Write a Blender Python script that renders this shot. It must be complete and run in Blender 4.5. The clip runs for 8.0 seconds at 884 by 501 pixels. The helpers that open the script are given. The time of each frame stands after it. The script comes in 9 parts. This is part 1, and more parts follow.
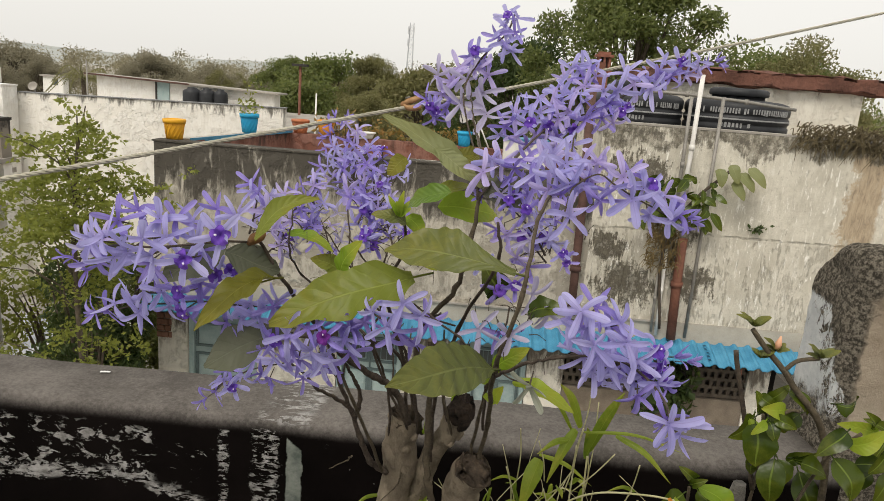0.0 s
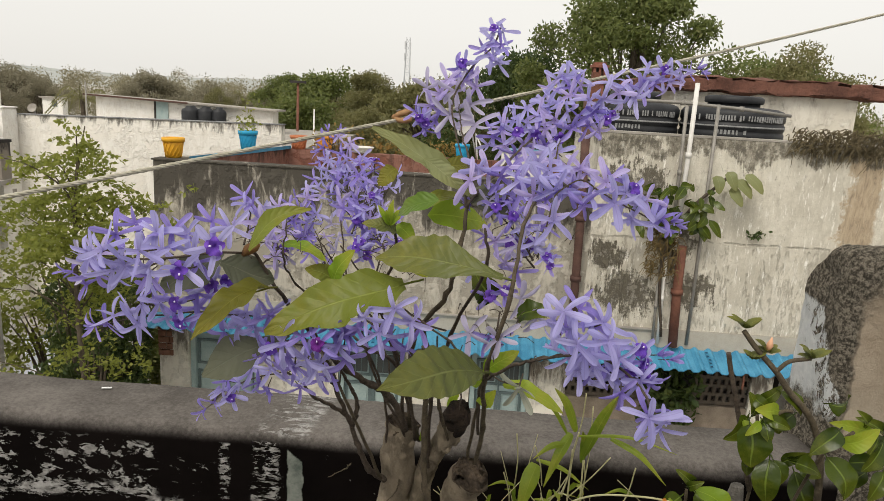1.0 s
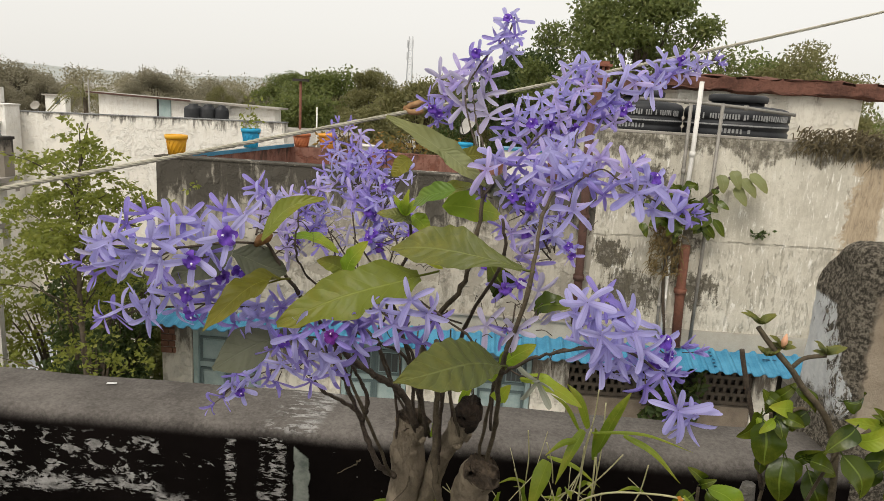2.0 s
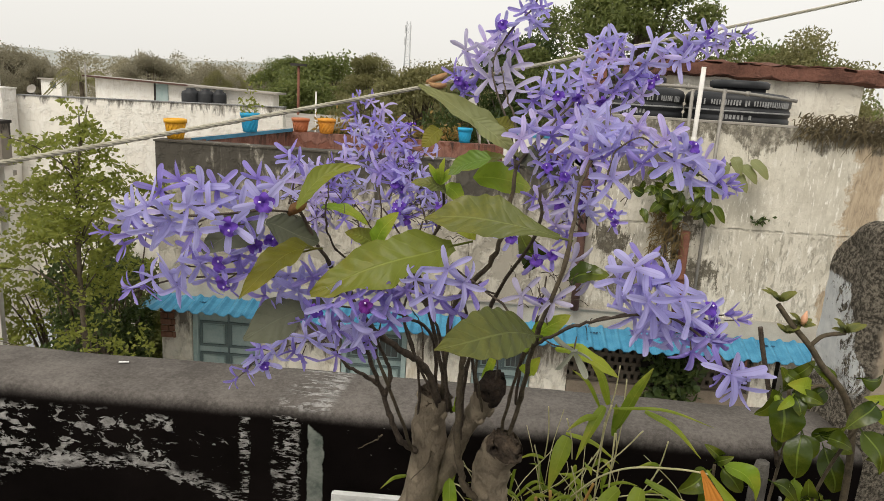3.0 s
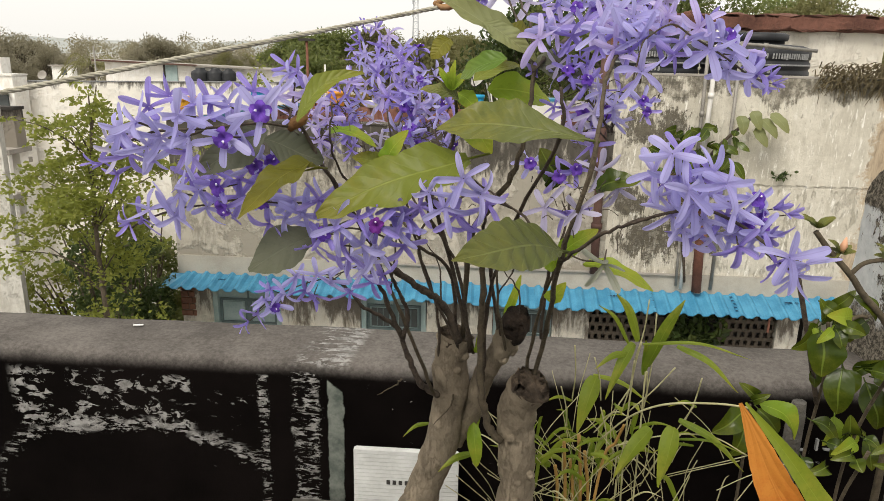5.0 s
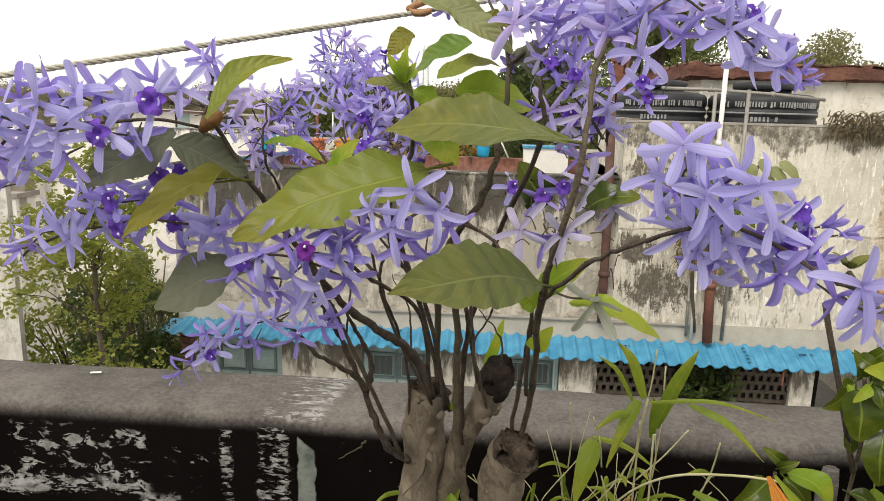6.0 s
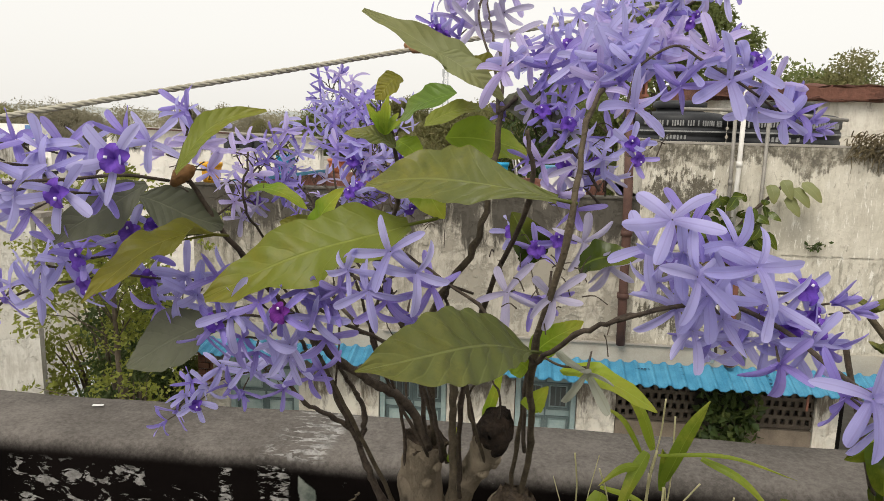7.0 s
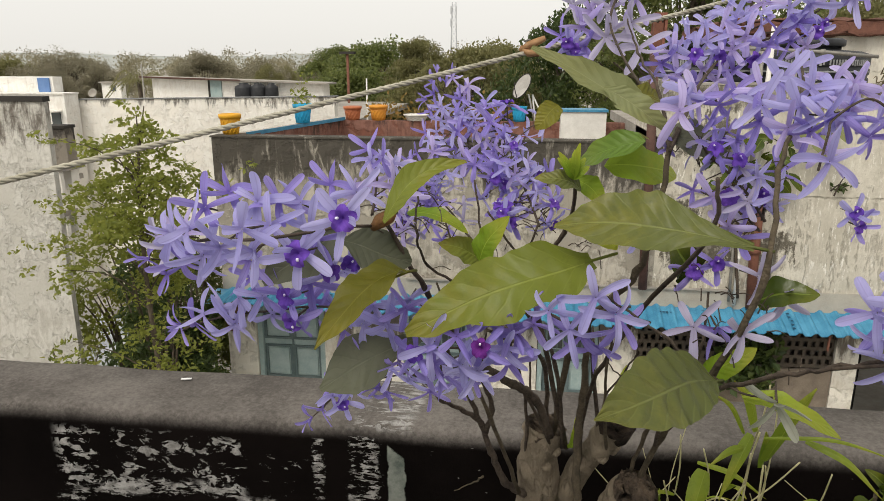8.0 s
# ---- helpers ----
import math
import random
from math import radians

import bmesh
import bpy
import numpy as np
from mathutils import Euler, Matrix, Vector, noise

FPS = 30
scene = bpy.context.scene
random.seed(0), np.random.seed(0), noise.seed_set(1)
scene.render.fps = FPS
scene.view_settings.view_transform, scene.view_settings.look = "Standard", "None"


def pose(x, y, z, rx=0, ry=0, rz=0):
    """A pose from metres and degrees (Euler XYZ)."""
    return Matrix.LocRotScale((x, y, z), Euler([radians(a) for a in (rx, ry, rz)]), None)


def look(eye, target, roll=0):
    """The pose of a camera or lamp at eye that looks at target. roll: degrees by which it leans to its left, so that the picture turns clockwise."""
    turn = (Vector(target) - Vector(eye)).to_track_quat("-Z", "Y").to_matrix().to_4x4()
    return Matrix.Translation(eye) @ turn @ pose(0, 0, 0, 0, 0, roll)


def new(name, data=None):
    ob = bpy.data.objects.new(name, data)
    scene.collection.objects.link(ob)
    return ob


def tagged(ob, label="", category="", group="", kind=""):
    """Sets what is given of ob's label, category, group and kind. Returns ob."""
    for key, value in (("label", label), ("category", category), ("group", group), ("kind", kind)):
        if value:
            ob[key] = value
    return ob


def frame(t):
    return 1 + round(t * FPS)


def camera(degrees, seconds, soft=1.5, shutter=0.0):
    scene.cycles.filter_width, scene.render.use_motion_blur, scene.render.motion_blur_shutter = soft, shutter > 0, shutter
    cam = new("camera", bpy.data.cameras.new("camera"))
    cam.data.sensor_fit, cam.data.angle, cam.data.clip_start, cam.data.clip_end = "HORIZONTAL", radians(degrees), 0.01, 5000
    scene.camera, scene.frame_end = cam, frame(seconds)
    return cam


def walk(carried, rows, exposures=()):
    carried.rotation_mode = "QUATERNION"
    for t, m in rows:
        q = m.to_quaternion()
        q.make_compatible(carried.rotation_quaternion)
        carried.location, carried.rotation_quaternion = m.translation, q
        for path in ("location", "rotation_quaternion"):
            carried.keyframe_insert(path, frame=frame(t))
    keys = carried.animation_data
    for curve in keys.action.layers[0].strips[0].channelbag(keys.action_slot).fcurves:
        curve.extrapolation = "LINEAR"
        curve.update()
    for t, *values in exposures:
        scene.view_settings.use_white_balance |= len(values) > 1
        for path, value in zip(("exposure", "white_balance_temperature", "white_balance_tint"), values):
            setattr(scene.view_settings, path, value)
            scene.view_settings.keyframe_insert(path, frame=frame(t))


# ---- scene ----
cam = camera(65.0, 8.0, soft=0.7)
PATH = [
    (0, (0.093, 0.049, 1.725), (0.016, 1.994, 1.266), 4.5),
    (0.5, (0.107, 0.031, 1.726), (-0.005, 1.983, 1.303), 3.6),
    (1, (0.105, 0.031, 1.724), (0.023, 1.984, 1.301), 3.3),
    (1.5, (0.099, 0.03, 1.718), (0.0, 1.984, 1.303), 3.1),
    (1.7, (0.096, 0.042, 1.716), (0.007, 1.995, 1.296), 3.3),
    (2.8, (0.067, 0.04, 1.7), (-0.022, 1.987, 1.253), 3.8),
    (3, (0.057, 0.041, 1.694), (-0.019, 1.985, 1.231), 3.7),
    (3.5, (0.048, 0.052, 1.668), (-0.033, 1.986, 1.165), 2.2),
    (4, (0.048, 0.06, 1.657), (-0.055, 1.987, 1.131), 2.0),
    (4.2, (0.049, 0.065, 1.651), (-0.066, 1.988, 1.112), 1.8),
    (5.3, (0.066, 0.092, 1.62), (-0.064, 2.013, 1.08), 0.8),
    (5.5, (0.073, 0.119, 1.609), (-0.074, 2.045, 1.089), 0.6),
    (6, (0.092, 0.2, 1.589), (-0.056, 2.153, 1.182), 1.5),
    (6.5, (0.104, 0.236, 1.578), (-0.092, 2.184, 1.167), 0.9),
    (7, (0.112, 0.236, 1.611), (-0.093, 2.193, 1.255), 1.4),
    (7.5, (0.089, 0.211, 1.648), (-0.13, 2.148, 1.201), 0.9),
    (8, (-0.007, 0.204, 1.68), (-0.239, 2.122, 1.162), 0.1),
]
walk(cam, [(t, look(eye, target, roll)) for t, eye, target, roll in PATH],
     [(0, 0.0), (1.5, 0.0), (3.5, 0.05), (4.2, 0.15), (5.5, 0.3), (6, 0.36), (6.5, 0.2), (7, 0.1), (7.5, -0.05), (8, 0.02)])

# ---- world, sun ----
SUN_EL, SUN_ROT = 52.0, 205.0
world = bpy.data.worlds.new("overcast_sky")
scene.world = world
world.use_nodes = True
wn, wl = world.node_tree.nodes, world.node_tree.links
wn.clear()
w_out = wn.new("ShaderNodeOutputWorld")
w_bg = wn.new("ShaderNodeBackground")
w_sky = wn.new("ShaderNodeTexSky")
w_sky.sky_type, w_sky.sun_disc = "NISHITA", False
w_sky.sun_elevation, w_sky.sun_rotation = radians(SUN_EL), radians(SUN_ROT)
w_sky.dust_density, w_sky.air_density = 4.0, 1.0
w_hsv = wn.new("ShaderNodeHueSaturation")
w_hsv.inputs["Saturation"].default_value = 0.15
w_hsv.inputs["Value"].default_value = 0.1
w_mix = wn.new("ShaderNodeMix")
w_mix.data_type = "RGBA"
w_mix.inputs[0].default_value = 0.72
w_mix.inputs[7].default_value = (1.0, 0.972, 0.91, 1)
wl.new(w_sky.outputs[0], w_hsv.inputs["Color"])
wl.new(w_hsv.outputs[0], w_mix.inputs[6])
wl.new(w_mix.outputs[2], w_bg.inputs[0])
w_bg.inputs[1].default_value = 1.12
wl.new(w_bg.outputs[0], w_out.inputs[0])

sun = new("sun", bpy.data.lights.new("sun", "SUN"))
sun.data.energy, sun.data.angle, sun.data.color = 1.95, radians(25), (1.0, 0.935, 0.82)
az = radians(SUN_ROT)
sd = Vector((math.sin(az) * math.cos(radians(SUN_EL)), math.cos(az) * math.cos(radians(SUN_EL)), math.sin(radians(SUN_EL))))
sun.matrix_world = look(sd * 50, (0, 0, 0))


# ---- materials ----
class Nodes:
    """Short hand for building a node material."""

    def __init__(self, name):
        self.m = bpy.data.materials.new(name)
        self.m.use_nodes = True
        self.t = self.m.node_tree
        self.t.nodes.clear()
        self.out = self.t.nodes.new("ShaderNodeOutputMaterial")
        self.coord = self.t.nodes.new("ShaderNodeTexCoord")

    def link(self, a, b):
        self.t.links.new(a, b)

    def put(self, socket, v):
        if isinstance(v, bpy.types.NodeSocket):
            self.link(v, socket)
        elif v is not None:
            socket.default_value = v

    def space(self, scale=(1, 1, 1), kind="Object"):
        n = self.t.nodes.new("ShaderNodeMapping")
        n.inputs["Scale"].default_value = scale
        self.link(self.coord.outputs[kind], n.inputs[0])
        return n.outputs[0]

    def noise(self, scale, detail=4.0, rough=0.6, at=None, distort=0.0):
        n = self.t.nodes.new("ShaderNodeTexNoise")
        n.inputs["Scale"].default_value, n.inputs["Detail"].default_value = scale, detail
        n.inputs["Roughness"].default_value, n.inputs["Distortion"].default_value = rough, distort
        self.link(at if at else self.space(), n.inputs["Vector"])
        return n.outputs["Fac"]

    def step(self, v, lo, hi, a=0.0, b=1.0):
        n = self.t.nodes.new("ShaderNodeMapRange")
        n.interpolation_type = "SMOOTHSTEP"
        self.put(n.inputs[0], v)
        for i, q in enumerate((lo, hi, a, b)):
            n.inputs[i + 1].default_value = q
        return n.outputs[0]

    def math(self, op, a, b=None, c=None):
        n = self.t.nodes.new("ShaderNodeMath")
        n.operation = op
        for i, q in enumerate((a, b, c)):
            self.put(n.inputs[i], q)
        return n.outputs[0]

    def xyz(self, at=None):
        n = self.t.nodes.new("ShaderNodeSeparateXYZ")
        self.link(at if at else self.coord.outputs["Object"], n.inputs[0])
        return n.outputs

    def mix(self, f, a, b):
        n = self.t.nodes.new("ShaderNodeMix")
        n.data_type = "RGBA"
        self.put(n.inputs[0], f)
        for i, q in ((6, a), (7, b)):
            self.put(n.inputs[i], (*q, 1) if isinstance(q, tuple) else q)
        return n.outputs[2]

    def random(self):
        return self.t.nodes.new("ShaderNodeObjectInfo").outputs["Random"]

    def island(self):
        return self.t.nodes.new("ShaderNodeNewGeometry").outputs["Random Per Island"]

    def bump(self, h, strength, dist=0.01):
        n = self.t.nodes.new("ShaderNodeBump")
        n.inputs["Strength"].default_value, n.inputs["Distance"].default_value = strength, dist
        self.link(h, n.inputs["Height"])
        return n.outputs[0]

    def done(self, color, rough=0.7, metal=0.0, normal=None, spec=0.4, leaf=0.0, leaf_color=None, coat=0.0):
        b = self.t.nodes.new("ShaderNodeBsdfPrincipled")
        self.put(b.inputs["Base Color"], (*color, 1) if isinstance(color, tuple) else color)
        self.put(b.inputs["Roughness"], rough)
        self.put(b.inputs["Metallic"], metal)
        b.inputs["Specular IOR Level"].default_value = spec
        b.inputs["Coat Weight"].default_value = coat
        if normal:
            self.link(normal, b.inputs["Normal"])
        if leaf:
            tr = self.t.nodes.new("ShaderNodeBsdfTranslucent")
            tint = leaf_color if leaf_color else color
            self.put(tr.inputs[0], (*tint, 1) if isinstance(tint, tuple) else tint)
            mx = self.t.nodes.new("ShaderNodeMixShader")
            mx.inputs[0].default_value = leaf
            self.link(b.outputs[0], mx.inputs[1])
            self.link(tr.outputs[0], mx.inputs[2])
            self.link(mx.outputs[0], self.out.inputs[0])
        else:
            self.link(b.outputs[0], self.out.inputs[0])
        return self.m


def plain(name, c1, c2, scale=6.0, rough=0.8, bump=0.3, dist=0.004, spec=0.3, metal=0.0, fine=80.0):
    """A surface with two scales of colour and a fine relief."""
    n = Nodes(name)
    big = n.step(n.noise(scale, 5, 0.65), 0.3, 0.7)
    small = n.step(n.noise(fine, 3, 0.6), 0.25, 0.75)
    f = n.math("ADD", n.math("MULTIPLY", big, 0.7), n.math("MULTIPLY", small, 0.3))
    return n.done(n.mix(f, c1, c2), rough, metal, n.bump(n.noise(fine, 4, 0.7), bump, dist), spec)


def plaster(name, base, grime, dark, top, reach, amount, wash=None, patches=(), seed=0.0, lift=3.3):
    """Old lime-washed plaster: drip stains hanging from the coping, mould blotches, worn coats and grain."""
    n = Nodes(name)
    x, y, z = n.xyz()
    z = n.math("SUBTRACT", z, lift)
    drip = n.noise(1.0, 8, 0.68, n.space((3.4, 3.4, 0.9)), 0.6)
    drip2 = n.noise(1.0, 7, 0.7, n.space((12, 12, 3.2)), 0.8)
    blot = n.noise(1.3 + seed, 8, 0.7)
    grain = n.noise(34, 4, 0.7)
    hang = n.step(z, top - reach, top, 0.0, amount)
    mould = n.step(n.math("ADD", n.math("ADD", n.math("MULTIPLY", drip, 0.9), n.math("MULTIPLY", drip2, 0.45)), hang), 0.84, 1.0)
    dirt = n.step(n.math("ADD", n.math("MULTIPLY", drip2, 0.45), n.math("MULTIPLY", blot, 0.6)), 0.5, 0.66)
    peel = n.step(n.math("ADD", n.math("MULTIPLY", blot, 0.7), n.math("MULTIPLY", n.noise(4.5, 8, 0.7), 0.45)), 0.54, 0.6)
    c = n.mix(peel, base, wash if wash else tuple(v * 0.85 for v in base))
    c = n.mix(n.math("MULTIPLY", dirt, 0.85), c, grime)
    c = n.mix(n.math("MULTIPLY", mould, 0.9), c, dark)
    for x0, x1, z0, z1, k in patches:
        inside = n.math("MULTIPLY", n.math("MULTIPLY", n.step(x, x0, x0 + 0.12), n.step(x, x1 - 0.12, x1, 1, 0)),
                        n.math("MULTIPLY", n.step(z, z0, z0 + 0.12), n.step(z, z1 - 0.12, z1, 1, 0)))
        f = n.step(n.math("ADD", n.math("MULTIPLY", inside, k), n.math("MULTIPLY", n.noise(7, 8, 0.75), 0.5)), 0.62, 0.78)
        c = n.mix(f, c, dark)
    c = n.mix(n.step(grain, 0.55, 0.8, 0, 0.25), c, grime)
    h = n.math("ADD", n.math("MULTIPLY", n.noise(9, 6, 0.7), 0.7), n.math("MULTIPLY", grain, 0.3))
    return n.done(c, 0.9, 0, n.bump(n.math("ADD", h, n.math("MULTIPLY", peel, 0.35)), 0.8, 0.03), 0.2)


def foliage(name, c1, c2, c3, leaf=0.35, rough=0.5):
    n = Nodes(name)
    r = n.island()
    c = n.mix(n.step(r, 0.0, 0.8), c1, c2)
    c = n.mix(n.step(r, 0.8, 1.0, 0, 0.8), c, c3)
    return n.done(c, rough, 0, None, 0.3, leaf, tuple(min(1, v * 1.5) for v in c2))


def veined(name, c1, c2, c3, leaf=0.3, rough=0.45, ribs=9.0, pale=1.35, side_vein=0.3, relief=0.6, spec=0.28, rib=0.026):
    """A broad leaf: midrib, faint side ribs and quilted blade from its own u and v."""
    n = Nodes(name)
    u, v, _ = n.xyz(n.coord.outputs["UV"])
    side = n.math("ABSOLUTE", n.math("SUBTRACT", v, 0.5))
    wob = n.math("MULTIPLY", n.noise(1.0, 2, 0.5, n.space((4, 4, 1), "UV")), 0.5)
    ph = n.math("FRACT", n.math("ADD", wob, n.math("SUBTRACT", n.math("MULTIPLY", u, ribs), n.math("MULTIPLY", side, 3.4))))
    tri = n.math("ABSOLUTE", n.math("SUBTRACT", ph, 0.5))
    vein = n.step(tri, 0.41, 0.49)
    mid = n.step(side, rib * 0.3, rib, 1, 0)
    line = n.math("MAXIMUM", mid, n.math("MULTIPLY", vein, side_vein))
    r = n.random()
    blot = n.noise(42, 6, 0.7)
    c = n.mix(r, c1, c2)
    c = n.mix(n.step(n.math("ADD", n.math("MULTIPLY", blot, 0.6), n.math("MULTIPLY", u, 0.35)), 0.42, 0.74, 0, 0.85), c, c3)
    c = n.mix(n.step(n.noise(160, 4, 0.7), 0.5, 0.75, 0, 0.3), c, tuple(q * 0.6 for q in c1))
    c = n.mix(n.math("MULTIPLY", line, 0.45), c, tuple(min(1, q * pale + 0.02) for q in c2))
    h = n.math("SUBTRACT", n.math("MULTIPLY", n.step(tri, 0.0, 0.5, 1, 0), relief), n.math("MULTIPLY", line, 0.5))
    h = n.math("ADD", h, n.math("MULTIPLY", n.noise(160, 4, 0.7), 0.3))
    return n.done(c, rough, 0, n.bump(h, 0.45, 0.003), spec, leaf, c)


def petal(name, c1, c2, c3, leaf=0.35):
    n = Nodes(name)
    u, v, _ = n.xyz(n.coord.outputs["UV"])
    f = n.math("ADD", n.math("MULTIPLY", n.random(), 0.55), n.math("MULTIPLY", n.island(), 0.45))
    c = n.mix(f, c1, c2)
    c = n.mix(n.step(u, 0.4, 0.0, 0, 0.55), c, c3)
    side = n.math("ABSOLUTE", n.math("SUBTRACT", v, 0.5))
    c = n.mix(n.step(side, 0.0, 0.1, 0.35, 0.0), c, c3)
    streak = n.noise(1.0, 4, 0.6, n.space((3, 22, 1), "UV"))
    c = n.mix(n.step(streak, 0.45, 0.75, 0, 0.3), c, tuple(min(1, q * 1.12) for q in c2))
    return n.done(c, 0.75, 0, n.bump(streak, 0.35, 0.002), 0.12, leaf, c)


M_SEPAL = petal("lilac_sepal", (0.38, 0.355, 0.72), (0.61, 0.575, 0.9), (0.29, 0.24, 0.54), 0.5)
# own colour of the violet blossoms; also the darker tone of shaded lilac ones
M_SEPAL_DEEP = petal("violet_and_shaded_sepal", (0.24, 0.195, 0.58), (0.43, 0.36, 0.75), (0.2, 0.12, 0.48), 0.4)
M_SEPAL_PALE = petal("faded_sepal", (0.42, 0.385, 0.55), (0.58, 0.54, 0.7), (0.36, 0.32, 0.46), 0.45)
M_SEPAL_OLD = petal("withered_sepal", (0.32, 0.33, 0.27), (0.44, 0.45, 0.37), (0.25, 0.26, 0.19), 0.45)
M_SEPAL_MAUVE = petal("mauve_sepal", (0.44, 0.365, 0.71), (0.68, 0.6, 0.9), (0.34, 0.25, 0.54), 0.5)
M_COROLLA = petal("violet_corolla", (0.13, 0.06, 0.42), (0.2, 0.09, 0.5), (0.11, 0.04, 0.34), 0.2)
M_COROLLA_RED = petal("magenta_corolla", (0.12, 0.022, 0.2), (0.19, 0.04, 0.27), (0.08, 0.012, 0.14), 0.2)
M_EYE = plain("white_petal_mark", (0.75, 0.7, 0.85), (0.85, 0.82, 0.9), 40, 0.6, 0.1)
M_TWIG = plain("twig_bark", (0.035, 0.026, 0.02), (0.105, 0.08, 0.058), 60, 0.85, 0.9, 0.003, fine=240)
M_STEM = plain("green_brown_stem", (0.05, 0.039, 0.026), (0.14, 0.11, 0.07), 60, 0.85, 0.9, 0.004, fine=260)


def bark():
    """Grey-tan bark: flaking plates, short cracks, darker damp patches."""
    n = Nodes("smooth_tan_bark")
    plate = n.noise(1.0, 7, 0.72, n.space((48, 48, 26)), 0.25)
    damp = n.noise(16, 6, 0.7)
    fine = n.noise(1.0, 5, 0.75, n.space((220, 220, 130)))
    crack = n.step(n.math("ABSOLUTE", n.math("SUBTRACT", plate, 0.5)), 0.006, 0.03, 1, 0)
    c = n.mix(n.step(plate, 0.25, 0.75), (0.22, 0.178, 0.126), (0.3, 0.246, 0.176))
    c = n.mix(n.step(damp, 0.36, 0.76, 0, 0.6), c, (0.095, 0.074, 0.052))
    c = n.mix(n.math("MULTIPLY", crack, 0.12), c, (0.06, 0.046, 0.033))
    c = n.mix(n.step(fine, 0.45, 0.8, 0, 0.4), c, (0.38, 0.32, 0.24))
    h = n.math("SUBTRACT", n.math("ADD", n.math("MULTIPLY", plate, 0.8), n.math("MULTIPLY", fine, 0.3)), n.math("MULTIPLY", crack, 0.15))
    return n.done(c, 0.9, 0, n.bump(h, 1.0, 0.006), 0.15)


M_BARK = bark()
M_CUT = plain("rotten_cut_wood", (0.006, 0.005, 0.004), (0.075, 0.05, 0.034), 55, 0.95, 1.0, 0.012, fine=130)
M_CUT_BROWN = plain("splintered_brown_wood", (0.035, 0.025, 0.018), (0.17, 0.125, 0.085), 60, 0.95, 1.0, 0.012, fine=140)
M_LEAF = veined("petrea_leaf", (0.095, 0.11, 0.028), (0.165, 0.18, 0.048), (0.215, 0.2, 0.03), 0.25, 0.38, 9.0, 1.5, 0.25, 0.35)
# darker copy of the petrea leaf: shade in the colour, veins sunken
M_LEAF_SHADY = veined("shaded_sunken_vein_leaf", (0.07, 0.084, 0.022), (0.125, 0.14, 0.038), (0.16, 0.155, 0.03), 0.25, 0.4, 9.0, 1.6, 0.35, 0.45)
M_LEAF_OLIVE = veined("curled_olive_leaf", (0.125, 0.122, 0.013), (0.2, 0.19, 0.02), (0.21, 0.18, 0.02), 0.35, 0.42, 9.0, 1.4, 0.2, 0.3)
# dull dark leaf tone with the shade inside the shrub coloured in
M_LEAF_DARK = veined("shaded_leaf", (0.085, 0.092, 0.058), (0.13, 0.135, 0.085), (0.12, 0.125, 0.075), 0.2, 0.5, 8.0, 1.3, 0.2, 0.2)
M_LEAF_LIME = veined("young_leaf", (0.19, 0.31, 0.02), (0.33, 0.42, 0.04), (0.4, 0.4, 0.045), 0.5, 0.4, 8.0, 1.3, 0.12, 0.2)
M_LEAF_YOUNG = veined("fresh_green_leaf", (0.085, 0.16, 0.022), (0.15, 0.24, 0.035), (0.19, 0.26, 0.04), 0.4, 0.4, 8.0, 1.3, 0.15, 0.25)
M_LEAF_PALE = veined("pale_folded_leaf", (0.19, 0.21, 0.085), (0.25, 0.265, 0.12), (0.25, 0.25, 0.09), 0.35, 0.45, 9.0, 1.3, 0.2, 0.35)
M_LEAF_YELLOW = veined("yellowing_leaf", (0.14, 0.168, 0.02), (0.215, 0.245, 0.036), (0.22, 0.2, 0.022), 0.3, 0.42, 9.0, 1.35, 0.2, 0.22)
M_LEAF_GLOSS = veined("glossy_leaf", (0.026, 0.045, 0.004), (0.068, 0.095, 0.008), (0.12, 0.135, 0.015), 0.24, 0.26, 6.0, 3.0, 0.0, 0.05, 0.3, 0.05)
M_BLADE = veined("grass_blade", (0.11, 0.17, 0.014), (0.25, 0.31, 0.03), (0.36, 0.35, 0.05), 0.4, 0.4, 2.0, 1.2, 0.0, 0.05)
M_STRAW = plain("dry_straw", (0.32, 0.3, 0.14), (0.5, 0.46, 0.28), 30, 0.8, 0.2)
M_ORANGE = veined("orange_sheath", (0.55, 0.16, 0.02), (0.62, 0.24, 0.04), (0.48, 0.12, 0.015), 0.3, 0.5, 1.5, 1.1)


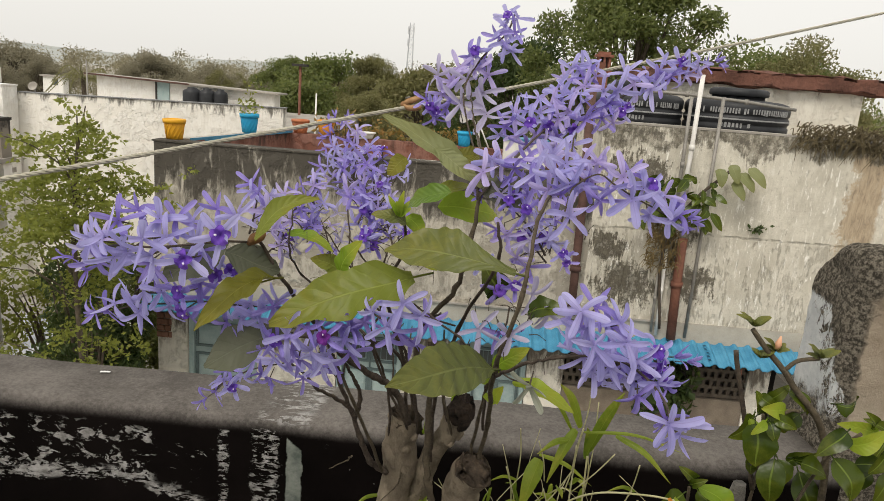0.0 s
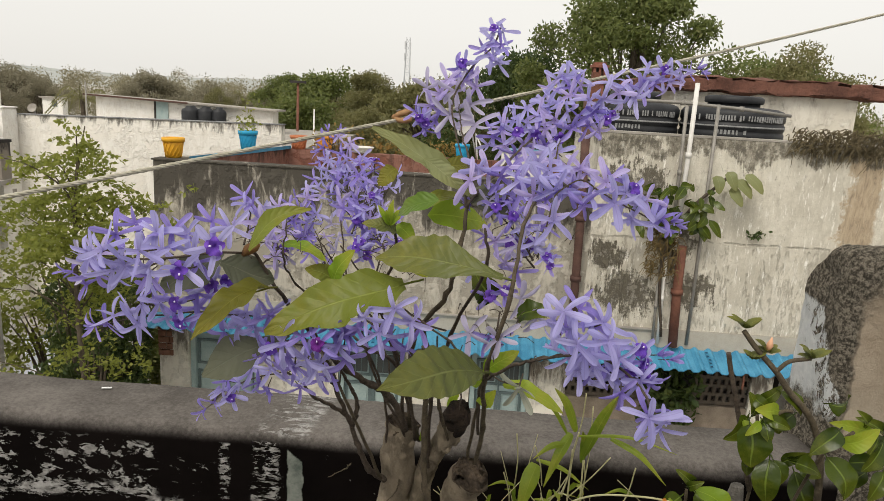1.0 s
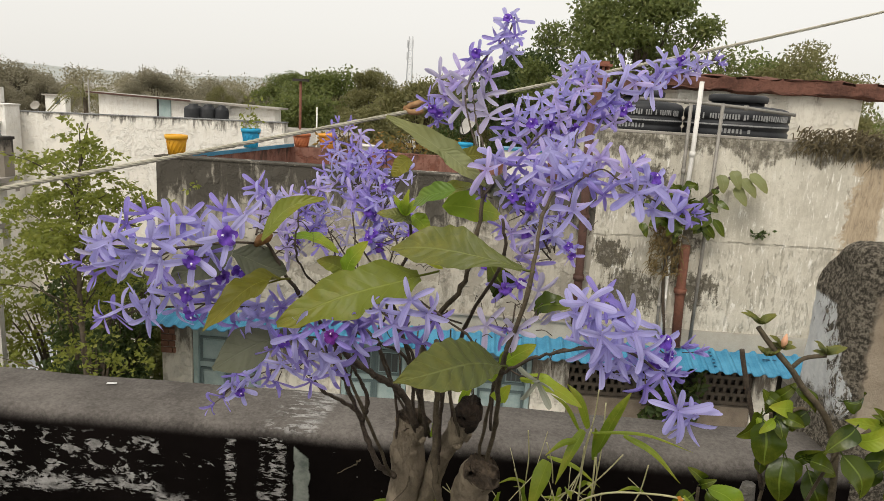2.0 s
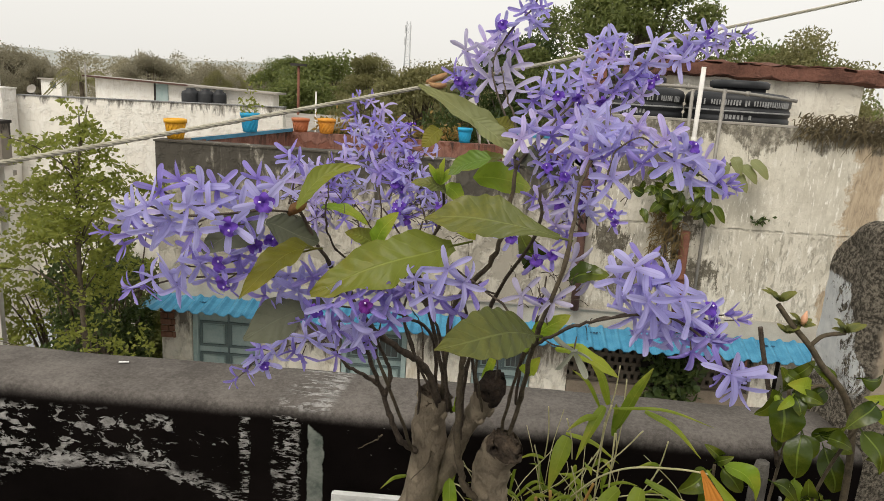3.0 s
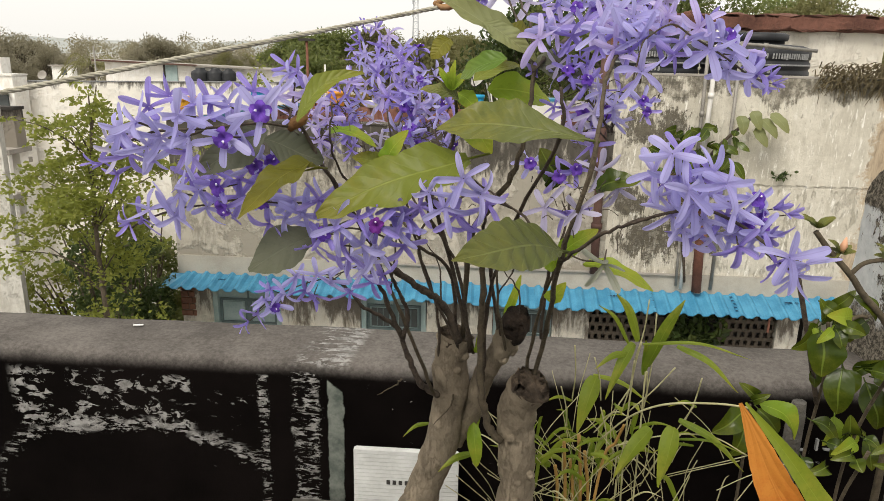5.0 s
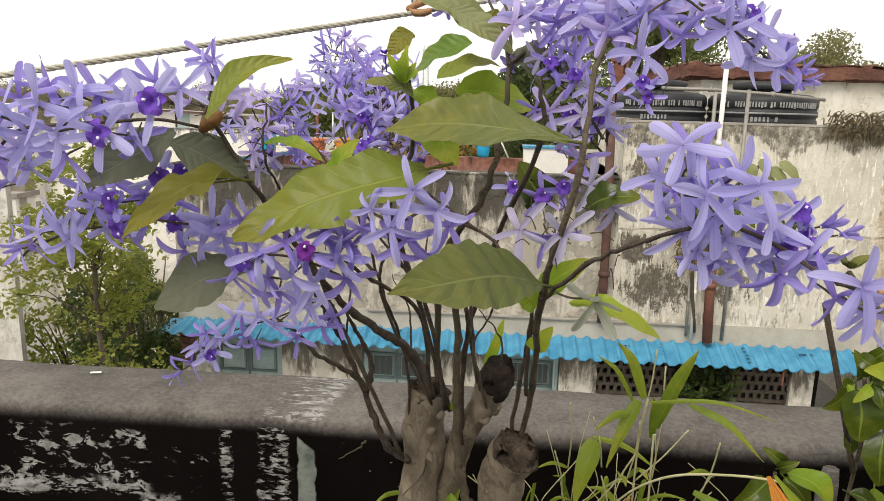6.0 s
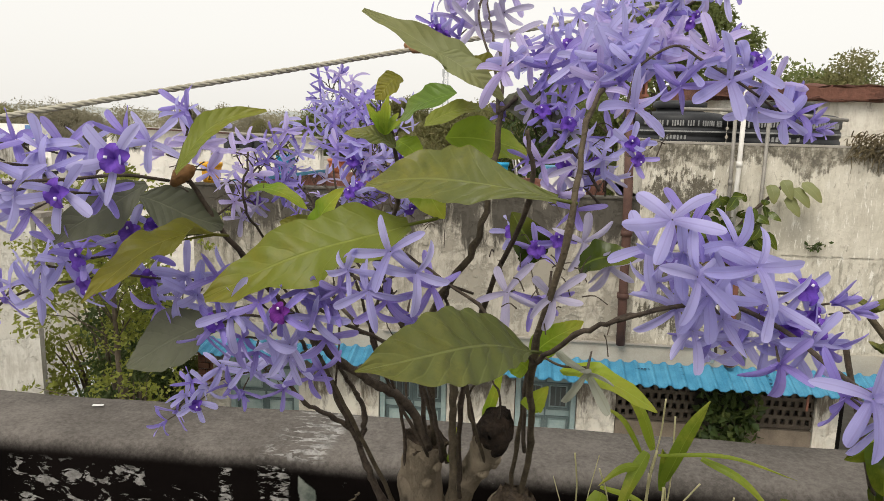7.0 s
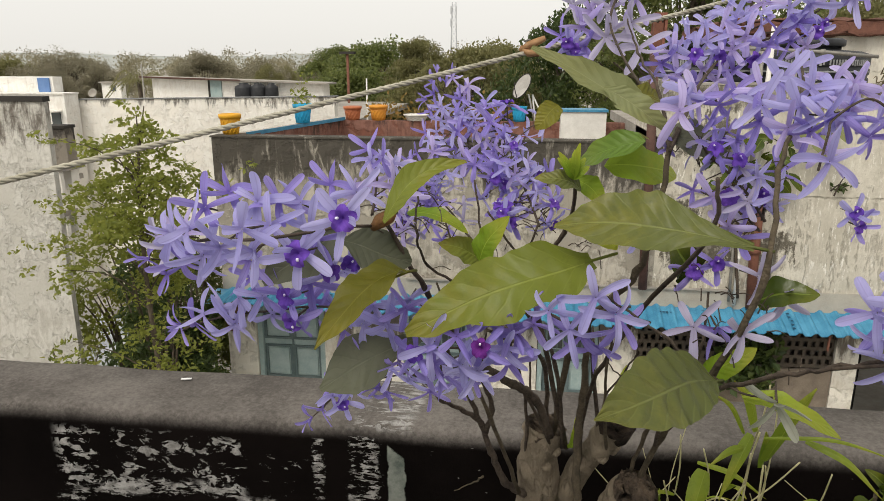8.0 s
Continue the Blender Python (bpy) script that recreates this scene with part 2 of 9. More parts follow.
# ---- shapes ----
class Geo:
    """Collects faces into one mesh."""

    def __init__(self):
        self.v, self.f, self.s, self.k, self.uv = [], [], [], [], {}

    def face(self, ids, smooth=False, slot=0):
        self.f.append(tuple(ids)), self.s.append(smooth), self.k.append(slot)

    def box(self, x0, x1, y0, y1, z0, z1, slot=0, m=None):
        b = len(self.v)
        pts = [Vector((x, y, z)) for z in (z0, z1) for y in (y0, y1) for x in (x0, x1)]
        self.v += [m @ p if m else p for p in pts]
        for q in ((0, 2, 3, 1), (4, 5, 7, 6), (0, 1, 5, 4), (2, 6, 7, 3), (0, 4, 6, 2), (1, 3, 7, 5)):
            self.face([b + i for i in q], False, slot)
        return self

    def tube(self, pts, radii, n=7, slot=0, cap=True, wob=0.0, rnd=None):
        pts = [Vector(p) for p in pts]
        if not isinstance(radii, (list, tuple)):
            radii = [radii] * len(pts)
        base = len(self.v)
        side = None
        for i, p in enumerate(pts):
            d = (pts[min(i + 1, len(pts) - 1)] - pts[max(i - 1, 0)]).normalized()
            if side is None:
                side = d.orthogonal().normalized()
            side = (side - d * side.dot(d)).normalized()
            up = d.cross(side)
            for k in range(n):
                a = 2 * math.pi * k / n
                r = radii[i] * (1 + (rnd.uniform(-wob, wob) if rnd else 0))
                self.v.append(p + (side * math.cos(a) + up * math.sin(a)) * r)
        for i in range(len(pts) - 1):
            for k in range(n):
                a, b = base + i * n + k, base + i * n + (k + 1) % n
                self.face((a, b, b + n, a + n), True, slot)
        if cap:
            self.face([base + k for k in range(n)][::-1], False, slot)
            self.face([base + (len(pts) - 1) * n + k for k in range(n)], False, slot)
        return self

    def sheet(self, fn, nu, nv, slot=0, smooth=True):
        """A grid whose points come from fn(u, v), with u and v kept for the material."""
        b = len(self.v)
        for i in range(nu + 1):
            for j in range(nv + 1):
                u, v = i / nu, j / nv
                self.uv[len(self.v)] = (u, v)
                self.v.append(Vector(fn(u, v)))
        for i in range(nu):
            for j in range(nv):
                a = b + i * (nv + 1) + j
                self.face((a, a + nv + 1, a + nv + 2, a + 1), smooth, slot)
        return self

    def lathe(self, profile, at=(0, 0, 0), n=32, slot=0, smooth=True):
        b, at = len(self.v), Vector(at)
        for r, z in profile:
            for k in range(n):
                a = 2 * math.pi * k / n
                self.v.append(at + Vector((r * math.cos(a), r * math.sin(a), z)))
        for i in range(len(profile) - 1):
            for k in range(n):
                p, q = b + i * n + k, b + i * n + (k + 1) % n
                self.face((p, q, q + n, p + n), smooth, slot)
        return self

    def mesh(self, name):
        me = bpy.data.meshes.new(name)
        me.from_pydata([tuple(p) for p in self.v], [], self.f)
        me.polygons.foreach_set("use_smooth", self.s)
        me.polygons.foreach_set("material_index", self.k)
        if self.uv:
            lay = me.uv_layers.new(name="UVMap")
            idx = np.empty(len(me.loops), dtype=np.int32)
            me.loops.foreach_get("vertex_index", idx)
            lay.data.foreach_set("uv", np.array([self.uv.get(int(i), (0, 0)) for i in idx], dtype=np.float32).ravel())
        me.update()
        return me


def part(name, geo, material, parent=None, label="", m=None):
    """Links a Geo (or a ready mesh) as one mesh object, under a parent if one is given."""
    me = geo.mesh(name) if isinstance(geo, Geo) else geo
    if isinstance(geo, Geo):
        for q in material if isinstance(material, (list, tuple)) else (material,):
            me.materials.append(q)
    ob = new(name, me)
    if parent:
        ob.parent = parent
    if m is not None:
        ob.matrix_basis = m
    return tagged(ob, label)


def thing(name, at, label, category, group="", kind=""):
    ob = new(name)
    ob.location = at
    ob.empty_display_size = 0.1
    return tagged(ob, label, category, group, kind)


def structure(name, geo, material, label, category):
    return tagged(part(name, geo, material), label, category, "", "structure")


def bevelled(x0, x1, y0, y1, z0, z1, r=0.02, seg=2, cuts=0, rough=0.0, seed=1):
    """A box with rounded edges and, if wanted, an uneven face."""
    bm = bmesh.new()
    bmesh.ops.create_cube(bm, size=1)
    for v in bm.verts:
        v.co = Vector((x0 + (v.co.x + 0.5) * (x1 - x0), y0 + (v.co.y + 0.5) * (y1 - y0), z0 + (v.co.z + 0.5) * (z1 - z0)))
    if cuts:
        bmesh.ops.subdivide_edges(bm, edges=bm.edges[:], cuts=cuts, use_grid_fill=True)
        sharp = [e for e in bm.edges if len(e.link_faces) == 2 and e.calc_face_angle(0) > 0.5]
    else:
        sharp = bm.edges[:]
    bmesh.ops.bevel(bm, geom=sharp, offset=r, segments=seg, affect="EDGES", profile=0.5)
    if rough:
        for v in bm.verts:
            q = v.co * 7 + Vector((seed, seed * 2, 0))
            v.co += Vector((noise.noise(q), noise.noise(q + Vector((9, 0, 0))), noise.noise(q + Vector((0, 9, 0))))) * rough
    me = bpy.data.meshes.new("block")
    bm.to_mesh(me)
    bm.free()
    for p in me.polygons:
        p.use_smooth = True
    return me


def spline(pts, n=8):
    """Points along a smooth line through pts."""
    p = [Vector(q) for q in pts]
    p = [p[0] * 2 - p[1]] + p + [p[-1] * 2 - p[-2]]
    out = []
    for i in range(1, len(p) - 2):
        a, b, c, d = p[i - 1], p[i], p[i + 1], p[i + 2]
        for k in range(n):
            t = k / n
            out.append(0.5 * ((2 * b) + (c - a) * t + (2 * a - 5 * b + 4 * c - d) * t * t + (3 * b - a - 3 * c + d) * t ** 3))
    out.append(p[-2])
    return out


def basis(z, x):
    """A turn whose z axis is z and whose x axis lies near x."""
    z = Vector(z).normalized()
    x = Vector(x)
    x = x - z * x.dot(z)
    x = x.normalized() if x.length > 1e-5 else z.orthogonal().normalized()
    return Matrix((x, z.cross(x), z)).transposed().to_4x4()


# ---- the roof terrace: floor, parapet, pillar ----
def parapet_material():
    n = Nodes("flaking_black_paint")
    x, y, z = n.xyz()

    def rect(x0, x1, z0, z1, e=0.012):
        return n.math("MULTIPLY", n.math("MULTIPLY", n.step(x, x0 - e, x0 + e), n.step(x, x1 - e, x1 + e, 1, 0)),
                      n.math("MULTIPLY", n.step(z, z0 - e, z0 + e), n.step(z, z1 - e, z1 + e, 1, 0)))

    flake = n.noise(1.0, 7, 0.72, n.space((36, 36, 120)), 0.25)
    flake2 = n.noise(1.0, 6, 0.66, n.space((30, 30, 56)), 0.7)
    wide = n.noise(9.0, 6, 0.7)
    # worn zones of the front face
    zone = n.math("MULTIPLY", rect(-0.9, -0.52, 0.87, 1.0), n.step(n.math("ADD", n.math("MULTIPLY", flake2, 0.6), n.math("MULTIPLY", wide, 0.5)), 0.578, 0.592))
    wob = n.math("MULTIPLY", n.math("SUBTRACT", n.noise(30, 6, 0.75), 0.5), 0.05)
    xw = n.math("ADD", x, wob)
    inside1 = n.math("MULTIPLY", n.math("MULTIPLY", n.step(xw, -0.315, -0.309), n.step(xw, -0.262, -0.256, 1, 0)), n.step(z, 1.018, 1.024, 1, 0))
    inside2 = n.math("MULTIPLY", n.math("MULTIPLY", n.step(xw, -0.384, -0.38), n.step(xw, -0.366, -0.362, 1, 0)), n.step(z, 1.008, 1.014, 1, 0))
    col1 = n.math("MULTIPLY", inside1, n.step(flake, 0.515, 0.53))
    col2 = n.math("MULTIPLY", inside2, n.step(flake, 0.505, 0.52))
    dots = n.math("MULTIPLY", rect(-0.5, -0.4, 0.8, 0.98), n.step(flake2, 0.63, 0.67))
    far_dots = n.math("MULTIPLY", rect(-0.16, 0.8, 0.85, 1.02), n.step(flake2, 0.68, 0.72))
    ex = n.math("DIVIDE", n.math("SUBTRACT", x, -0.655), 0.3)
    ez = n.math("DIVIDE", n.math("SUBTRACT", z, 0.69), 0.185)
    rad = n.math("SQRT", n.math("ADD", n.math("POWER", n.math("ABSOLUTE", ex), 3.0), n.math("POWER", n.math("ABSOLUTE", ez), 2.0)))
    rad = n.math("ADD", rad, n.math("MULTIPLY", n.math("SUBTRACT", wide, 0.5), 0.6))
    arch = n.math("MULTIPLY", n.math("MULTIPLY", n.step(rad, 0.96, 0.98), n.step(rad, 1.06, 1.16, 1, 0)), n.step(n.math("ADD", flake, n.math("MULTIPLY", wide, 0.4)), 0.69, 0.71))
    arch = n.math("MULTIPLY", arch, rect(-0.95, -0.38, 0.7, 0.93))
    # scratched band across the coping
    top = n.step(z, 1.028, 1.04)
    skew = n.math("SUBTRACT", x, n.math("MULTIPLY", n.math("SUBTRACT", y, 1.315), 0.12))
    band = n.math("MULTIPLY", n.math("MULTIPLY", n.step(skew, -0.325, -0.28), n.step(skew, -0.215, -0.19, 1, 0)), top)
    scratch = n.noise(1.0, 5, 0.6, n.space((22, 95, 22)), 0.8)
    band = n.math("MULTIPLY", band, n.step(n.math("ADD", scratch, n.math("MULTIPLY", n.step(skew, -0.26, -0.21), 0.1)), 0.52, 0.56))
    masks = zone
    for q in (col1, col2, dots, far_dots, arch, band):
        masks = n.math("MAXIMUM", masks, q)
    top_mottle = n.math("ADD", n.math("MULTIPLY", n.noise(5, 7, 0.75), 0.55), n.math("MULTIPLY", n.noise(110, 5, 0.8), 0.45))
    paint = n.mix(n.step(n.noise(4, 5, 0.6), 0.3, 0.7), (0.0024, 0.0018, 0.0016), (0.006, 0.0044, 0.004))
    # coping tone: real dust plus grazing light painted in, fading over the arris
    coping = n.mix(n.step(top_mottle, 0.36, 0.64), (0.078, 0.07, 0.063), (0.166, 0.15, 0.136))
    c = n.mix(n.math("MULTIPLY", n.step(n.math("ADD", z, n.math("MULTIPLY", n.math("SUBTRACT", top_mottle, 0.5), 0.02)), 1.01, 1.045), 1.0), paint, coping)
    lime = n.mix(n.step(n.noise(55, 5, 0.7), 0.3, 0.7), (0.12, 0.113, 0.106), (0.36, 0.35, 0.335))
    c = n.mix(masks, c, lime)
    strip = n.math("MULTIPLY", n.math("MULTIPLY", n.step(n.math("ADD", x, n.math("MULTIPLY", n.math("SUBTRACT", n.noise(35, 5, 0.7), 0.5), 0.014)), -0.243, -0.24), n.step(n.math("ADD", x, n.math("MULTIPLY", n.math("SUBTRACT", n.noise(28, 5, 0.7), 0.5), 0.016)), -0.211, -0.208, 1, 0)), n.step(n.math("ADD", n.math("ADD", z, n.math("MULTIPLY", n.math("ADD", x, 0.24), 0.8)), n.math("MULTIPLY", n.noise(30, 5, 0.7), 0.03)), 1.02, 1.026, 1, 0))
    green = n.mix(n.step(n.noise(20, 6, 0.7), 0.3, 0.7), (0.065, 0.08, 0.068), (0.2, 0.21, 0.185))
    c = n.mix(strip, c, green)
    h = n.math("ADD", n.math("ADD", n.math("MULTIPLY", masks, 0.5), n.math("MULTIPLY", top_mottle, 0.6)), n.math("MULTIPLY", strip, 0.6))
    return n.done(c, 0.8, 0, n.bump(h, 0.5, 0.006), 0.03)


M_PARAPET = parapet_material()
M_FLOOR = plain("terrace_concrete", (0.07, 0.068, 0.064), (0.15, 0.145, 0.135), 2.5, 0.9, 0.5)
M_CEMENT = plain("rough_cement", (0.05, 0.047, 0.042), (0.17, 0.155, 0.135), 7, 0.95, 0.9, 0.012, fine=60)
M_GROUND = plain("dry_earth_and_concrete", (0.24, 0.22, 0.19), (0.45, 0.43, 0.39), 0.35, 0.95, 0.5, 0.02, fine=9)


def sweep_parapet(x0, x1):
    """The wall's section, with a rounded front arris, carried along x."""
    yf, yb, zt, r = 1.315, 1.505, 1.046, 0.03
    sec = [(yf + 0.004, 0.0), (yf, 0.4), (yf, 0.8)]
    sec += [(yf + r - r * math.cos(a), zt - r + r * math.sin(a)) for a in (radians(q) for q in (0, 18, 36, 54, 72, 90))]
    sec += [(yf + 0.09, zt + 0.001), (yb - 0.012, zt), (yb, zt - 0.012), (yb, 0.0)]
    g = Geo()
    n = int((x1 - x0) / 0.06)
    for i in range(n + 1):
        x = x0 + (x1 - x0) * i / n
        for y, z in sec:
            k = noise.noise(Vector((x * 5, y * 9, z * 6))) * 0.006
            g.v.append(Vector((x, y + k * (1 if z < 1.03 else 0.4), z + (k if z > 0.95 else 0))))
    m = len(sec)
    for i in range(n):
        for j in range(m - 1):
            a = i * m + j
            g.face((a, a + 1, a + m + 1, a + m), True)
    g.face(list(range(m))[::-1]), g.face([n * m + j for j in range(m)])
    return g


par = structure("parapet_wall", sweep_parapet(-4.2, 0.86), M_PARAPET, "black painted terrace parapet, flaking to white, dusty coping paled as by grazing light", "parapet")
structure("parapet_east", sweep_parapet(1.41, 3.0), M_PARAPET, "black painted terrace parapet beyond the pillar", "parapet")
for nm, q in (("parapet_south", (-4.2, 3.0, -3.0, -2.82)), ("parapet_west", (-4.2, -4.02, -2.815, 1.31)), ("parapet_side", (2.82, 3.0, -2.815, 1.31))):
    structure(nm, Geo().box(q[0], q[1], q[2], q[3], 0.001, 1.03), M_PARAPET, "black painted terrace parapet with dusty coping paled as by grazing light", "parapet")
M_CHALK = plain("worn_white_paint_mark", (0.2, 0.2, 0.19), (0.36, 0.36, 0.35), 40, 0.9, 0.3)
for x0, x1, z0, z1 in ((0.711, 0.7145, 0.914, 0.938), (0.727, 0.74, 0.915, 0.9175), (0.729, 0.74, 0.932, 0.9345), (0.678, 0.69, 0.912, 0.9145)):
    part("worn_lettering", Geo().box(x0, x1, 1.306, 1.3135, z0, z1), M_CHALK, par, "worn white paint mark")
chip = bevelled(-0.011, 0.011, -0.003, 0.003, 0.0, 0.0025, 0.001, 1)
chip.materials.append(plain("white_paint_flake", (0.6, 0.6, 0.58), (0.75, 0.75, 0.73), 60, 0.8, 0.2))
tagged(part("paint_flake", chip, None, None, "", Matrix.Translation((-0.691, 1.451, 1.0485)) @ pose(0, 0, 0, 0, 0, 12)), "small white paint flake lying on the coping", "flake")
structure("floor", Geo().box(-4.2, 3.0, -3.0, 1.31, -0.15, 0.0), M_FLOOR, "grey concrete terrace floor", "floor")
M_OWN = plaster("own_house_plaster", (0.5, 0.47, 0.42), (0.3, 0.28, 0.24), (0.08, 0.075, 0.07), 0.0, 1.5, 0.2, lift=0.0)
structure("wall_south", Geo().box(-4.2, 3.0, -3.0, 1.5, -3.3, -0.16), M_OWN, "plastered house walls below the terrace", "wall")


def pillar_material():
    n = Nodes("cracked_whitewash_on_cement")
    x, y, z = n.xyz()
    rag = n.math("SUBTRACT", n.noise(16, 7, 0.75), 0.5)
    edge = n.math("SUBTRACT", n.math("ADD", y, n.math("MULTIPLY", rag, 0.07)), n.math("MULTIPLY", n.math("SUBTRACT", z, 1.22), 0.45))
    face = n.step(x, 0.866, 0.872, 1, 0)
    white = n.math("MULTIPLY", n.math("MULTIPLY", n.step(edge, 1.4, 1.406), face), n.step(n.math("ADD", z, n.math("MULTIPLY", rag, 0.05)), 1.345, 1.352, 1, 0))
    crack = n.noise(1.0, 8, 0.8, n.space((40, 40, 22)), 1.5)
    white = n.math("MULTIPLY", white, n.step(n.math("ADD", crack, n.math("MULTIPLY", n.step(edge, 1.43, 1.5), 0.12)), 0.47, 0.5))
    white = n.math("MULTIPLY", white, n.step(n.math("ADD", z, n.math("MULTIPLY", rag, 0.22)), 1.12, 1.16))
    pit = n.noise(115, 6, 0.8)
    high = n.math("ADD", z, n.math("MULTIPLY", n.math("SUBTRACT", n.noise(12, 7, 0.75), 0.5), 0.22))
    # moss on the cap and along the corner; same dark tone towards the foot
    moss_and_dark_foot = n.math("MAXIMUM", n.math("MAXIMUM", n.step(high, 1.355, 1.42), n.step(high, 1.14, 1.06)), n.step(n.math("ADD", x, n.math("MULTIPLY", rag, 0.05)), 0.872, 0.887, 1, 0))
    cem = n.mix(n.step(n.noise(5, 7, 0.7), 0.3, 0.7), (0.25, 0.2, 0.145), (0.36, 0.305, 0.235))
    rough = n.mix(n.step(pit, 0.42, 0.62), (0.06, 0.052, 0.04), (0.33, 0.29, 0.23))
    c = n.mix(moss_and_dark_foot, cem, rough)
    c = n.mix(white, c, n.mix(n.step(n.noise(40, 5), 0.3, 0.7), (0.7, 0.72, 0.72), (0.86, 0.87, 0.86)))
    h = n.math("ADD", n.math("MULTIPLY", n.math("MULTIPLY", pit, moss_and_dark_foot), 1.2), n.math("MULTIPLY", n.noise(130, 4, 0.7), 0.25))
    return n.done(c, 0.95, 0, n.bump(n.math("ADD", h, n.math("MULTIPLY", white, 0.4)), 1.0, 0.012), 0.15)


def worn_block(x0, x1, y0, y1, z0, z1, r, step):
    """A plastered pillar: rounded arrises, a rounded fall towards the back and a pitted, lumpy skin."""
    lo, hi = Vector((x0, y0, z0)), Vector((x1, y1, z1))

    def skin(p):
        q = Vector([min(hi[k] - r, max(lo[k] + r, p[k])) for k in range(3)])
        d = p - q
        if d.length > 1e-6:
            p = q + d.normalized() * r
        k = max(0.0, p.y - y0 - 0.06) / (y1 - y0 - 0.06)
        if p.z > z1 - 0.3:
            p.z -= 0.12 * k ** 2.2 * min(1.0, (p.z - z1 + 0.3) / 0.3)
        top = min(1.0, max(0.0, (p.z - 1.28) / 0.1))
        for f, a in ((11, 0.009), (34, 0.0045), (90, 0.0025)):
            a *= 0.35 + 0.65 * top
            w = p * f
            p = p + Vector((noise.noise(w), noise.noise(w + Vector((7, 0, 0))), noise.noise(w + Vector((0, 7, 0))))) * a
        return p

    g = Geo()
    nx, ny, nz = (max(4, int((hi[k] - lo[k]) / step)) for k in range(3))
    for flip, fn, a, b in ((0, lambda u, v: (x0, y1 + (y0 - y1) * u, z0 + (z1 - z0) * v), ny, nz), (0, lambda u, v: (x0 + (x1 - x0) * u, y0, z0 + (z1 - z0) * v), nx, nz), (0, lambda u, v: (x0 + (x1 - x0) * u, y0 + (y1 - y0) * v, z1), nx, ny), (0, lambda u, v: (x1, y0 + (y1 - y0) * u, z0 + (z1 - z0) * v), 8, 8), (0, lambda u, v: (x1 + (x0 - x1) * u, y1, z0 + (z1 - z0) * v), 8, 8)):
        g.sheet(lambda u, v, fn=fn: skin(Vector(fn(u, v))), a, b)
    return g


structure("pillar", worn_block(0.85, 1.4, 1.375, 1.585, 0.75, 1.487, 0.035, 0.007), pillar_material(), "rough cement pillar with cracked whitewash", "pillar")
structure("pillar_base", Geo().box(0.856, 1.39, 1.38, 1.58, 0.0, 0.749), M_CEMENT, "cement pillar base behind the planter", "pillar")

# ---- ground and far land ----
structure("ground", Geo().box(-900, 900, -60, 1500, -3.6, -3.3), M_GROUND, "pale dusty earth and concrete yards", "ground")


def ridge(name, y, x0, x1, h0, h1, material, seed, label):
    g = Geo()
    n = 90

    def pt(u, v):
        x = x0 + (x1 - x0) * u
        h = h0 + (h1 - h0) * (0.5 + 0.5 * noise.fractal(Vector((u * 5 + seed, seed, 0)), 1.0, 2.0, 5)) * math.sin(math.pi * min(1, max(0, u))) ** 0.35
        return (x, y + 260 * (1 - math.cos(v * math.pi / 2)), -3.3 + h * math.sin(v * math.pi / 2))

    g.sheet(pt, n, 5)
    return structure(name, g, material, label, "hill")


# no haze in the air: the hills' colour is paled to stand for it
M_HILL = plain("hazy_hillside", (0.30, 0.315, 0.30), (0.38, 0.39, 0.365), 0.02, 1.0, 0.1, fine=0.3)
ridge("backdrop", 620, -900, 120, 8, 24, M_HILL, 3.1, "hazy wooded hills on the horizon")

# ---- house across the lane ----
WY = 8.166


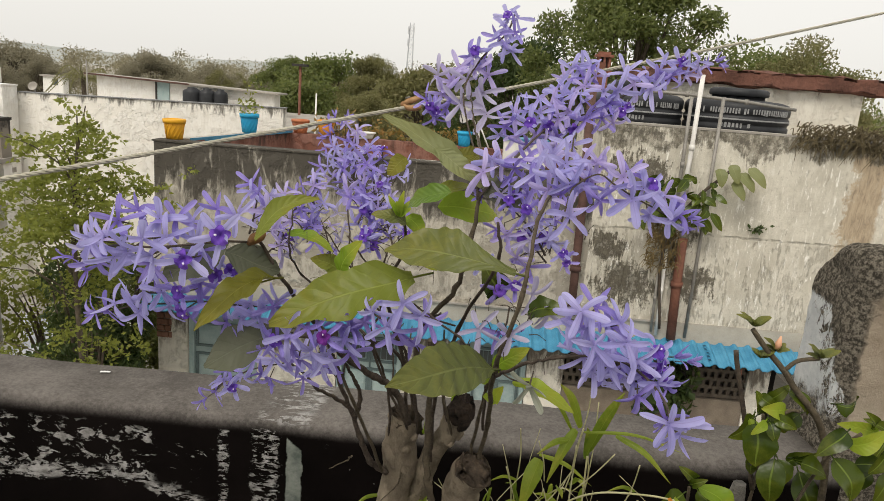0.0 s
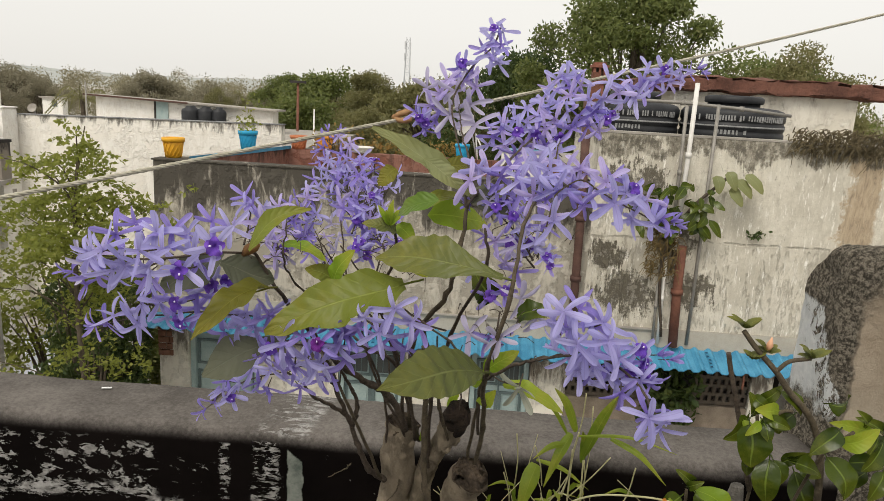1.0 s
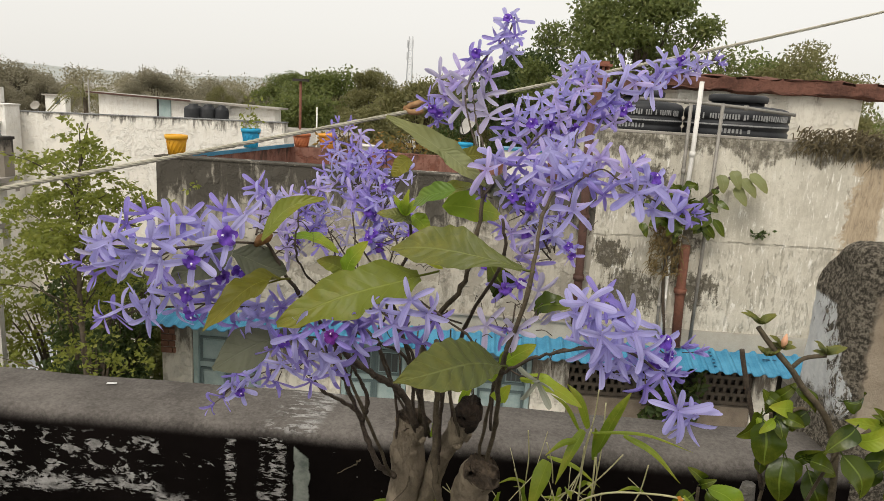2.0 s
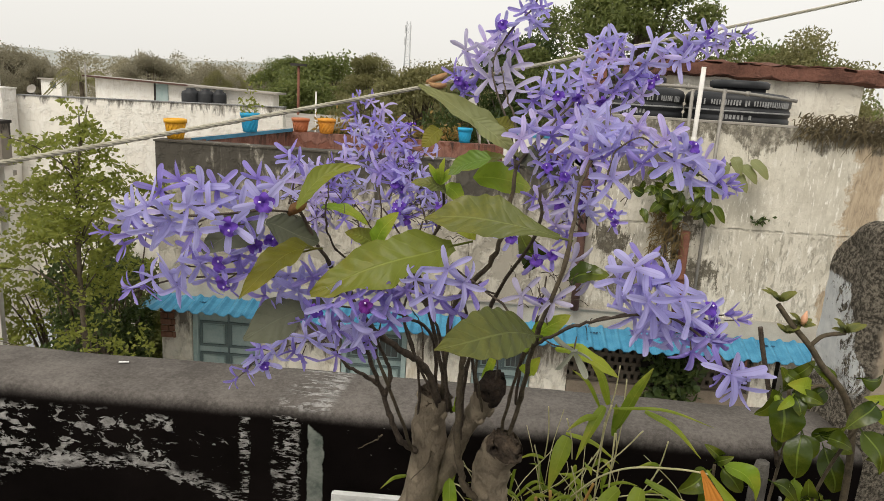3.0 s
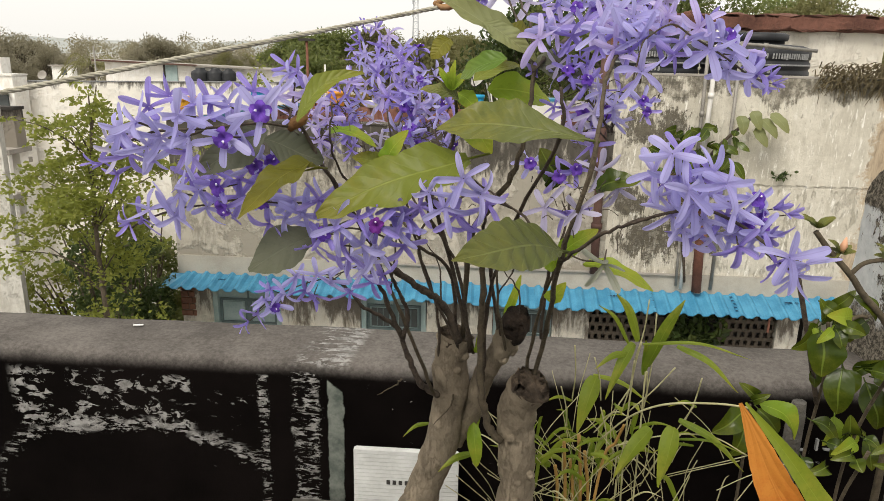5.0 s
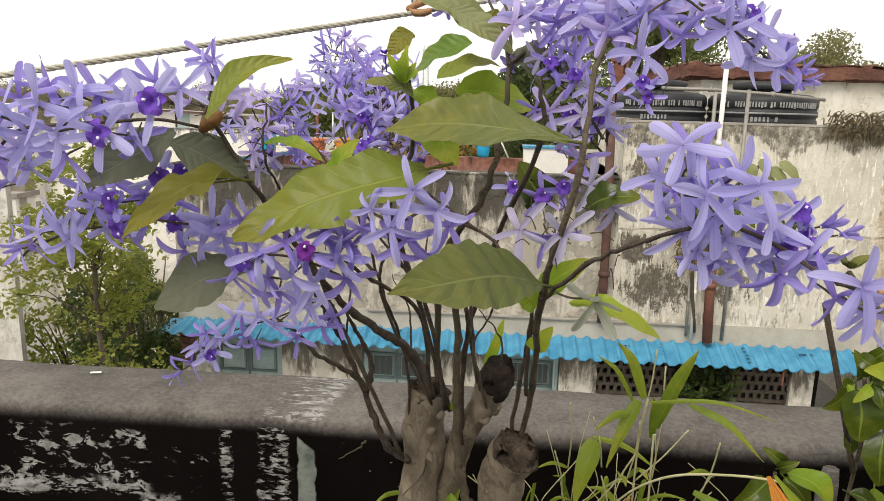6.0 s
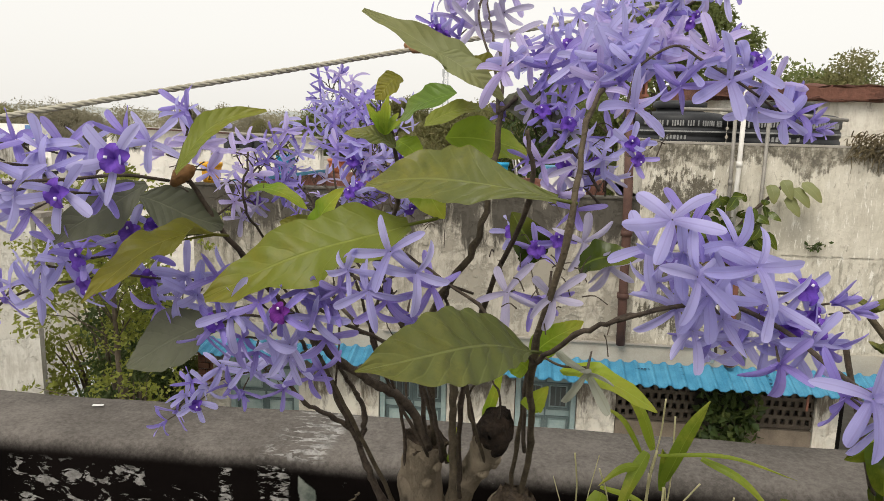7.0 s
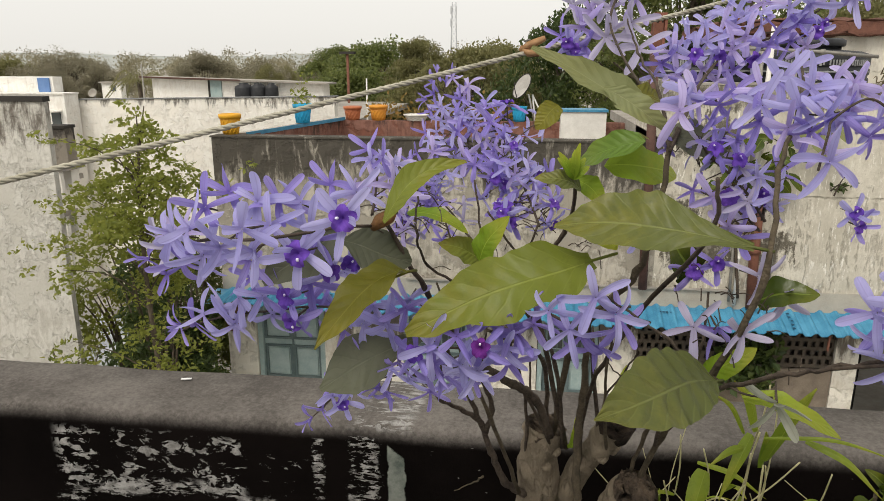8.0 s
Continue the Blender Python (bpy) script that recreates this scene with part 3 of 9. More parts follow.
def washed_wall():
    """Whitewash run down in streaks over old grey plaster, mouldy under the coping, browner towards the far end."""
    n = Nodes("stained_whitewash")
    x, y, z = n.xyz()
    z = n.math("SUBTRACT", z, 3.3)
    streak = n.noise(1.0, 8, 0.68, n.space((7, 7, 1.6)), 1.2)
    fine = n.noise(1.0, 7, 0.74, n.space((20, 20, 4.5)), 1.4)
    blot = n.noise(1.9, 9, 0.72)
    small = n.noise(8, 8, 0.75)
    grain = n.noise(45, 4, 0.7)
    old = n.mix(n.step(blot, 0.35, 0.65), (0.33, 0.305, 0.245), (0.46, 0.42, 0.345))
    c = n.mix(n.step(n.math("ADD", n.math("MULTIPLY", blot, 0.6), n.math("MULTIPLY", streak, 0.4)), 0.38, 0.62), (0.47, 0.435, 0.36), (0.68, 0.64, 0.55))
    # grey where the wash has gone, more of it below the lift line
    worn = n.math("ADD", n.math("ADD", n.math("MULTIPLY", streak, 0.45), n.math("MULTIPLY", small, 0.3)), n.math("MULTIPLY", fine, 0.25))
    worn = n.math("ADD", worn, n.step(z, 0.34, 0.46, 0.035, 0.0))
    worn = n.math("ADD", worn, n.step(x, 2.9, 1.7, 0.0, 0.03))
    cover = n.step(worn, 0.55, 0.61, 1.0, 0.0)
    c = n.mix(n.step(worn, 0.53, 0.62, 0, 0.85), c, old)
    # thick runs of white left in the hollows
    run = n.noise(1.0, 6, 0.7, n.space((26, 26, 5)), 0.6)
    c = n.mix(n.math("MULTIPLY", n.step(run, 0.55, 0.63), n.step(blot, 0.62, 0.42, 0.25, 0.95)), c, (0.83, 0.805, 0.74))
    chip = n.math("ADD", n.noise(15, 9, 0.8), n.math("MULTIPLY", n.math("SUBTRACT", blot, 0.5), 0.35))
    c = n.mix(n.step(chip, 0.59, 0.61, 0, 0.6), c, old)
    # brown bare plaster at the far end, with one more pale field past it
    brown = n.math("MULTIPLY", n.step(n.math("ADD", x, n.math("MULTIPLY", n.math("SUBTRACT", blot, 0.5), 1.6)), 4.3, 4.42), n.step(n.math("ADD", x, n.math("MULTIPLY", small, 0.2)), 4.8, 4.85, 1, 0))
    c = n.mix(n.math("MULTIPLY", brown, 0.85), c, n.mix(n.step(fine, 0.4, 0.65), (0.44, 0.34, 0.225), (0.27, 0.2, 0.13)))
    # mould hanging from the coping
    hang = n.math("ADD", n.math("ADD", z, n.math("MULTIPLY", n.math("SUBTRACT", n.noise(2.6, 5, 0.55), 0.5), 1.1)), n.math("MULTIPLY", n.math("SUBTRACT", fine, 0.5), 0.3))
    c = n.mix(n.math("MULTIPLY", n.step(hang, 1.36, 1.44, 0, 0.9), n.step(n.math("ADD", n.math("MULTIPLY", small, 0.5), n.math("MULTIPLY", fine, 0.5)), 0.38, 0.52, 0.35, 1.0)), c, n.mix(n.step(small, 0.42, 0.6), (0.24, 0.22, 0.175), (0.085, 0.075, 0.058)))
    drip = n.math("MULTIPLY", n.step(fine, 0.56, 0.68), n.step(z, 0.3, 1.5, 0.15, 0.8))
    c = n.mix(n.math("MULTIPLY", drip, 0.6), c, (0.15, 0.125, 0.095))
    # old damp patches
    damp = n.math("ADD", n.math("MULTIPLY", n.noise(3.4, 8, 0.75), 0.62), n.math("MULTIPLY", fine, 0.38))
    for x0, z0, rx, rz in ((2.0, -0.28, 0.52, 0.42), (2.78, -0.16, 0.34, 0.34), (1.95, 1.02, 0.5, 0.36), (2.5, 0.36, 0.36, 0.4), (1.7, 0.18, 0.36, 0.24)):
        ex = n.math("DIVIDE", n.math("SUBTRACT", x, x0), rx)
        ez = n.math("DIVIDE", n.math("SUBTRACT", z, z0), rz)
        away = n.math("ADD", n.math("MULTIPLY", ex, ex), n.math("MULTIPLY", ez, ez))
        inside = n.step(n.math("SUBTRACT", damp, n.math("MULTIPLY", away, 0.16)), 0.40, 0.46)
        c = n.mix(n.math("MULTIPLY", inside, n.step(small, 0.6, 0.5, 0.5, 0.95)), c, n.mix(n.step(small, 0.4, 0.6), (0.13, 0.115, 0.085), (0.05, 0.042, 0.032)))
    # lift line half way up
    seam = n.math("ABSOLUTE", n.math("SUBTRACT", n.math("ADD", z, n.math("MULTIPLY", n.math("SUBTRACT", n.noise(2.5, 6, 0.7), 0.5), 0.12)), 0.4))
    line = n.math("MULTIPLY", n.step(seam, 0.004, 0.02, 1, 0), n.step(small, 0.42, 0.55))
    c = n.mix(n.math("MULTIPLY", line, 0.35), c, (0.25, 0.225, 0.18))
    c = n.mix(n.step(grain, 0.52, 0.78, 0, 0.35), c, (0.3, 0.27, 0.22))
    h = n.math("ADD", n.math("MULTIPLY", small, 0.6), n.math("ADD", n.math("MULTIPLY", grain, 0.3), n.math("MULTIPLY", cover, 0.3)))
    return n.done(c, 0.92, 0, n.bump(n.math("SUBTRACT", h, n.math("MULTIPLY", line, 0.5)), 0.8, 0.03), 0.15)


M_WALL_R = washed_wall()
M_WALL_L = plaster("mouldy_grey_plaster", (0.33, 0.302, 0.25), (0.2, 0.182, 0.148), (0.05, 0.044, 0.036), 1.0, 1.3, 0.36, (0.5, 0.46, 0.39))
M_WALL_LOW = plaster("peeling_lower_plaster", (0.78, 0.74, 0.65), (0.46, 0.4, 0.31), (0.12, 0.1, 0.08), -1.0, 1.0, 0.34)
M_BAND = plain("smooth_cement_band", (0.33, 0.3, 0.25), (0.46, 0.43, 0.37), 3, 0.9, 0.4, 0.006)
M_RED = plaster("red_oxide_wall", (0.2, 0.085, 0.06), (0.13, 0.065, 0.05), (0.05, 0.035, 0.03), 1.0, 0.5, 0.2, (0.26, 0.13, 0.1))
# real dark paint on copings and rims; painted shade in interiors and openings
M_DARK = plain("dark_paint_and_shade", (0.03, 0.028, 0.025), (0.05, 0.045, 0.04), 3, 0.95, 0.2)
M_DOOR = plain("faded_blue_green_door_paint", (0.25, 0.34, 0.345), (0.4, 0.485, 0.47), 5, 0.6, 0.3, 0.003, fine=50)
M_DOOR_DARK = plain("door_groove", (0.09, 0.13, 0.135), (0.15, 0.19, 0.19), 8, 0.7, 0.2)
M_BLUE = plain("blue_painted_sheet", (0.03, 0.17, 0.3), (0.085, 0.3, 0.46), 5.0, 0.4, 0.4, 0.004, 0.4)
M_INK = plain("dark_stamp_ink", (0.01, 0.05, 0.1), (0.02, 0.07, 0.13), 30, 0.7, 0.05)
M_RUST = plain("rusty_iron", (0.11, 0.045, 0.03), (0.2, 0.085, 0.055), 12, 0.8, 0.5, 0.004)
M_PVC = plain("weathered_white_pipe", (0.62, 0.6, 0.56), (0.78, 0.76, 0.72), 8, 0.5, 0.1)
M_GREYPIPE = plain("galvanised_pipe", (0.2, 0.19, 0.17), (0.32, 0.3, 0.27), 10, 0.6, 0.2, metal=0.3)
M_DRAIN = plain("brown_drain_pipe", (0.06, 0.03, 0.025), (0.12, 0.065, 0.05), 8, 0.7, 0.3)
M_WHITE = plaster("old_white_wall", (0.84, 0.8, 0.72), (0.75, 0.71, 0.63), (0.14, 0.127, 0.105), 1.05, 0.42, 0.27, (0.87, 0.84, 0.77), lift=3.45)
M_ROOM = plaster("white_room_wall", (0.86, 0.83, 0.77), (0.7, 0.66, 0.59), (0.35, 0.32, 0.28), 2.0, 0.3, 0.0, (0.88, 0.86, 0.81))
M_TANK = plain("black_plastic_tank", (0.012, 0.013, 0.015), (0.03, 0.031, 0.034), 5, 0.5, 0.1)
M_TEXT = plain("faded_white_lettering", (0.16, 0.16, 0.16), (0.36, 0.36, 0.355), 20, 0.6, 0.05)
M_SLAB = plain("weathered_slab", (0.25, 0.23, 0.2), (0.4, 0.37, 0.33), 3, 0.9, 0.5, 0.01)
M_ROOFRED = plain("rusted_red_roof_edge", (0.085, 0.04, 0.03), (0.22, 0.1, 0.07), 3.5, 0.9, 1.0, 0.03, fine=22)
M_GLASS = plain("dark_window_glass", (0.05, 0.06, 0.06), (0.09, 0.1, 0.1), 3, 0.25, 0.05, 0.002, 0.5)
M_BLUEDOOR = plain("blue_door_paint", (0.1, 0.19, 0.4), (0.14, 0.24, 0.46), 5, 0.6, 0.1)

house = thing("house", (0, WY, -3.43), "long single-storey house, stained whitewash, blue sheet awning", "house")


def at_house(geo):
    for p in geo.v:
        p.y -= WY
        p.z += 3.3
    return geo


def hpart(name, geo, material, label="", parent=None):
    return part(name, at_house(geo), material, parent or house, label)


hpart("wall", Geo().box(-3.75, 1.5, WY, WY + 0.23, -0.92, 0.965), M_WALL_L, "grey plaster wall dark with mould streaks")
hpart("wall", Geo().box(1.5, 6.6, WY, WY + 0.23, -0.92, 1.6), M_WALL_R, "whitewashed wall with rain stains and mould")
hpart("coping", Geo().box(-3.77, 1.48, WY - 0.012, WY + 0.245, 0.967, 0.985), M_WALL_L)
hpart("coping", Geo().box(1.5, 6.6, WY - 0.006, WY + 0.24, 1.602, 1.625), M_SLAB)
hpart("wall", Geo().box(6.37, 6.6, WY + 0.235, 13.5, -3.3, 1.645), M_WALL_R)
hpart("roof", Geo().box(-3.0, 1.5, WY + 0.235, 11.35, 0.4, 0.55), M_SLAB, "flat concrete roof")
hpart("roof", Geo().box(1.505, 6.365, WY + 0.235, 13.5, 0.85, 1.0), M_SLAB, "flat concrete roof")
hpart("wall", Geo().box(-3.0, 1.5, 11.4, 11.6, -3.3, 0.93), M_RED, "low red-brown wall at the back of the roof")


def leaning_wall(xa, ya, xb, yb, w, z0, z1):
    """A wall from one plan point to another, w thick towards -x."""
    g = Geo().box(0, 1, 0, 1, z0, z1)
    for p in g.v:
        p.x, p.y = xa + (xb - xa) * p.y - w * (1 - p.x), ya + (yb - ya) * p.y
    return g


hpart("wall", leaning_wall(-3.52, WY + 0.235, -2.98, 11.395, 0.2, -3.3, 0.955), M_RED, "red-brown side parapet running back from the corner")
hpart("coping", leaning_wall(-3.5, 8.62, -2.96, 11.38, 0.14, 0.957, 0.978), M_BAND, "pale cement coping of the side parapet")
hpart("coping_edge", leaning_wall(-3.485, 8.62, -2.945, 11.38, 0.012, 0.935, 0.987), M_BLUE, "blue painted coping edge")
hpart("wall", Geo().box(1.505, 1.7, WY + 0.24, 10.3, 0.56, 1.64), M_WALL_R)
# lower storey: piers between the openings
for x0, x1 in ((-3.75, -3.37), (-2.47, -1.46), (-0.62, 0.2), (0.94, 1.39), (3.64, 3.9), (4.9, 6.6)):
    hpart("pier", Geo().box(x0, x1, WY + 0.02, WY + 0.23, -3.3, -0.925), M_WALL_LOW)
hpart("cement_band", Geo().box(-3.75, 6.6, WY - 0.018, WY - 0.002, -0.95, -0.69), M_BAND, "smooth grey cement band above the awning")
hpart("ledge", Geo().box(-1.4, 2.4, WY - 0.05, WY - 0.019, -0.705, -0.685), M_SLAB)


def panelled_door(x0, x1, glazed):
    d = hpart("door", Geo().box(x0, x1, WY + 0.12, WY + 0.16, -3.3, -0.93), M_DOOR, "faded blue-green panelled double door")
    xm = (x0 + x1) / 2
    for a, b in ((x0, x0 + 0.06), (x1 - 0.06, x1)):
        hpart("jamb", Geo().box(a, b, WY + 0.05, WY + 0.118, -3.3, -0.935), M_DOOR, parent=d)
    for a, b in ((x0 + 0.07, xm - 0.012), (xm + 0.012, x1 - 0.07)):
        for z0, z1 in ((-1.62, -1.28), (-2.15, -1.7), (-2.9, -2.3)):
            g = Geo()
            for q in ((a, b, z0, z0 + 0.03), (a, b, z1 - 0.03, z1), (a, a + 0.03, z0 + 0.03, z1 - 0.03), (b - 0.03, b, z0 + 0.03, z1 - 0.03)):
                g.box(q[0], q[1], WY + 0.1, WY + 0.119, q[2], q[3])
            hpart("panel_moulding", g, M_DOOR_DARK, parent=d)
            pane = glazed and z1 > -1.4
            hpart("pane" if pane else "panel", Geo().box(a + 0.05, b - 0.05, WY + 0.108, WY + 0.119, z0 + 0.05, z1 - 0.05), M_GLASS if pane else M_DOOR, parent=d)
            if pane:
                g = Geo()
                for k in (0.33, 0.66):
                    q = a + 0.05 + (b - a - 0.1) * k
                    g.box(q - 0.006, q + 0.006, WY + 0.1, WY + 0.107, z0 + 0.05, z1 - 0.05)
                hpart("pane_bar", g, M_DOOR_DARK, parent=d)
    hpart("meeting_stile", Geo().box(xm - 0.01, xm + 0.01, WY + 0.1, WY + 0.119, -3.3, -0.94), M_DOOR_DARK, parent=d)


for x0, x1, glazed in ((-3.36, -2.48, False), (-1.45, -0.63, True), (0.21, 0.93, True)):
    panelled_door(x0, x1, glazed)
# bricks laid bare at the corner under the awning
M_BRICK = plain("old_red_brick", (0.16, 0.075, 0.05), (0.27, 0.14, 0.095), 9, 0.9, 0.7, 0.006)
for k in range(5):
    for x0, x1 in ((-3.752, -3.66), (-3.645, -3.58)) if k % 2 else ((-3.752, -3.61), (-3.6, -3.57)):
        hpart("brick", Geo().box(x0, x1, WY - 0.006, WY + 0.018, -1.16 - 0.085 * k, -1.09 - 0.085 * k), M_BRICK)

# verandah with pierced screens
# verandah walls and ceiling coloured near black for the shade inside
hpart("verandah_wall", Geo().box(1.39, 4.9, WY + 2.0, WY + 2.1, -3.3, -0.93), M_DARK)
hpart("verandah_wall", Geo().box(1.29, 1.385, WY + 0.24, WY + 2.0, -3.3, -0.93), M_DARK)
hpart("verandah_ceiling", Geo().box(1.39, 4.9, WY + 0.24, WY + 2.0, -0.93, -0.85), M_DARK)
M_JALI = plain("brown_pierced_block", (0.06, 0.048, 0.037), (0.12, 0.098, 0.075), 6, 0.9, 0.4)


def pierced_screen(x0, x1, z0, z1):
    g = Geo()
    rows = int((z1 - z0) / 0.11)
    for r in range(rows + 1):
        z = z0 + r * 0.11
        g.box(x0, x1, WY + 0.06, WY + 0.12, z - 0.022, z + 0.022)
        if r < rows:
            k = 0
            x = x0 + (0.0 if r % 2 else 0.045)
            while x < x1:
                g.box(max(x0, x - 0.02), min(x1, x + 0.022), WY + 0.062, WY + 0.118, z + 0.022, z + 0.088)
                x += 0.09
    return g


for x0, x1 in ((1.4, 2.3), (2.95, 3.63)):
    hpart("pierced_screen", pierced_screen(x0, x1, -1.62, -1.15), M_JALI, "brown pierced cement screen")
hpart("sill_wall", Geo().box(1.4, 3.63, WY + 0.03, WY + 0.2, -3.3, -1.66), plain("brown_cement_sill", (0.13, 0.105, 0.08), (0.25, 0.205, 0.16), 4, 0.9, 0.5, 0.008))


def ribbed_awning(x0, x1):
    """A trapezoid-ribbed sheet sloping out from the wall."""
    g = Geo()
    pitch, h = 0.165, 0.032
    y0, z0, y1, z1 = WY - 0.02, -0.925, 7.75, -1.06
    xs = []
    x = x0
    while x < x1:
        xs += [(x, 0), (x + 0.06, 0), (x + 0.085, h * 0.55), (x + 0.1, h), (x + 0.13, h), (x + 0.15, h * 0.4)]
        x += pitch
    for t in (0.0, 0.008):
        b = len(g.v)
        for q, k in xs:
            for s in (0.0, 0.33, 0.66, 1.0):
                z1 = -0.995 - 0.065 * min(1.0, (q - x0) / 5.0)
                wob = 0.006 * noise.noise(Vector((q * 2, s * 3, 1)))
                g.v.append(Vector((q - 0.1 * (1 - s) * (q < x0 + 0.01) + 0.1 * (1 - s) * (q < x0 + 0.2), y0 + (y1 - y0) * s, z0 + (z1 - z0) * s + k - t + wob)))
        for i in range(len(xs) - 1):
            for j in range(3):
                a = b + i * 4 + j
                g.face((a, a + 1, a + 5, a + 4) if t == 0 else (a, a + 4, a + 5, a + 1))
    return g


aw = hpart("awning", ribbed_awning(-3.83, 4.1), M_BLUE, "bright blue ribbed metal sheet awning")
rnd = random.Random(5)
for x in (-3.2, -2.35, -1.0, 1.55, 2.05, 3.0, 3.6):
    g = Geo()
    for k in range(5):
        sx = x + rnd.uniform(-0.01, 0.01) + (0.035 * k if x in (-3.2, 1.55, 3.6) else 0.0)
        s = 0.3 if x in (-3.2, 1.55, 3.6) else 0.15 + 0.15 * k
        y = WY - 0.02 + (7.75 - WY + 0.02) * s
        z = -0.915 - 0.14 * s + 0.012
        g.box(sx, sx + 0.028, y - 0.03, y, z, z + 0.003)
    hpart("stamp_mark", g, M_INK, parent=aw)["kind"] = "stuff"
hpart("awning_bracket", Geo().box(3.37, 3.39, 7.8, 7.82, -1.25, -1.05), M_RUST)


def pipe(name, pts, r, material, label=""):
    g = Geo().tube(pts, r, 10)
    for p in pts[1:-1]:
        g.tube([Vector(p) - Vector((0, 0, 0.03)), Vector(p) + Vector((0, 0, 0.03))], r * 1.3, 10)
    return hpart(name, g, material, label)


pipe("drain_pipe", [(1.31, 8.09, 1.98), (1.36, 8.09, 0.6), (1.37, 8.09, -0.12), (1.38, 8.09, -0.7)], 0.052, M_DRAIN, "brown drain pipe")
pipe("drain_pipe", [(2.56, 8.09, 0.35), (2.57, 8.09, -0.2), (2.6, 8.09, -0.88)], 0.055, M_RUST, "rusty brown drain pipe")
pipe("white_pipe", [(2.5, 8.1, 2.2), (2.5, 8.1, 1.4), (2.48, 8.1, 0.3)], 0.026, M_PVC, "white plastic pipe")
pipe("water_pipe", [(2.4, 8.11, 0.2), (2.41, 8.11, -0.3), (2.42, 8.11, -0.86)], 0.02, M_PVC)
pipe("water_pipe", [(2.34, 8.11, 0.1), (2.35, 8.11, -0.4), (2.36, 8.11, -0.82)], 0.016, M_GREYPIPE)
pipe("water_pipe", [(2.77, 8.12, 1.98), (2.77, 8.12, 0.6), (2.77, 8.12, -0.86)], 0.02, M_GREYPIPE)
pipe("water_pipe", [(2.42, 8.12, 1.95), (2.43, 8.12, 1.2), (2.44, 8.12, 0.2)], 0.02, M_GREYPIPE)
pipe("water_pipe", [(1.95, 8.6, 1.99), (2.5, 8.6, 1.985), (3.2, 8.6, 1.95), (3.78, 8.6, 1.9)], 0.02, M_GREYPIPE)
# roof room with the rusted slab
M_CREAM = plaster("cream_room_plaster", (0.7, 0.655, 0.56), (0.55, 0.5, 0.42), (0.2, 0.17, 0.14), 2.19, 0.4, 0.1, (0.76, 0.72, 0.63))
hpart("roof_room", Geo().box(2.9, 5.5, 10.5, 13.2, 1.0, 2.19), M_CREAM, "cream plastered roof room")
rs = bevelled(2.65, 6.1, 10.36 - WY, 13.4 - WY, 2.19 + 3.3, 2.4 + 3.3, 0.04, 2, 20, 0.05, 8)
rs.materials.append(M_ROOFRED)
part("roof_slab", rs, None, house, "crumbling rust-red roof slab edge")
hpart("chimney", Geo().box(1.93, 2.07, 12.0, 12.14, 0.9, 2.45), M_RUST)


def water_tank(x, y, label):
    t = thing("water_tank", (x, y, 0.87), label, "water tank", "roof tanks")
    prof = [(0.0, 0.0), (0.58, 0.0), (0.6, 0.03)]
    for k in range(7):
        z = 0.1 + k * 0.11
        prof += [(0.6, z), (0.585, z + 0.015), (0.585, z + 0.035), (0.6, z + 0.05)]
    prof += [(0.6, 0.9), (0.57, 0.945), (0.5, 0.97), (0.3, 0.99), (0.3, 1.03), (0.0, 1.03)]
    part("body", Geo().lathe(prof, n=48), M_TANK, t)
    part("lid", Geo().lathe([(0.33, 1.03), (0.34, 1.05), (0.34, 1.1), (0.3, 1.125), (0.0, 1.13)], n=32), M_TANK, t)
    r = random.Random(int(x * 10))
    for z, h, a0, a1, step in ((0.835, 0.075, -145, -42, 3.0), (0.66, 0.06, -122, -88, 4.0)):
        a = a0
        while a < a1:
            q = pose(0, 0, 0, 0, 0, a + 90) @ pose(0, -0.602, z)
            w = 0.6 * radians(step) * r.uniform(0.4, 0.75)
            if r.random() < 0.88:
                part("label_mark", Geo().box(-w / 2, w / 2, 0, 0.004, -h / 2 * r.uniform(0.6, 1), h / 2, m=q), M_TEXT, t)
            a += step
    part("band", Geo().lathe([(0.6, 0.725), (0.603, 0.728), (0.603, 0.742), (0.6, 0.745)], n=48), M_TEXT, t)
    return t


water_tank(3.48, 9.7, "black ribbed plastic water tank with white lettering on the roof").scale = (1.1, 1.1, 1.0)
water_tank(2.22, 9.9, "black ribbed plastic water tank with white lettering beside another")


def flower_pot(x, y, z, r, h, c1, c2, label, plant=0):
    m = plain("pot_plastic", c1, c2, 8, 0.45, 0.1)
    t = thing("flower_pot", (x, y, z), label, "flower pot", "roof pots")
    g = Geo().lathe([(0.0, 0.0), (r * 0.72, 0.0), (r * 0.93, h * 0.8), (r * 0.9, h * 0.82), (0.0, h * 0.82)], n=32)
    part("pot", g, m, t)
    for k in range(14):
        pts = []
        for j in range(6):
            u = j / 5
            a = k * 6.283 / 14 + u * 0.95
            q = r * (0.735 + 0.2 * u)
            pts.append((q * math.cos(a), q * math.sin(a), h * (0.03 + 0.76 * u)))
        part("rib", Geo().tube(pts, r * 0.05, 5), m, t)
    part("rim", Geo().lathe([(r * 0.92, h * 0.8), (r * 1.06, h * 0.8), (r * 1.09, h * 1.0), (r * 1.0, h * 1.01), (r * 0.92, h * 0.85), (0.0, h * 0.85)], n=32), m, t)
    return t


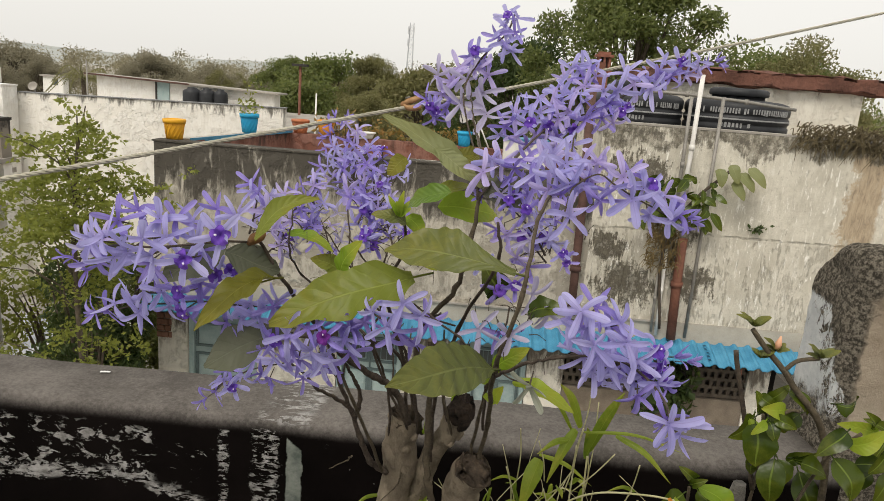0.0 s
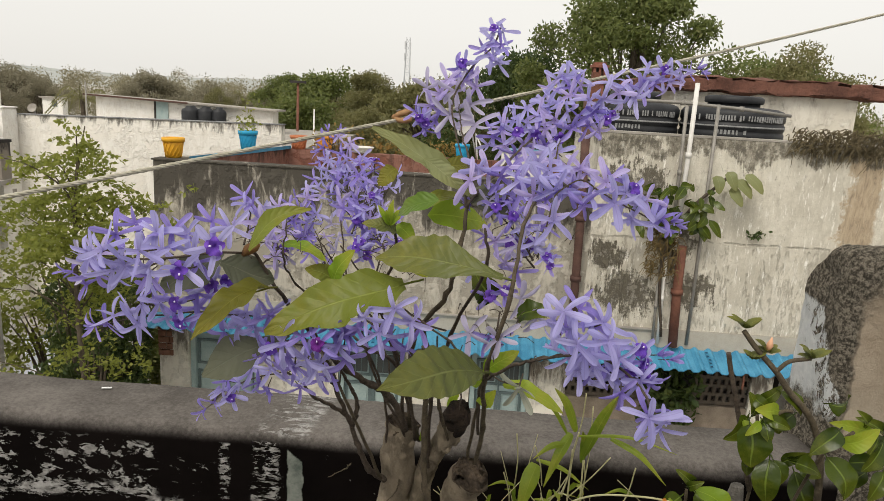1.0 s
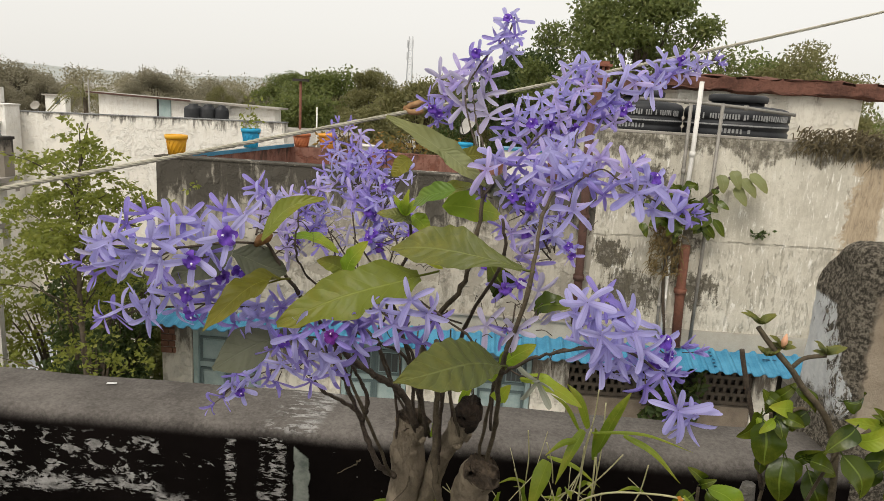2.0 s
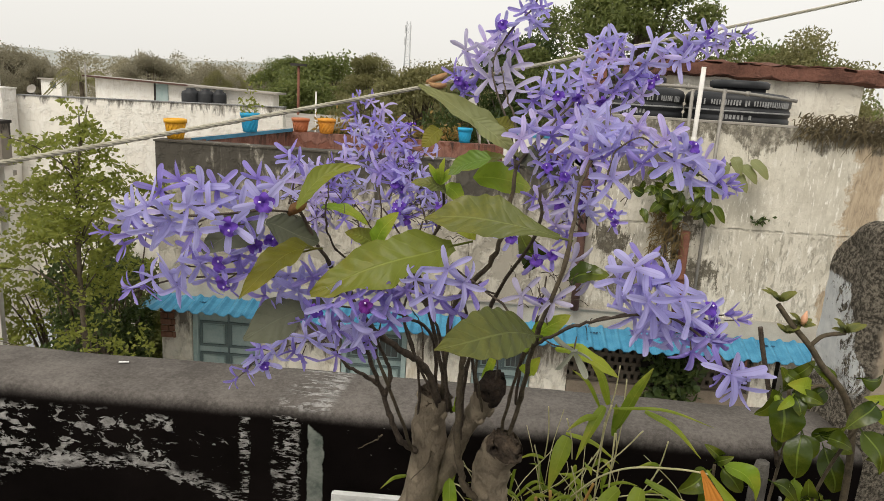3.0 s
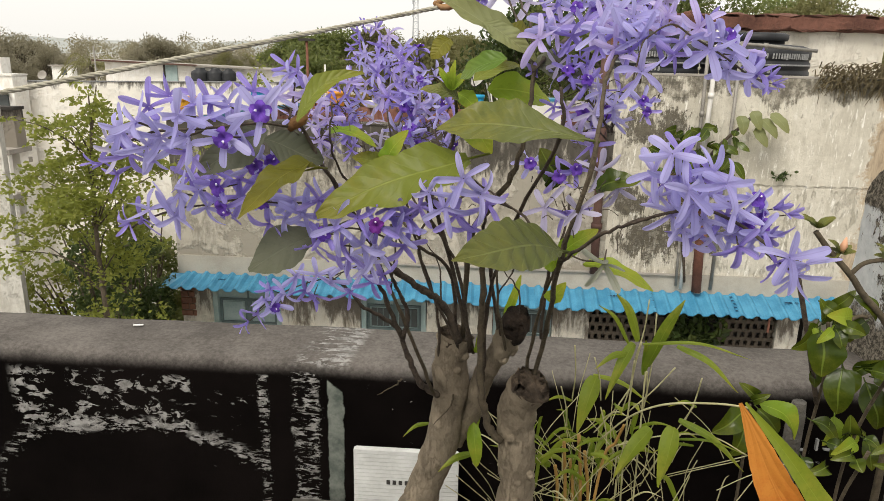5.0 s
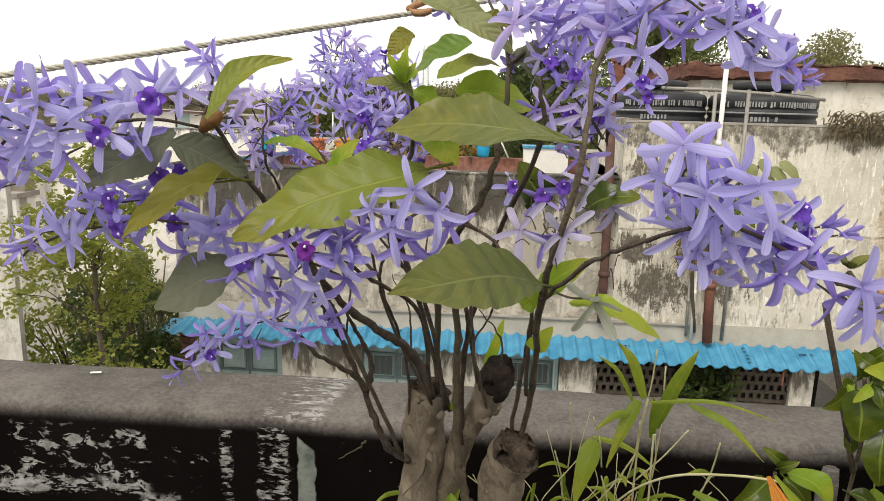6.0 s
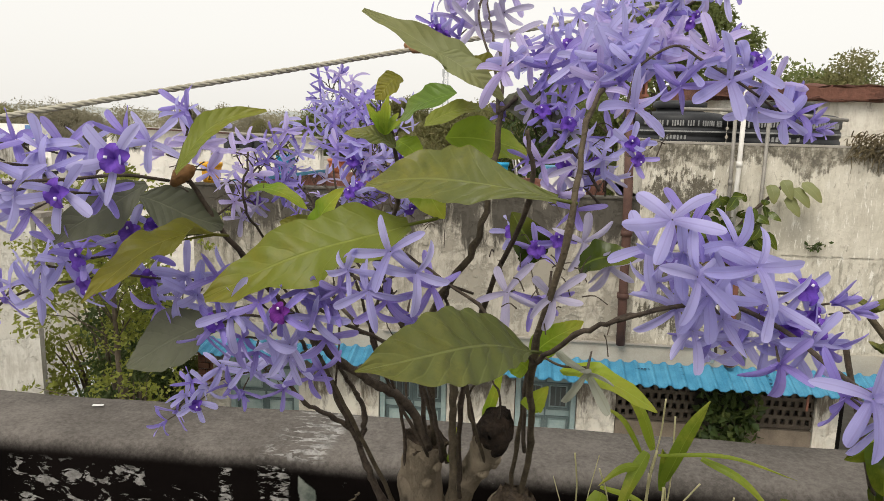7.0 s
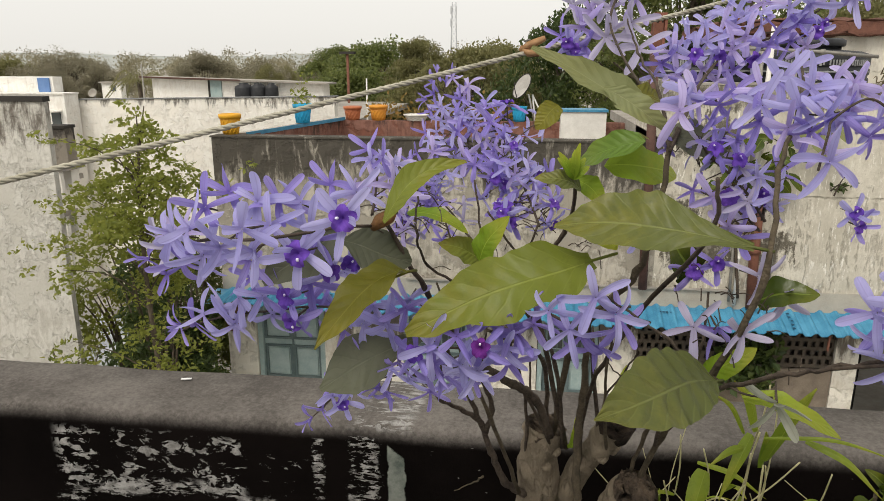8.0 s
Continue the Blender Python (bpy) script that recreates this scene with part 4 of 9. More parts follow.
flower_pot(-3.6, 8.4, 0.855, 0.125, 0.24, (0.62, 0.3, 0.015), (0.75, 0.4, 0.03), "yellow ribbed plastic flower pot on the wall")
flower_pot(-3.24, 10.1, 0.86, 0.13, 0.27, (0.02, 0.27, 0.5), (0.03, 0.35, 0.58), "blue ribbed plastic flower pot with a small shrub", 1)
flower_pot(-2.85, 11.5, 0.8, 0.14, 0.22, (0.4, 0.12, 0.05), (0.5, 0.18, 0.08), "orange-red flower pot on the back wall", 1)
flower_pot(-2.42, 11.5, 0.8, 0.14, 0.24, (0.62, 0.25, 0.03), (0.72, 0.33, 0.05), "orange flower pot on the back wall", 1)
flower_pot(-0.14, 11.5, 0.8, 0.115, 0.24, (0.02, 0.3, 0.55), (0.03, 0.38, 0.62), "blue flower pot on the back wall", 1)
flower_pot(-1.8, 11.5, 0.8, 0.19, 0.1, (0.6, 0.58, 0.54), (0.7, 0.68, 0.63), "shallow white basin on the back wall", 2)
# white dish aerial leaning on an A-shaped stand
dish = thing("satellite_dish", (0.0, 11.62, 0.8), "white satellite dish with a dark rim on a white stand", "dish")
tilt = pose(-0.06, 0, 0.52, 62, 0, -58) @ Matrix.Diagonal((0.72, 0.72, 0.72, 1))
bowl = Geo().lathe([(0.0, 0.0), (0.1, 0.012), (0.2, 0.042), (0.29, 0.088), (0.295, 0.094), (0.29, 0.098), (0.2, 0.054), (0.1, 0.024), (0.0, 0.012)], n=36)
edge = Geo().tube([(0.295 * math.cos(k * 0.1745), 0.295 * math.sin(k * 0.1745), 0.096) for k in range(37)], 0.012, 6)
feed = Geo().tube([(0.0, -0.27, 0.09), (0.0, -0.12, 0.25), (0.0, 0.0, 0.3)], 0.01, 6)
# white bowl, its colour greyed for the shade on it
part("bowl", bowl, plain("shade_greyed_enamel", (0.3, 0.285, 0.26), (0.48, 0.46, 0.43), 5, 0.6, 0.2), dish, "", tilt)
part("rim", edge, M_DARK, dish, "dark rim", tilt)
part("feed_arm", feed, M_DARK, dish, "dark feed arm", tilt)
for a, b in (((0.12, -0.1, 0.0), (0.06, 0.0, 0.42)), ((0.27, -0.1, 0.0), (0.06, 0.0, 0.42)), ((0.1, 0.15, 0.0), (0.0, 0.03, 0.42))):
    part("leg", Geo().tube([a, b], 0.013, 6), M_PVC, dish)
wc = thing("water_trough", (0.82, 11.0, 0.42), "white trough with a blue rim on the roof", "trough")
part("trough", Geo().box(-0.33, 0.33, -0.2, 0.2, 0, 0.58), M_PVC, wc)
part("rim", Geo().box(-0.35, 0.35, -0.22, 0.22, 0.585, 0.62), M_BLUE, wc)

chimney = thing("chimney", (2.35, 14.0, -3.4), "slim red brick chimney with an arcaded head", "chimney")
M_CHIMNEY = plain("sooty_red_brick", (0.16, 0.06, 0.04), (0.3, 0.13, 0.09), 9, 0.9, 0.5)
part("shaft", Geo().box(-0.1, 0.1, -0.1, 0.1, 0.0, 5.62), M_CHIMNEY, chimney)
part("ledge", Geo().box(-0.15, 0.15, -0.15, 0.15, 5.622, 5.67), M_CHIMNEY, chimney)
for a in (-1, 0, 1):
    for b in (-1, 1):
        part("pier", Geo().box(0.1 * a - 0.022, 0.1 * a + 0.022, 0.1 * b - 0.022, 0.1 * b + 0.022, 5.672, 5.9), M_CHIMNEY, chimney)
part("flue", Geo().box(-0.06, 0.06, -0.06, 0.06, 5.672, 5.9), M_DARK, chimney, "dark flue")
part("cap", Geo().box(-0.16, 0.16, -0.16, 0.16, 5.902, 5.95), M_CHIMNEY, chimney)
part("cap_top", Geo().box(-0.11, 0.11, -0.11, 0.11, 5.952, 6.0), M_CHIMNEY, chimney)

# ---- houses beyond ----
white = thing("house", (-6.5, 14, -3.45), "long white house with a weathered blank wall and roof rooms", "house")


def wpart(name, geo, material, label="", parent=None, fall=0.0, x0=0.0):
    """A piece of the white house; fall tilts its top along x."""
    for p in geo.v:
        p.z += (p.x - x0) * fall
        p -= Vector(white.location)
    return part(name, geo, material, parent or white, label)


wpart("wall", Geo().box(-9.4, -3.85, 14, 14.25, -3.4, 0.955), M_WHITE, "blank white wall with mould along the coping", None, 0.018, -9.2)
wpart("coping", Geo().box(-9.42, -3.83, 13.98, 14.27, 0.957, 0.972), plain("mouldy_blue_grey_cement", (0.1, 0.105, 0.11), (0.3, 0.3, 0.29), 5, 0.9, 0.4), "mouldy blue-grey coping", None, 0.018, -9.2)
wpart("wall", Geo().box(-9.4, -9.15, 14.255, 22, -3.4, 0.44), M_WHITE)
wpart("roof", Geo().box(-12, -3.9, 14.26, 24, 0.3, 0.45), M_SLAB)
wpart("roof_room", Geo().box(-11.55, -6.1, 21.0, 21.6, 0.46, 1.25), M_ROOM, "low white roof room", None, -0.028, -11.55)
wpart("roof_slab", Geo().box(-11.8, -5.9, 20.75, 21.7, 1.262, 1.31), M_SLAB, "thin stained roof slab", None, -0.028, -11.55)
wpart("slab_edge", Geo().box(-11.8, -8.6, 20.735, 20.748, 1.27, 1.315), M_DRAIN, "", None, -0.028, -11.55)
wpart("door", Geo().box(-9.66, -9.3, 20.95, 20.998, 0.46, 1.2), M_DOOR, "small blue-grey door")
wpart("door_frame", Geo().box(-9.72, -9.665, 20.94, 20.998, 0.46, 1.22), M_DARK)
# flat dark disc on the wall, painted shade of a hole
wpart("wall_hole", Geo().lathe([(0.0, 0.0), (0.09, 0.0), (0.1, 0.02), (0.0, 0.021)], (0, 0, 0), 9), M_DARK)
bpy.data.objects["wall_hole"].matrix_basis = Matrix.Translation(Vector((-10.65, 20.995, 0.98)) - white.location) @ pose(0, 0, 0, 90, 0, 0)
for x, r in ((-8.4, 0.27), (-7.95, 0.24), (-7.55, 0.2)):
    wpart("roof_tank", Geo().lathe([(0.0, 0), (r * 0.97, 0), (r, 0.06), (r, 0.52), (r * 0.9, 0.58), (r * 0.5, 0.63), (r * 0.5, 0.67), (0, 0.68)], (x, 20.5, 0.47), 24), M_TANK, "black tank")
wpart("tank_stand", Geo().box(-8.75, -7.3, 20.2, 20.8, 0.452, 0.468), M_SLAB)
far_house = thing("house", (-18.5, 30, -3.4), "small cream house with a window among the trees", "house")
part("wall", Geo().box(-0.45, 0.45, 0, 0.4, 0, 4.25), M_ROOM, far_house)
part("roof_slab", Geo().box(-0.55, 0.55, -0.1, 0.5, 4.252, 4.31), M_SLAB, far_house)
part("window", Geo().box(-0.02, 0.22, -0.02, -0.003, 3.9, 4.15), M_GLASS, far_house, "grey window")
dish = thing("satellite_dish", (-10.25, 16, -3.4), "small cream satellite dish on a mast", "dish")
part("mast", Geo().tube([(0, 0, 0), (0, 0, 4.35)], 0.02, 8), M_GREYPIPE, dish)
part("reflector", Geo().lathe([(0.0, 0.0), (0.05, 0.007), (0.09, 0.022), (0.11, 0.04), (0.105, 0.044), (0.085, 0.03), (0.0, 0.01)], (0, 0, 0), 20), M_SLAB, dish, "", pose(0, -0.05, 4.4, 65, 0, 0))
mp = thing("thin_mast", (-9.0, 16, -3.4), "thin grey mast beside the roof room", "pole")
part("pole", Geo().tube([(0, 0, 0), (0, 0, 5.08)], 0.018, 8), M_GREYPIPE, mp)

block = thing("house", (-10.5, 13.5, -3.38), "white two-storey house with small shuttered windows", "house")


def bpart(name, geo, material, label="", parent=None):
    for p in geo.v:
        p -= Vector(block.location)
    return part(name, geo, material, parent or block, label)


bpart("wall", Geo().box(-12.0, -9.3, 13.5, 13.95, -3.35, 1.08), M_ROOM)
bpart("coping", Geo().box(-12.0, -9.28, 13.47, 13.96, 1.082, 1.11), M_ROOM)
bpart("wall", Geo().box(-13.0, -9.78, 13.9, 14.2, 1.112, 1.42), M_ROOM)
bpart("door", Geo().box(-10.1, -9.85, 13.86, 13.898, 1.115, 1.4), M_BLUEDOOR, "blue door")
for z in (0.47, -0.17):
    w = bpart("window", Geo().box(-9.6, -9.42, 13.46, 13.497, z, z + 0.25), M_GLASS, "grey shuttered window")
    bpart("sun_shade", Geo().box(-9.65, -9.38, 13.32, 13.497, z + 0.27, z + 0.3), M_ROOM, parent=w)
    bpart("sill", Geo().box(-9.64, -9.39, 13.42, 13.497, z - 0.035, z - 0.005), M_SLAB, parent=w)
bpart("balcony", Geo().box(-10.6, -9.1, 12.9, 13.49, -0.6, -0.5), M_SLAB)
# opening is a dark panel on the wall, its inner shade painted
bpart("opening", Geo().box(-9.75, -9.5, 13.46, 13.497, -1.15, -0.65), M_DARK)
bpart("opening", Geo().box(-9.45, -9.32, 13.46, 13.497, -1.15, -0.65), M_RUST)

side = thing("house", (-7.36, 7.5, -3.41), "grey stained plaster side wall of a neighbouring house", "house")
M_SIDE = plaster("grey_side_plaster", (0.52, 0.5, 0.45), (0.4, 0.375, 0.33), (0.14, 0.12, 0.1), 1.3, 0.7, 0.3, (0.6, 0.58, 0.53))
part("wall", Geo().box(-2.0, 2.0, 0, 0.08, 0, 4.68), M_SIDE, side)
part("wall", Geo().box(-2.0, -1.7, 0.085, 3.0, 0, 4.68), M_SIDE, side)
part("coping", Geo().box(-2.02, 2.005, -0.02, 0.1, 4.682, 4.74), M_DARK, side)

annex = thing("shed", (-8.23, 11.00, -3.4), "low grey-brown plastered shed with a black coping", "shed")
M_SHED = plaster("brown_shed_plaster", (0.27, 0.24, 0.2), (0.17, 0.15, 0.125), (0.05, 0.045, 0.04), 0.64, 0.6, 0.3, lift=3.4)
part("wall", Geo().box(-0.6, 0.6, 0, 0.25, 3.44, 4.04), M_SHED, annex)
part("coping", Geo().box(-0.62, 0.62, -0.02, 0.27, 4.042, 4.09), M_DARK, annex)
part("slab", Geo().box(-0.66, 0.66, -0.3, 0.27, 3.36, 3.438), M_SLAB, annex, "pale concrete slab")
part("wall", Geo().box(-0.6, 0.6, 0.02, 0.23, 0, 3.358), M_ROOM, annex, "pale ground floor wall")
# no real recesses here: dark panels give the shade of the openings
for x0, x1, z0, z1 in ((-0.5, -0.1, 2.75, 3.3), (0.05, 0.42, 2.75, 3.3), (-0.45, 0.3, 1.5, 2.4)):
    part("opening", Geo().box(x0, x1, -0.02, 0.018, z0, z1), M_DARK, annex, "dark panel standing in for a shaded opening")
part("ledge", Geo().box(-0.62, 0.64, -0.35, 0.018, 2.62, 2.7), M_SLAB, annex)
part("post", Geo().box(0.54, 0.62, -0.28, -0.2, 0, 3.358), M_ROOM, annex)
structure("pavement", bevelled(-9.4, -6.3, 9.9, 12.6, -3.31, -3.27, 0.015, 2), None, "pale bluish washed concrete yard", "yard").data.materials.append(plain("pale_washed_concrete", (0.6, 0.63, 0.7), (0.76, 0.78, 0.84), 1.5, 0.5, 0.3, 0.004))

# ---- trees ----
M_TRUNK = plain("tree_bark", (0.07, 0.055, 0.04), (0.15, 0.12, 0.09), 8, 0.95, 0.8, 0.02, fine=40)
M_TREE = foliage("green_tree_leaves", (0.07, 0.09, 0.026), (0.15, 0.175, 0.052), (0.23, 0.23, 0.085), 0.4)
M_TREE_OLIVE = foliage("olive_tree_leaves", (0.11, 0.11, 0.04), (0.2, 0.19, 0.08), (0.26, 0.22, 0.11), 0.4)
# leaf colour greyed and lightened to carry the distance haze
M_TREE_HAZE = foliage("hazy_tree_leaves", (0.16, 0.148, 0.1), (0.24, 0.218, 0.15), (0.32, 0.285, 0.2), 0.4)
M_TREE_LIGHT = foliage("light_feathery_leaves", (0.1, 0.122, 0.022), (0.22, 0.24, 0.046), (0.35, 0.34, 0.1), 0.45)
M_TREE_DEEP = foliage("deep_green_leaves", (0.03, 0.05, 0.014), (0.06, 0.085, 0.022), (0.1, 0.12, 0.03), 0.3)


def leaf_card(g, p, rnd, size, flat=0.0, ratio=2.0):
    """One small pointed leaf, folded along its midrib."""
    d = Vector((rnd.gauss(0, 1), rnd.gauss(0, 1), rnd.gauss(0, 1 - flat))).normalized()
    s = d.cross(Vector((rnd.gauss(0, 1), rnd.gauss(0, 1), rnd.gauss(0, 1)))).normalized()
    n = d.cross(s)
    L, w = size * rnd.uniform(0.7, 1.3), size / ratio * rnd.uniform(0.7, 1.2)
    b = len(g.v)
    g.v += [p, p + d * L * 0.45 + s * w * 0.5 + n * w * 0.15, p + d * L, p + d * L * 0.45 - s * w * 0.5 + n * w * 0.15]
    g.face((b, b + 1, b + 2)), g.face((b, b + 2, b + 3))


def clump_leaves(g, rnd, centre, radius, count, size, squash=0.8):
    for _ in range(count):
        q = Vector((rnd.gauss(0, 1), rnd.gauss(0, 1), rnd.gauss(0, 1)))
        q = q.normalized() * (rnd.random() ** 0.45) * radius
        q.z *= squash
        leaf_card(g, centre + q, rnd, size)


def tree_meshes(seed, height, spread, clumps, per, leaf, trunk_r, low=0.35):
    """Trunk with limbs, and a crown of leaves in uneven clumps, at the origin."""
    rnd = random.Random(seed)
    tg, cg = Geo(), Geo()
    top = Vector((rnd.uniform(-0.1, 0.1) * spread, rnd.uniform(-0.1, 0.1) * spread, height * 0.72))
    tg.tube(spline([(0, 0, 0), (top.x * 0.3 + 0.05 * spread, 0, height * 0.3), top], 5), [trunk_r * (1 - 0.07 * i) for i in range(11)], 9)
    for i in range(clumps):
        a, h = rnd.uniform(0, 2 * math.pi), low + (1 - low) * rnd.random() ** 0.85
        k = math.sin(math.pi * min(0.97, max(0.12, (h - low) / (1 - low) * 0.72 + 0.22)))
        r = spread * k * rnd.uniform(0.45, 1.0)
        c = Vector((math.cos(a) * r, math.sin(a) * r, height * h * rnd.uniform(0.94, 1.05)))
        start = Vector((0, 0, min(height * 0.7, c.z * rnd.uniform(0.4, 0.75))))
        start += Vector((top.x, top.y, 0)) * (start.z / height)
        mid = start.lerp(c, 0.5) + Vector((0, 0, -0.06 * height))
        tg.tube(spline([start, mid, c], 3), [trunk_r * q for q in (0.42, 0.36, 0.3, 0.24, 0.18, 0.12, 0.07)], 5, cap=False)
        clump_leaves(cg, rnd, c, spread * rnd.uniform(0.13, 0.3), per, leaf, 0.75)
    return tg.mesh("trunk"), cg.mesh("crown")


TREES = {}


def tree(kind, x, y, z_top, material, label, group="", stretch=1.0, turn=0.0, z0=-3.3):
    if (kind, material) not in TREES:
        spec = {"round": (11, 9.0, 3.6, 60, 640, 0.16, 0.2, 0.3), "loose": (23, 7.5, 2.6, 44, 330, 0.12, 0.1, 0.35), "wide": (37, 7.0, 4.6, 52, 300, 0.25, 0.2, 0.25), "airy": (51, 7.0, 4.4, 70, 90, 0.22, 0.16, 0.5)}[kind]
        a, b = tree_meshes(*spec)
        a.materials.append(M_TRUNK), b.materials.append(material)
        TREES[(kind, material)] = (a, b, spec[1])
    a, b, h = TREES[(kind, material)]
    t = thing("tree", (x, y, z0), label, "tree", group)
    k = (z_top - z0) / h
    for name, me in (("trunk", a), ("crown", b)):
        part(name, me, None, t, m=pose(0, 0, 0, 0, 0, turn) @ Matrix.Diagonal((k * stretch, k * stretch, k, 1)))
    return t


tree("round", 4.6, 22.5, 5.4, M_TREE, "large dark green mango-like tree behind the roof room", stretch=1.02)
tree("wide", 1.6, 27, 3.1, M_TREE_DEEP, "broad dark tree beside the large one", stretch=0.75, turn=40)
tree("loose", 9.1, 20.5, 3.55, M_TREE_OLIVE, "loose-crowned tree behind the red roof", turn=20)
tree("loose", 7.8, 22.0, 2.8, M_TREE_OLIVE, "loose-crowned small tree behind the red roof", turn=120)
tree("wide", 12.5, 30, 3.5, M_TREE, "tree beyond the neighbouring roofs", turn=200)
rt = random.Random(77)
for x, y, z, kind in ((-2.6, 30, 2.7, "wide"), (-5.2, 34, 3.3, "round"), (-8.0, 36, 3.0, "wide"), (-0.8, 38, 3.0, "round"), (-11, 40, 3.1, "round"), (-1.5, 46, 3.2, "wide"), (-6.5, 26, 1.9, "wide"), (-3.9, 24, 1.8, "round")):
    tree(kind, x, y, z - 0.75, M_TREE if rt.random() < 0.6 else M_TREE_OLIVE, "green tree in the belt behind the houses", "trees behind the houses", rt.uniform(0.9, 1.2), rt.uniform(0, 360))
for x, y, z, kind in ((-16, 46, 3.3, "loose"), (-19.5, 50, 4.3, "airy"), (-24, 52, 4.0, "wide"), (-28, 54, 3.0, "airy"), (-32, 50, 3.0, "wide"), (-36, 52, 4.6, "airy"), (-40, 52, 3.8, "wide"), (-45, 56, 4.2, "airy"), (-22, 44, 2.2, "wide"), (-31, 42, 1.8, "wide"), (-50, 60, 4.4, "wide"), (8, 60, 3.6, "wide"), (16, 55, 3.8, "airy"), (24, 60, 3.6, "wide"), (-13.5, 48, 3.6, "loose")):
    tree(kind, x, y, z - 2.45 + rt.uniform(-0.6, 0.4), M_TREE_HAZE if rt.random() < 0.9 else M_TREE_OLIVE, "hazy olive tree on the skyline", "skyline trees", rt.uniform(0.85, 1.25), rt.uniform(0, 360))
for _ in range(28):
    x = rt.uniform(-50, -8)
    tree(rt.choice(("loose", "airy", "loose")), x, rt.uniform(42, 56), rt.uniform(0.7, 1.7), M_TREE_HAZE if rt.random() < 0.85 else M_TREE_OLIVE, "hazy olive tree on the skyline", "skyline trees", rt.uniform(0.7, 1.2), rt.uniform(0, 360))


def far_wood():
    g, r = Geo(), random.Random(9)
    for _ in range(1900):
        x, y = r.uniform(-90, 60), r.uniform(58, 95)
        hump = 1.3 * noise.noise(Vector((x * 0.11, y * 0.05, 2))) + 0.8 * noise.noise(Vector((x * 0.4, 0, 5)))
        c = Vector((x, y, r.uniform(-1.5, 1.75 + hump + 0.012 * y * r.random())))
        clump_leaves(g, r, c, r.uniform(0.6, 1.3), 80, 0.24, 0.8)
    return g


# far woodland, its haze mixed into the leaf colours
tagged(part("far_wood", far_wood(), foliage("haze_paled_wood", (0.17, 0.155, 0.095), (0.25, 0.225, 0.145), (0.33, 0.285, 0.19), 0.35)), "hazy belt of far woodland", "woodland", "", "stuff")


def palm(x, y, z0, h, label):
    t = thing("palm_tree", (x, y, z0), label, "palm")
    r = random.Random(14)
    part("trunk", Geo().tube(spline([(0, 0, 0), (0.06, 0, h * 0.5), (0.0, 0, h)], 6), [0.11 - 0.003 * i for i in range(13)], 9), M_TRUNK, t)
    for i in range(15):
        a, up, L = i * 2.4, r.uniform(-0.1, 0.9), r.uniform(0.9, 1.3)
        d = Vector((math.cos(a), math.sin(a), 0))
        ln = spline([(0, 0, h), d * L * 0.5 + Vector((0, 0, h + L * up * 0.5)), d * L + Vector((0, 0, h + L * (up * 0.5 - 0.5)))], 7)
        g = Geo().tube(ln, 0.012, 4)
        side = d.cross(Vector((0, 0, 1)))
        for k, p in enumerate(ln[2:]):
            for q in (-1, 1):
                b = len(g.v)
                e = p + side * q * 0.26 * (1 - 0.05 * k) + d * 0.12 - Vector((0, 0, 0.14))
                g.v += [p - d * 0.02, p + d * 0.03, e]
                g.face((b, b + 1, b + 2))
        part("frond", g, M_TREE_OLIVE, t)


palm(-13.7, 24.0, -3.3, 4.35, "small coconut palm beside the white roof room")


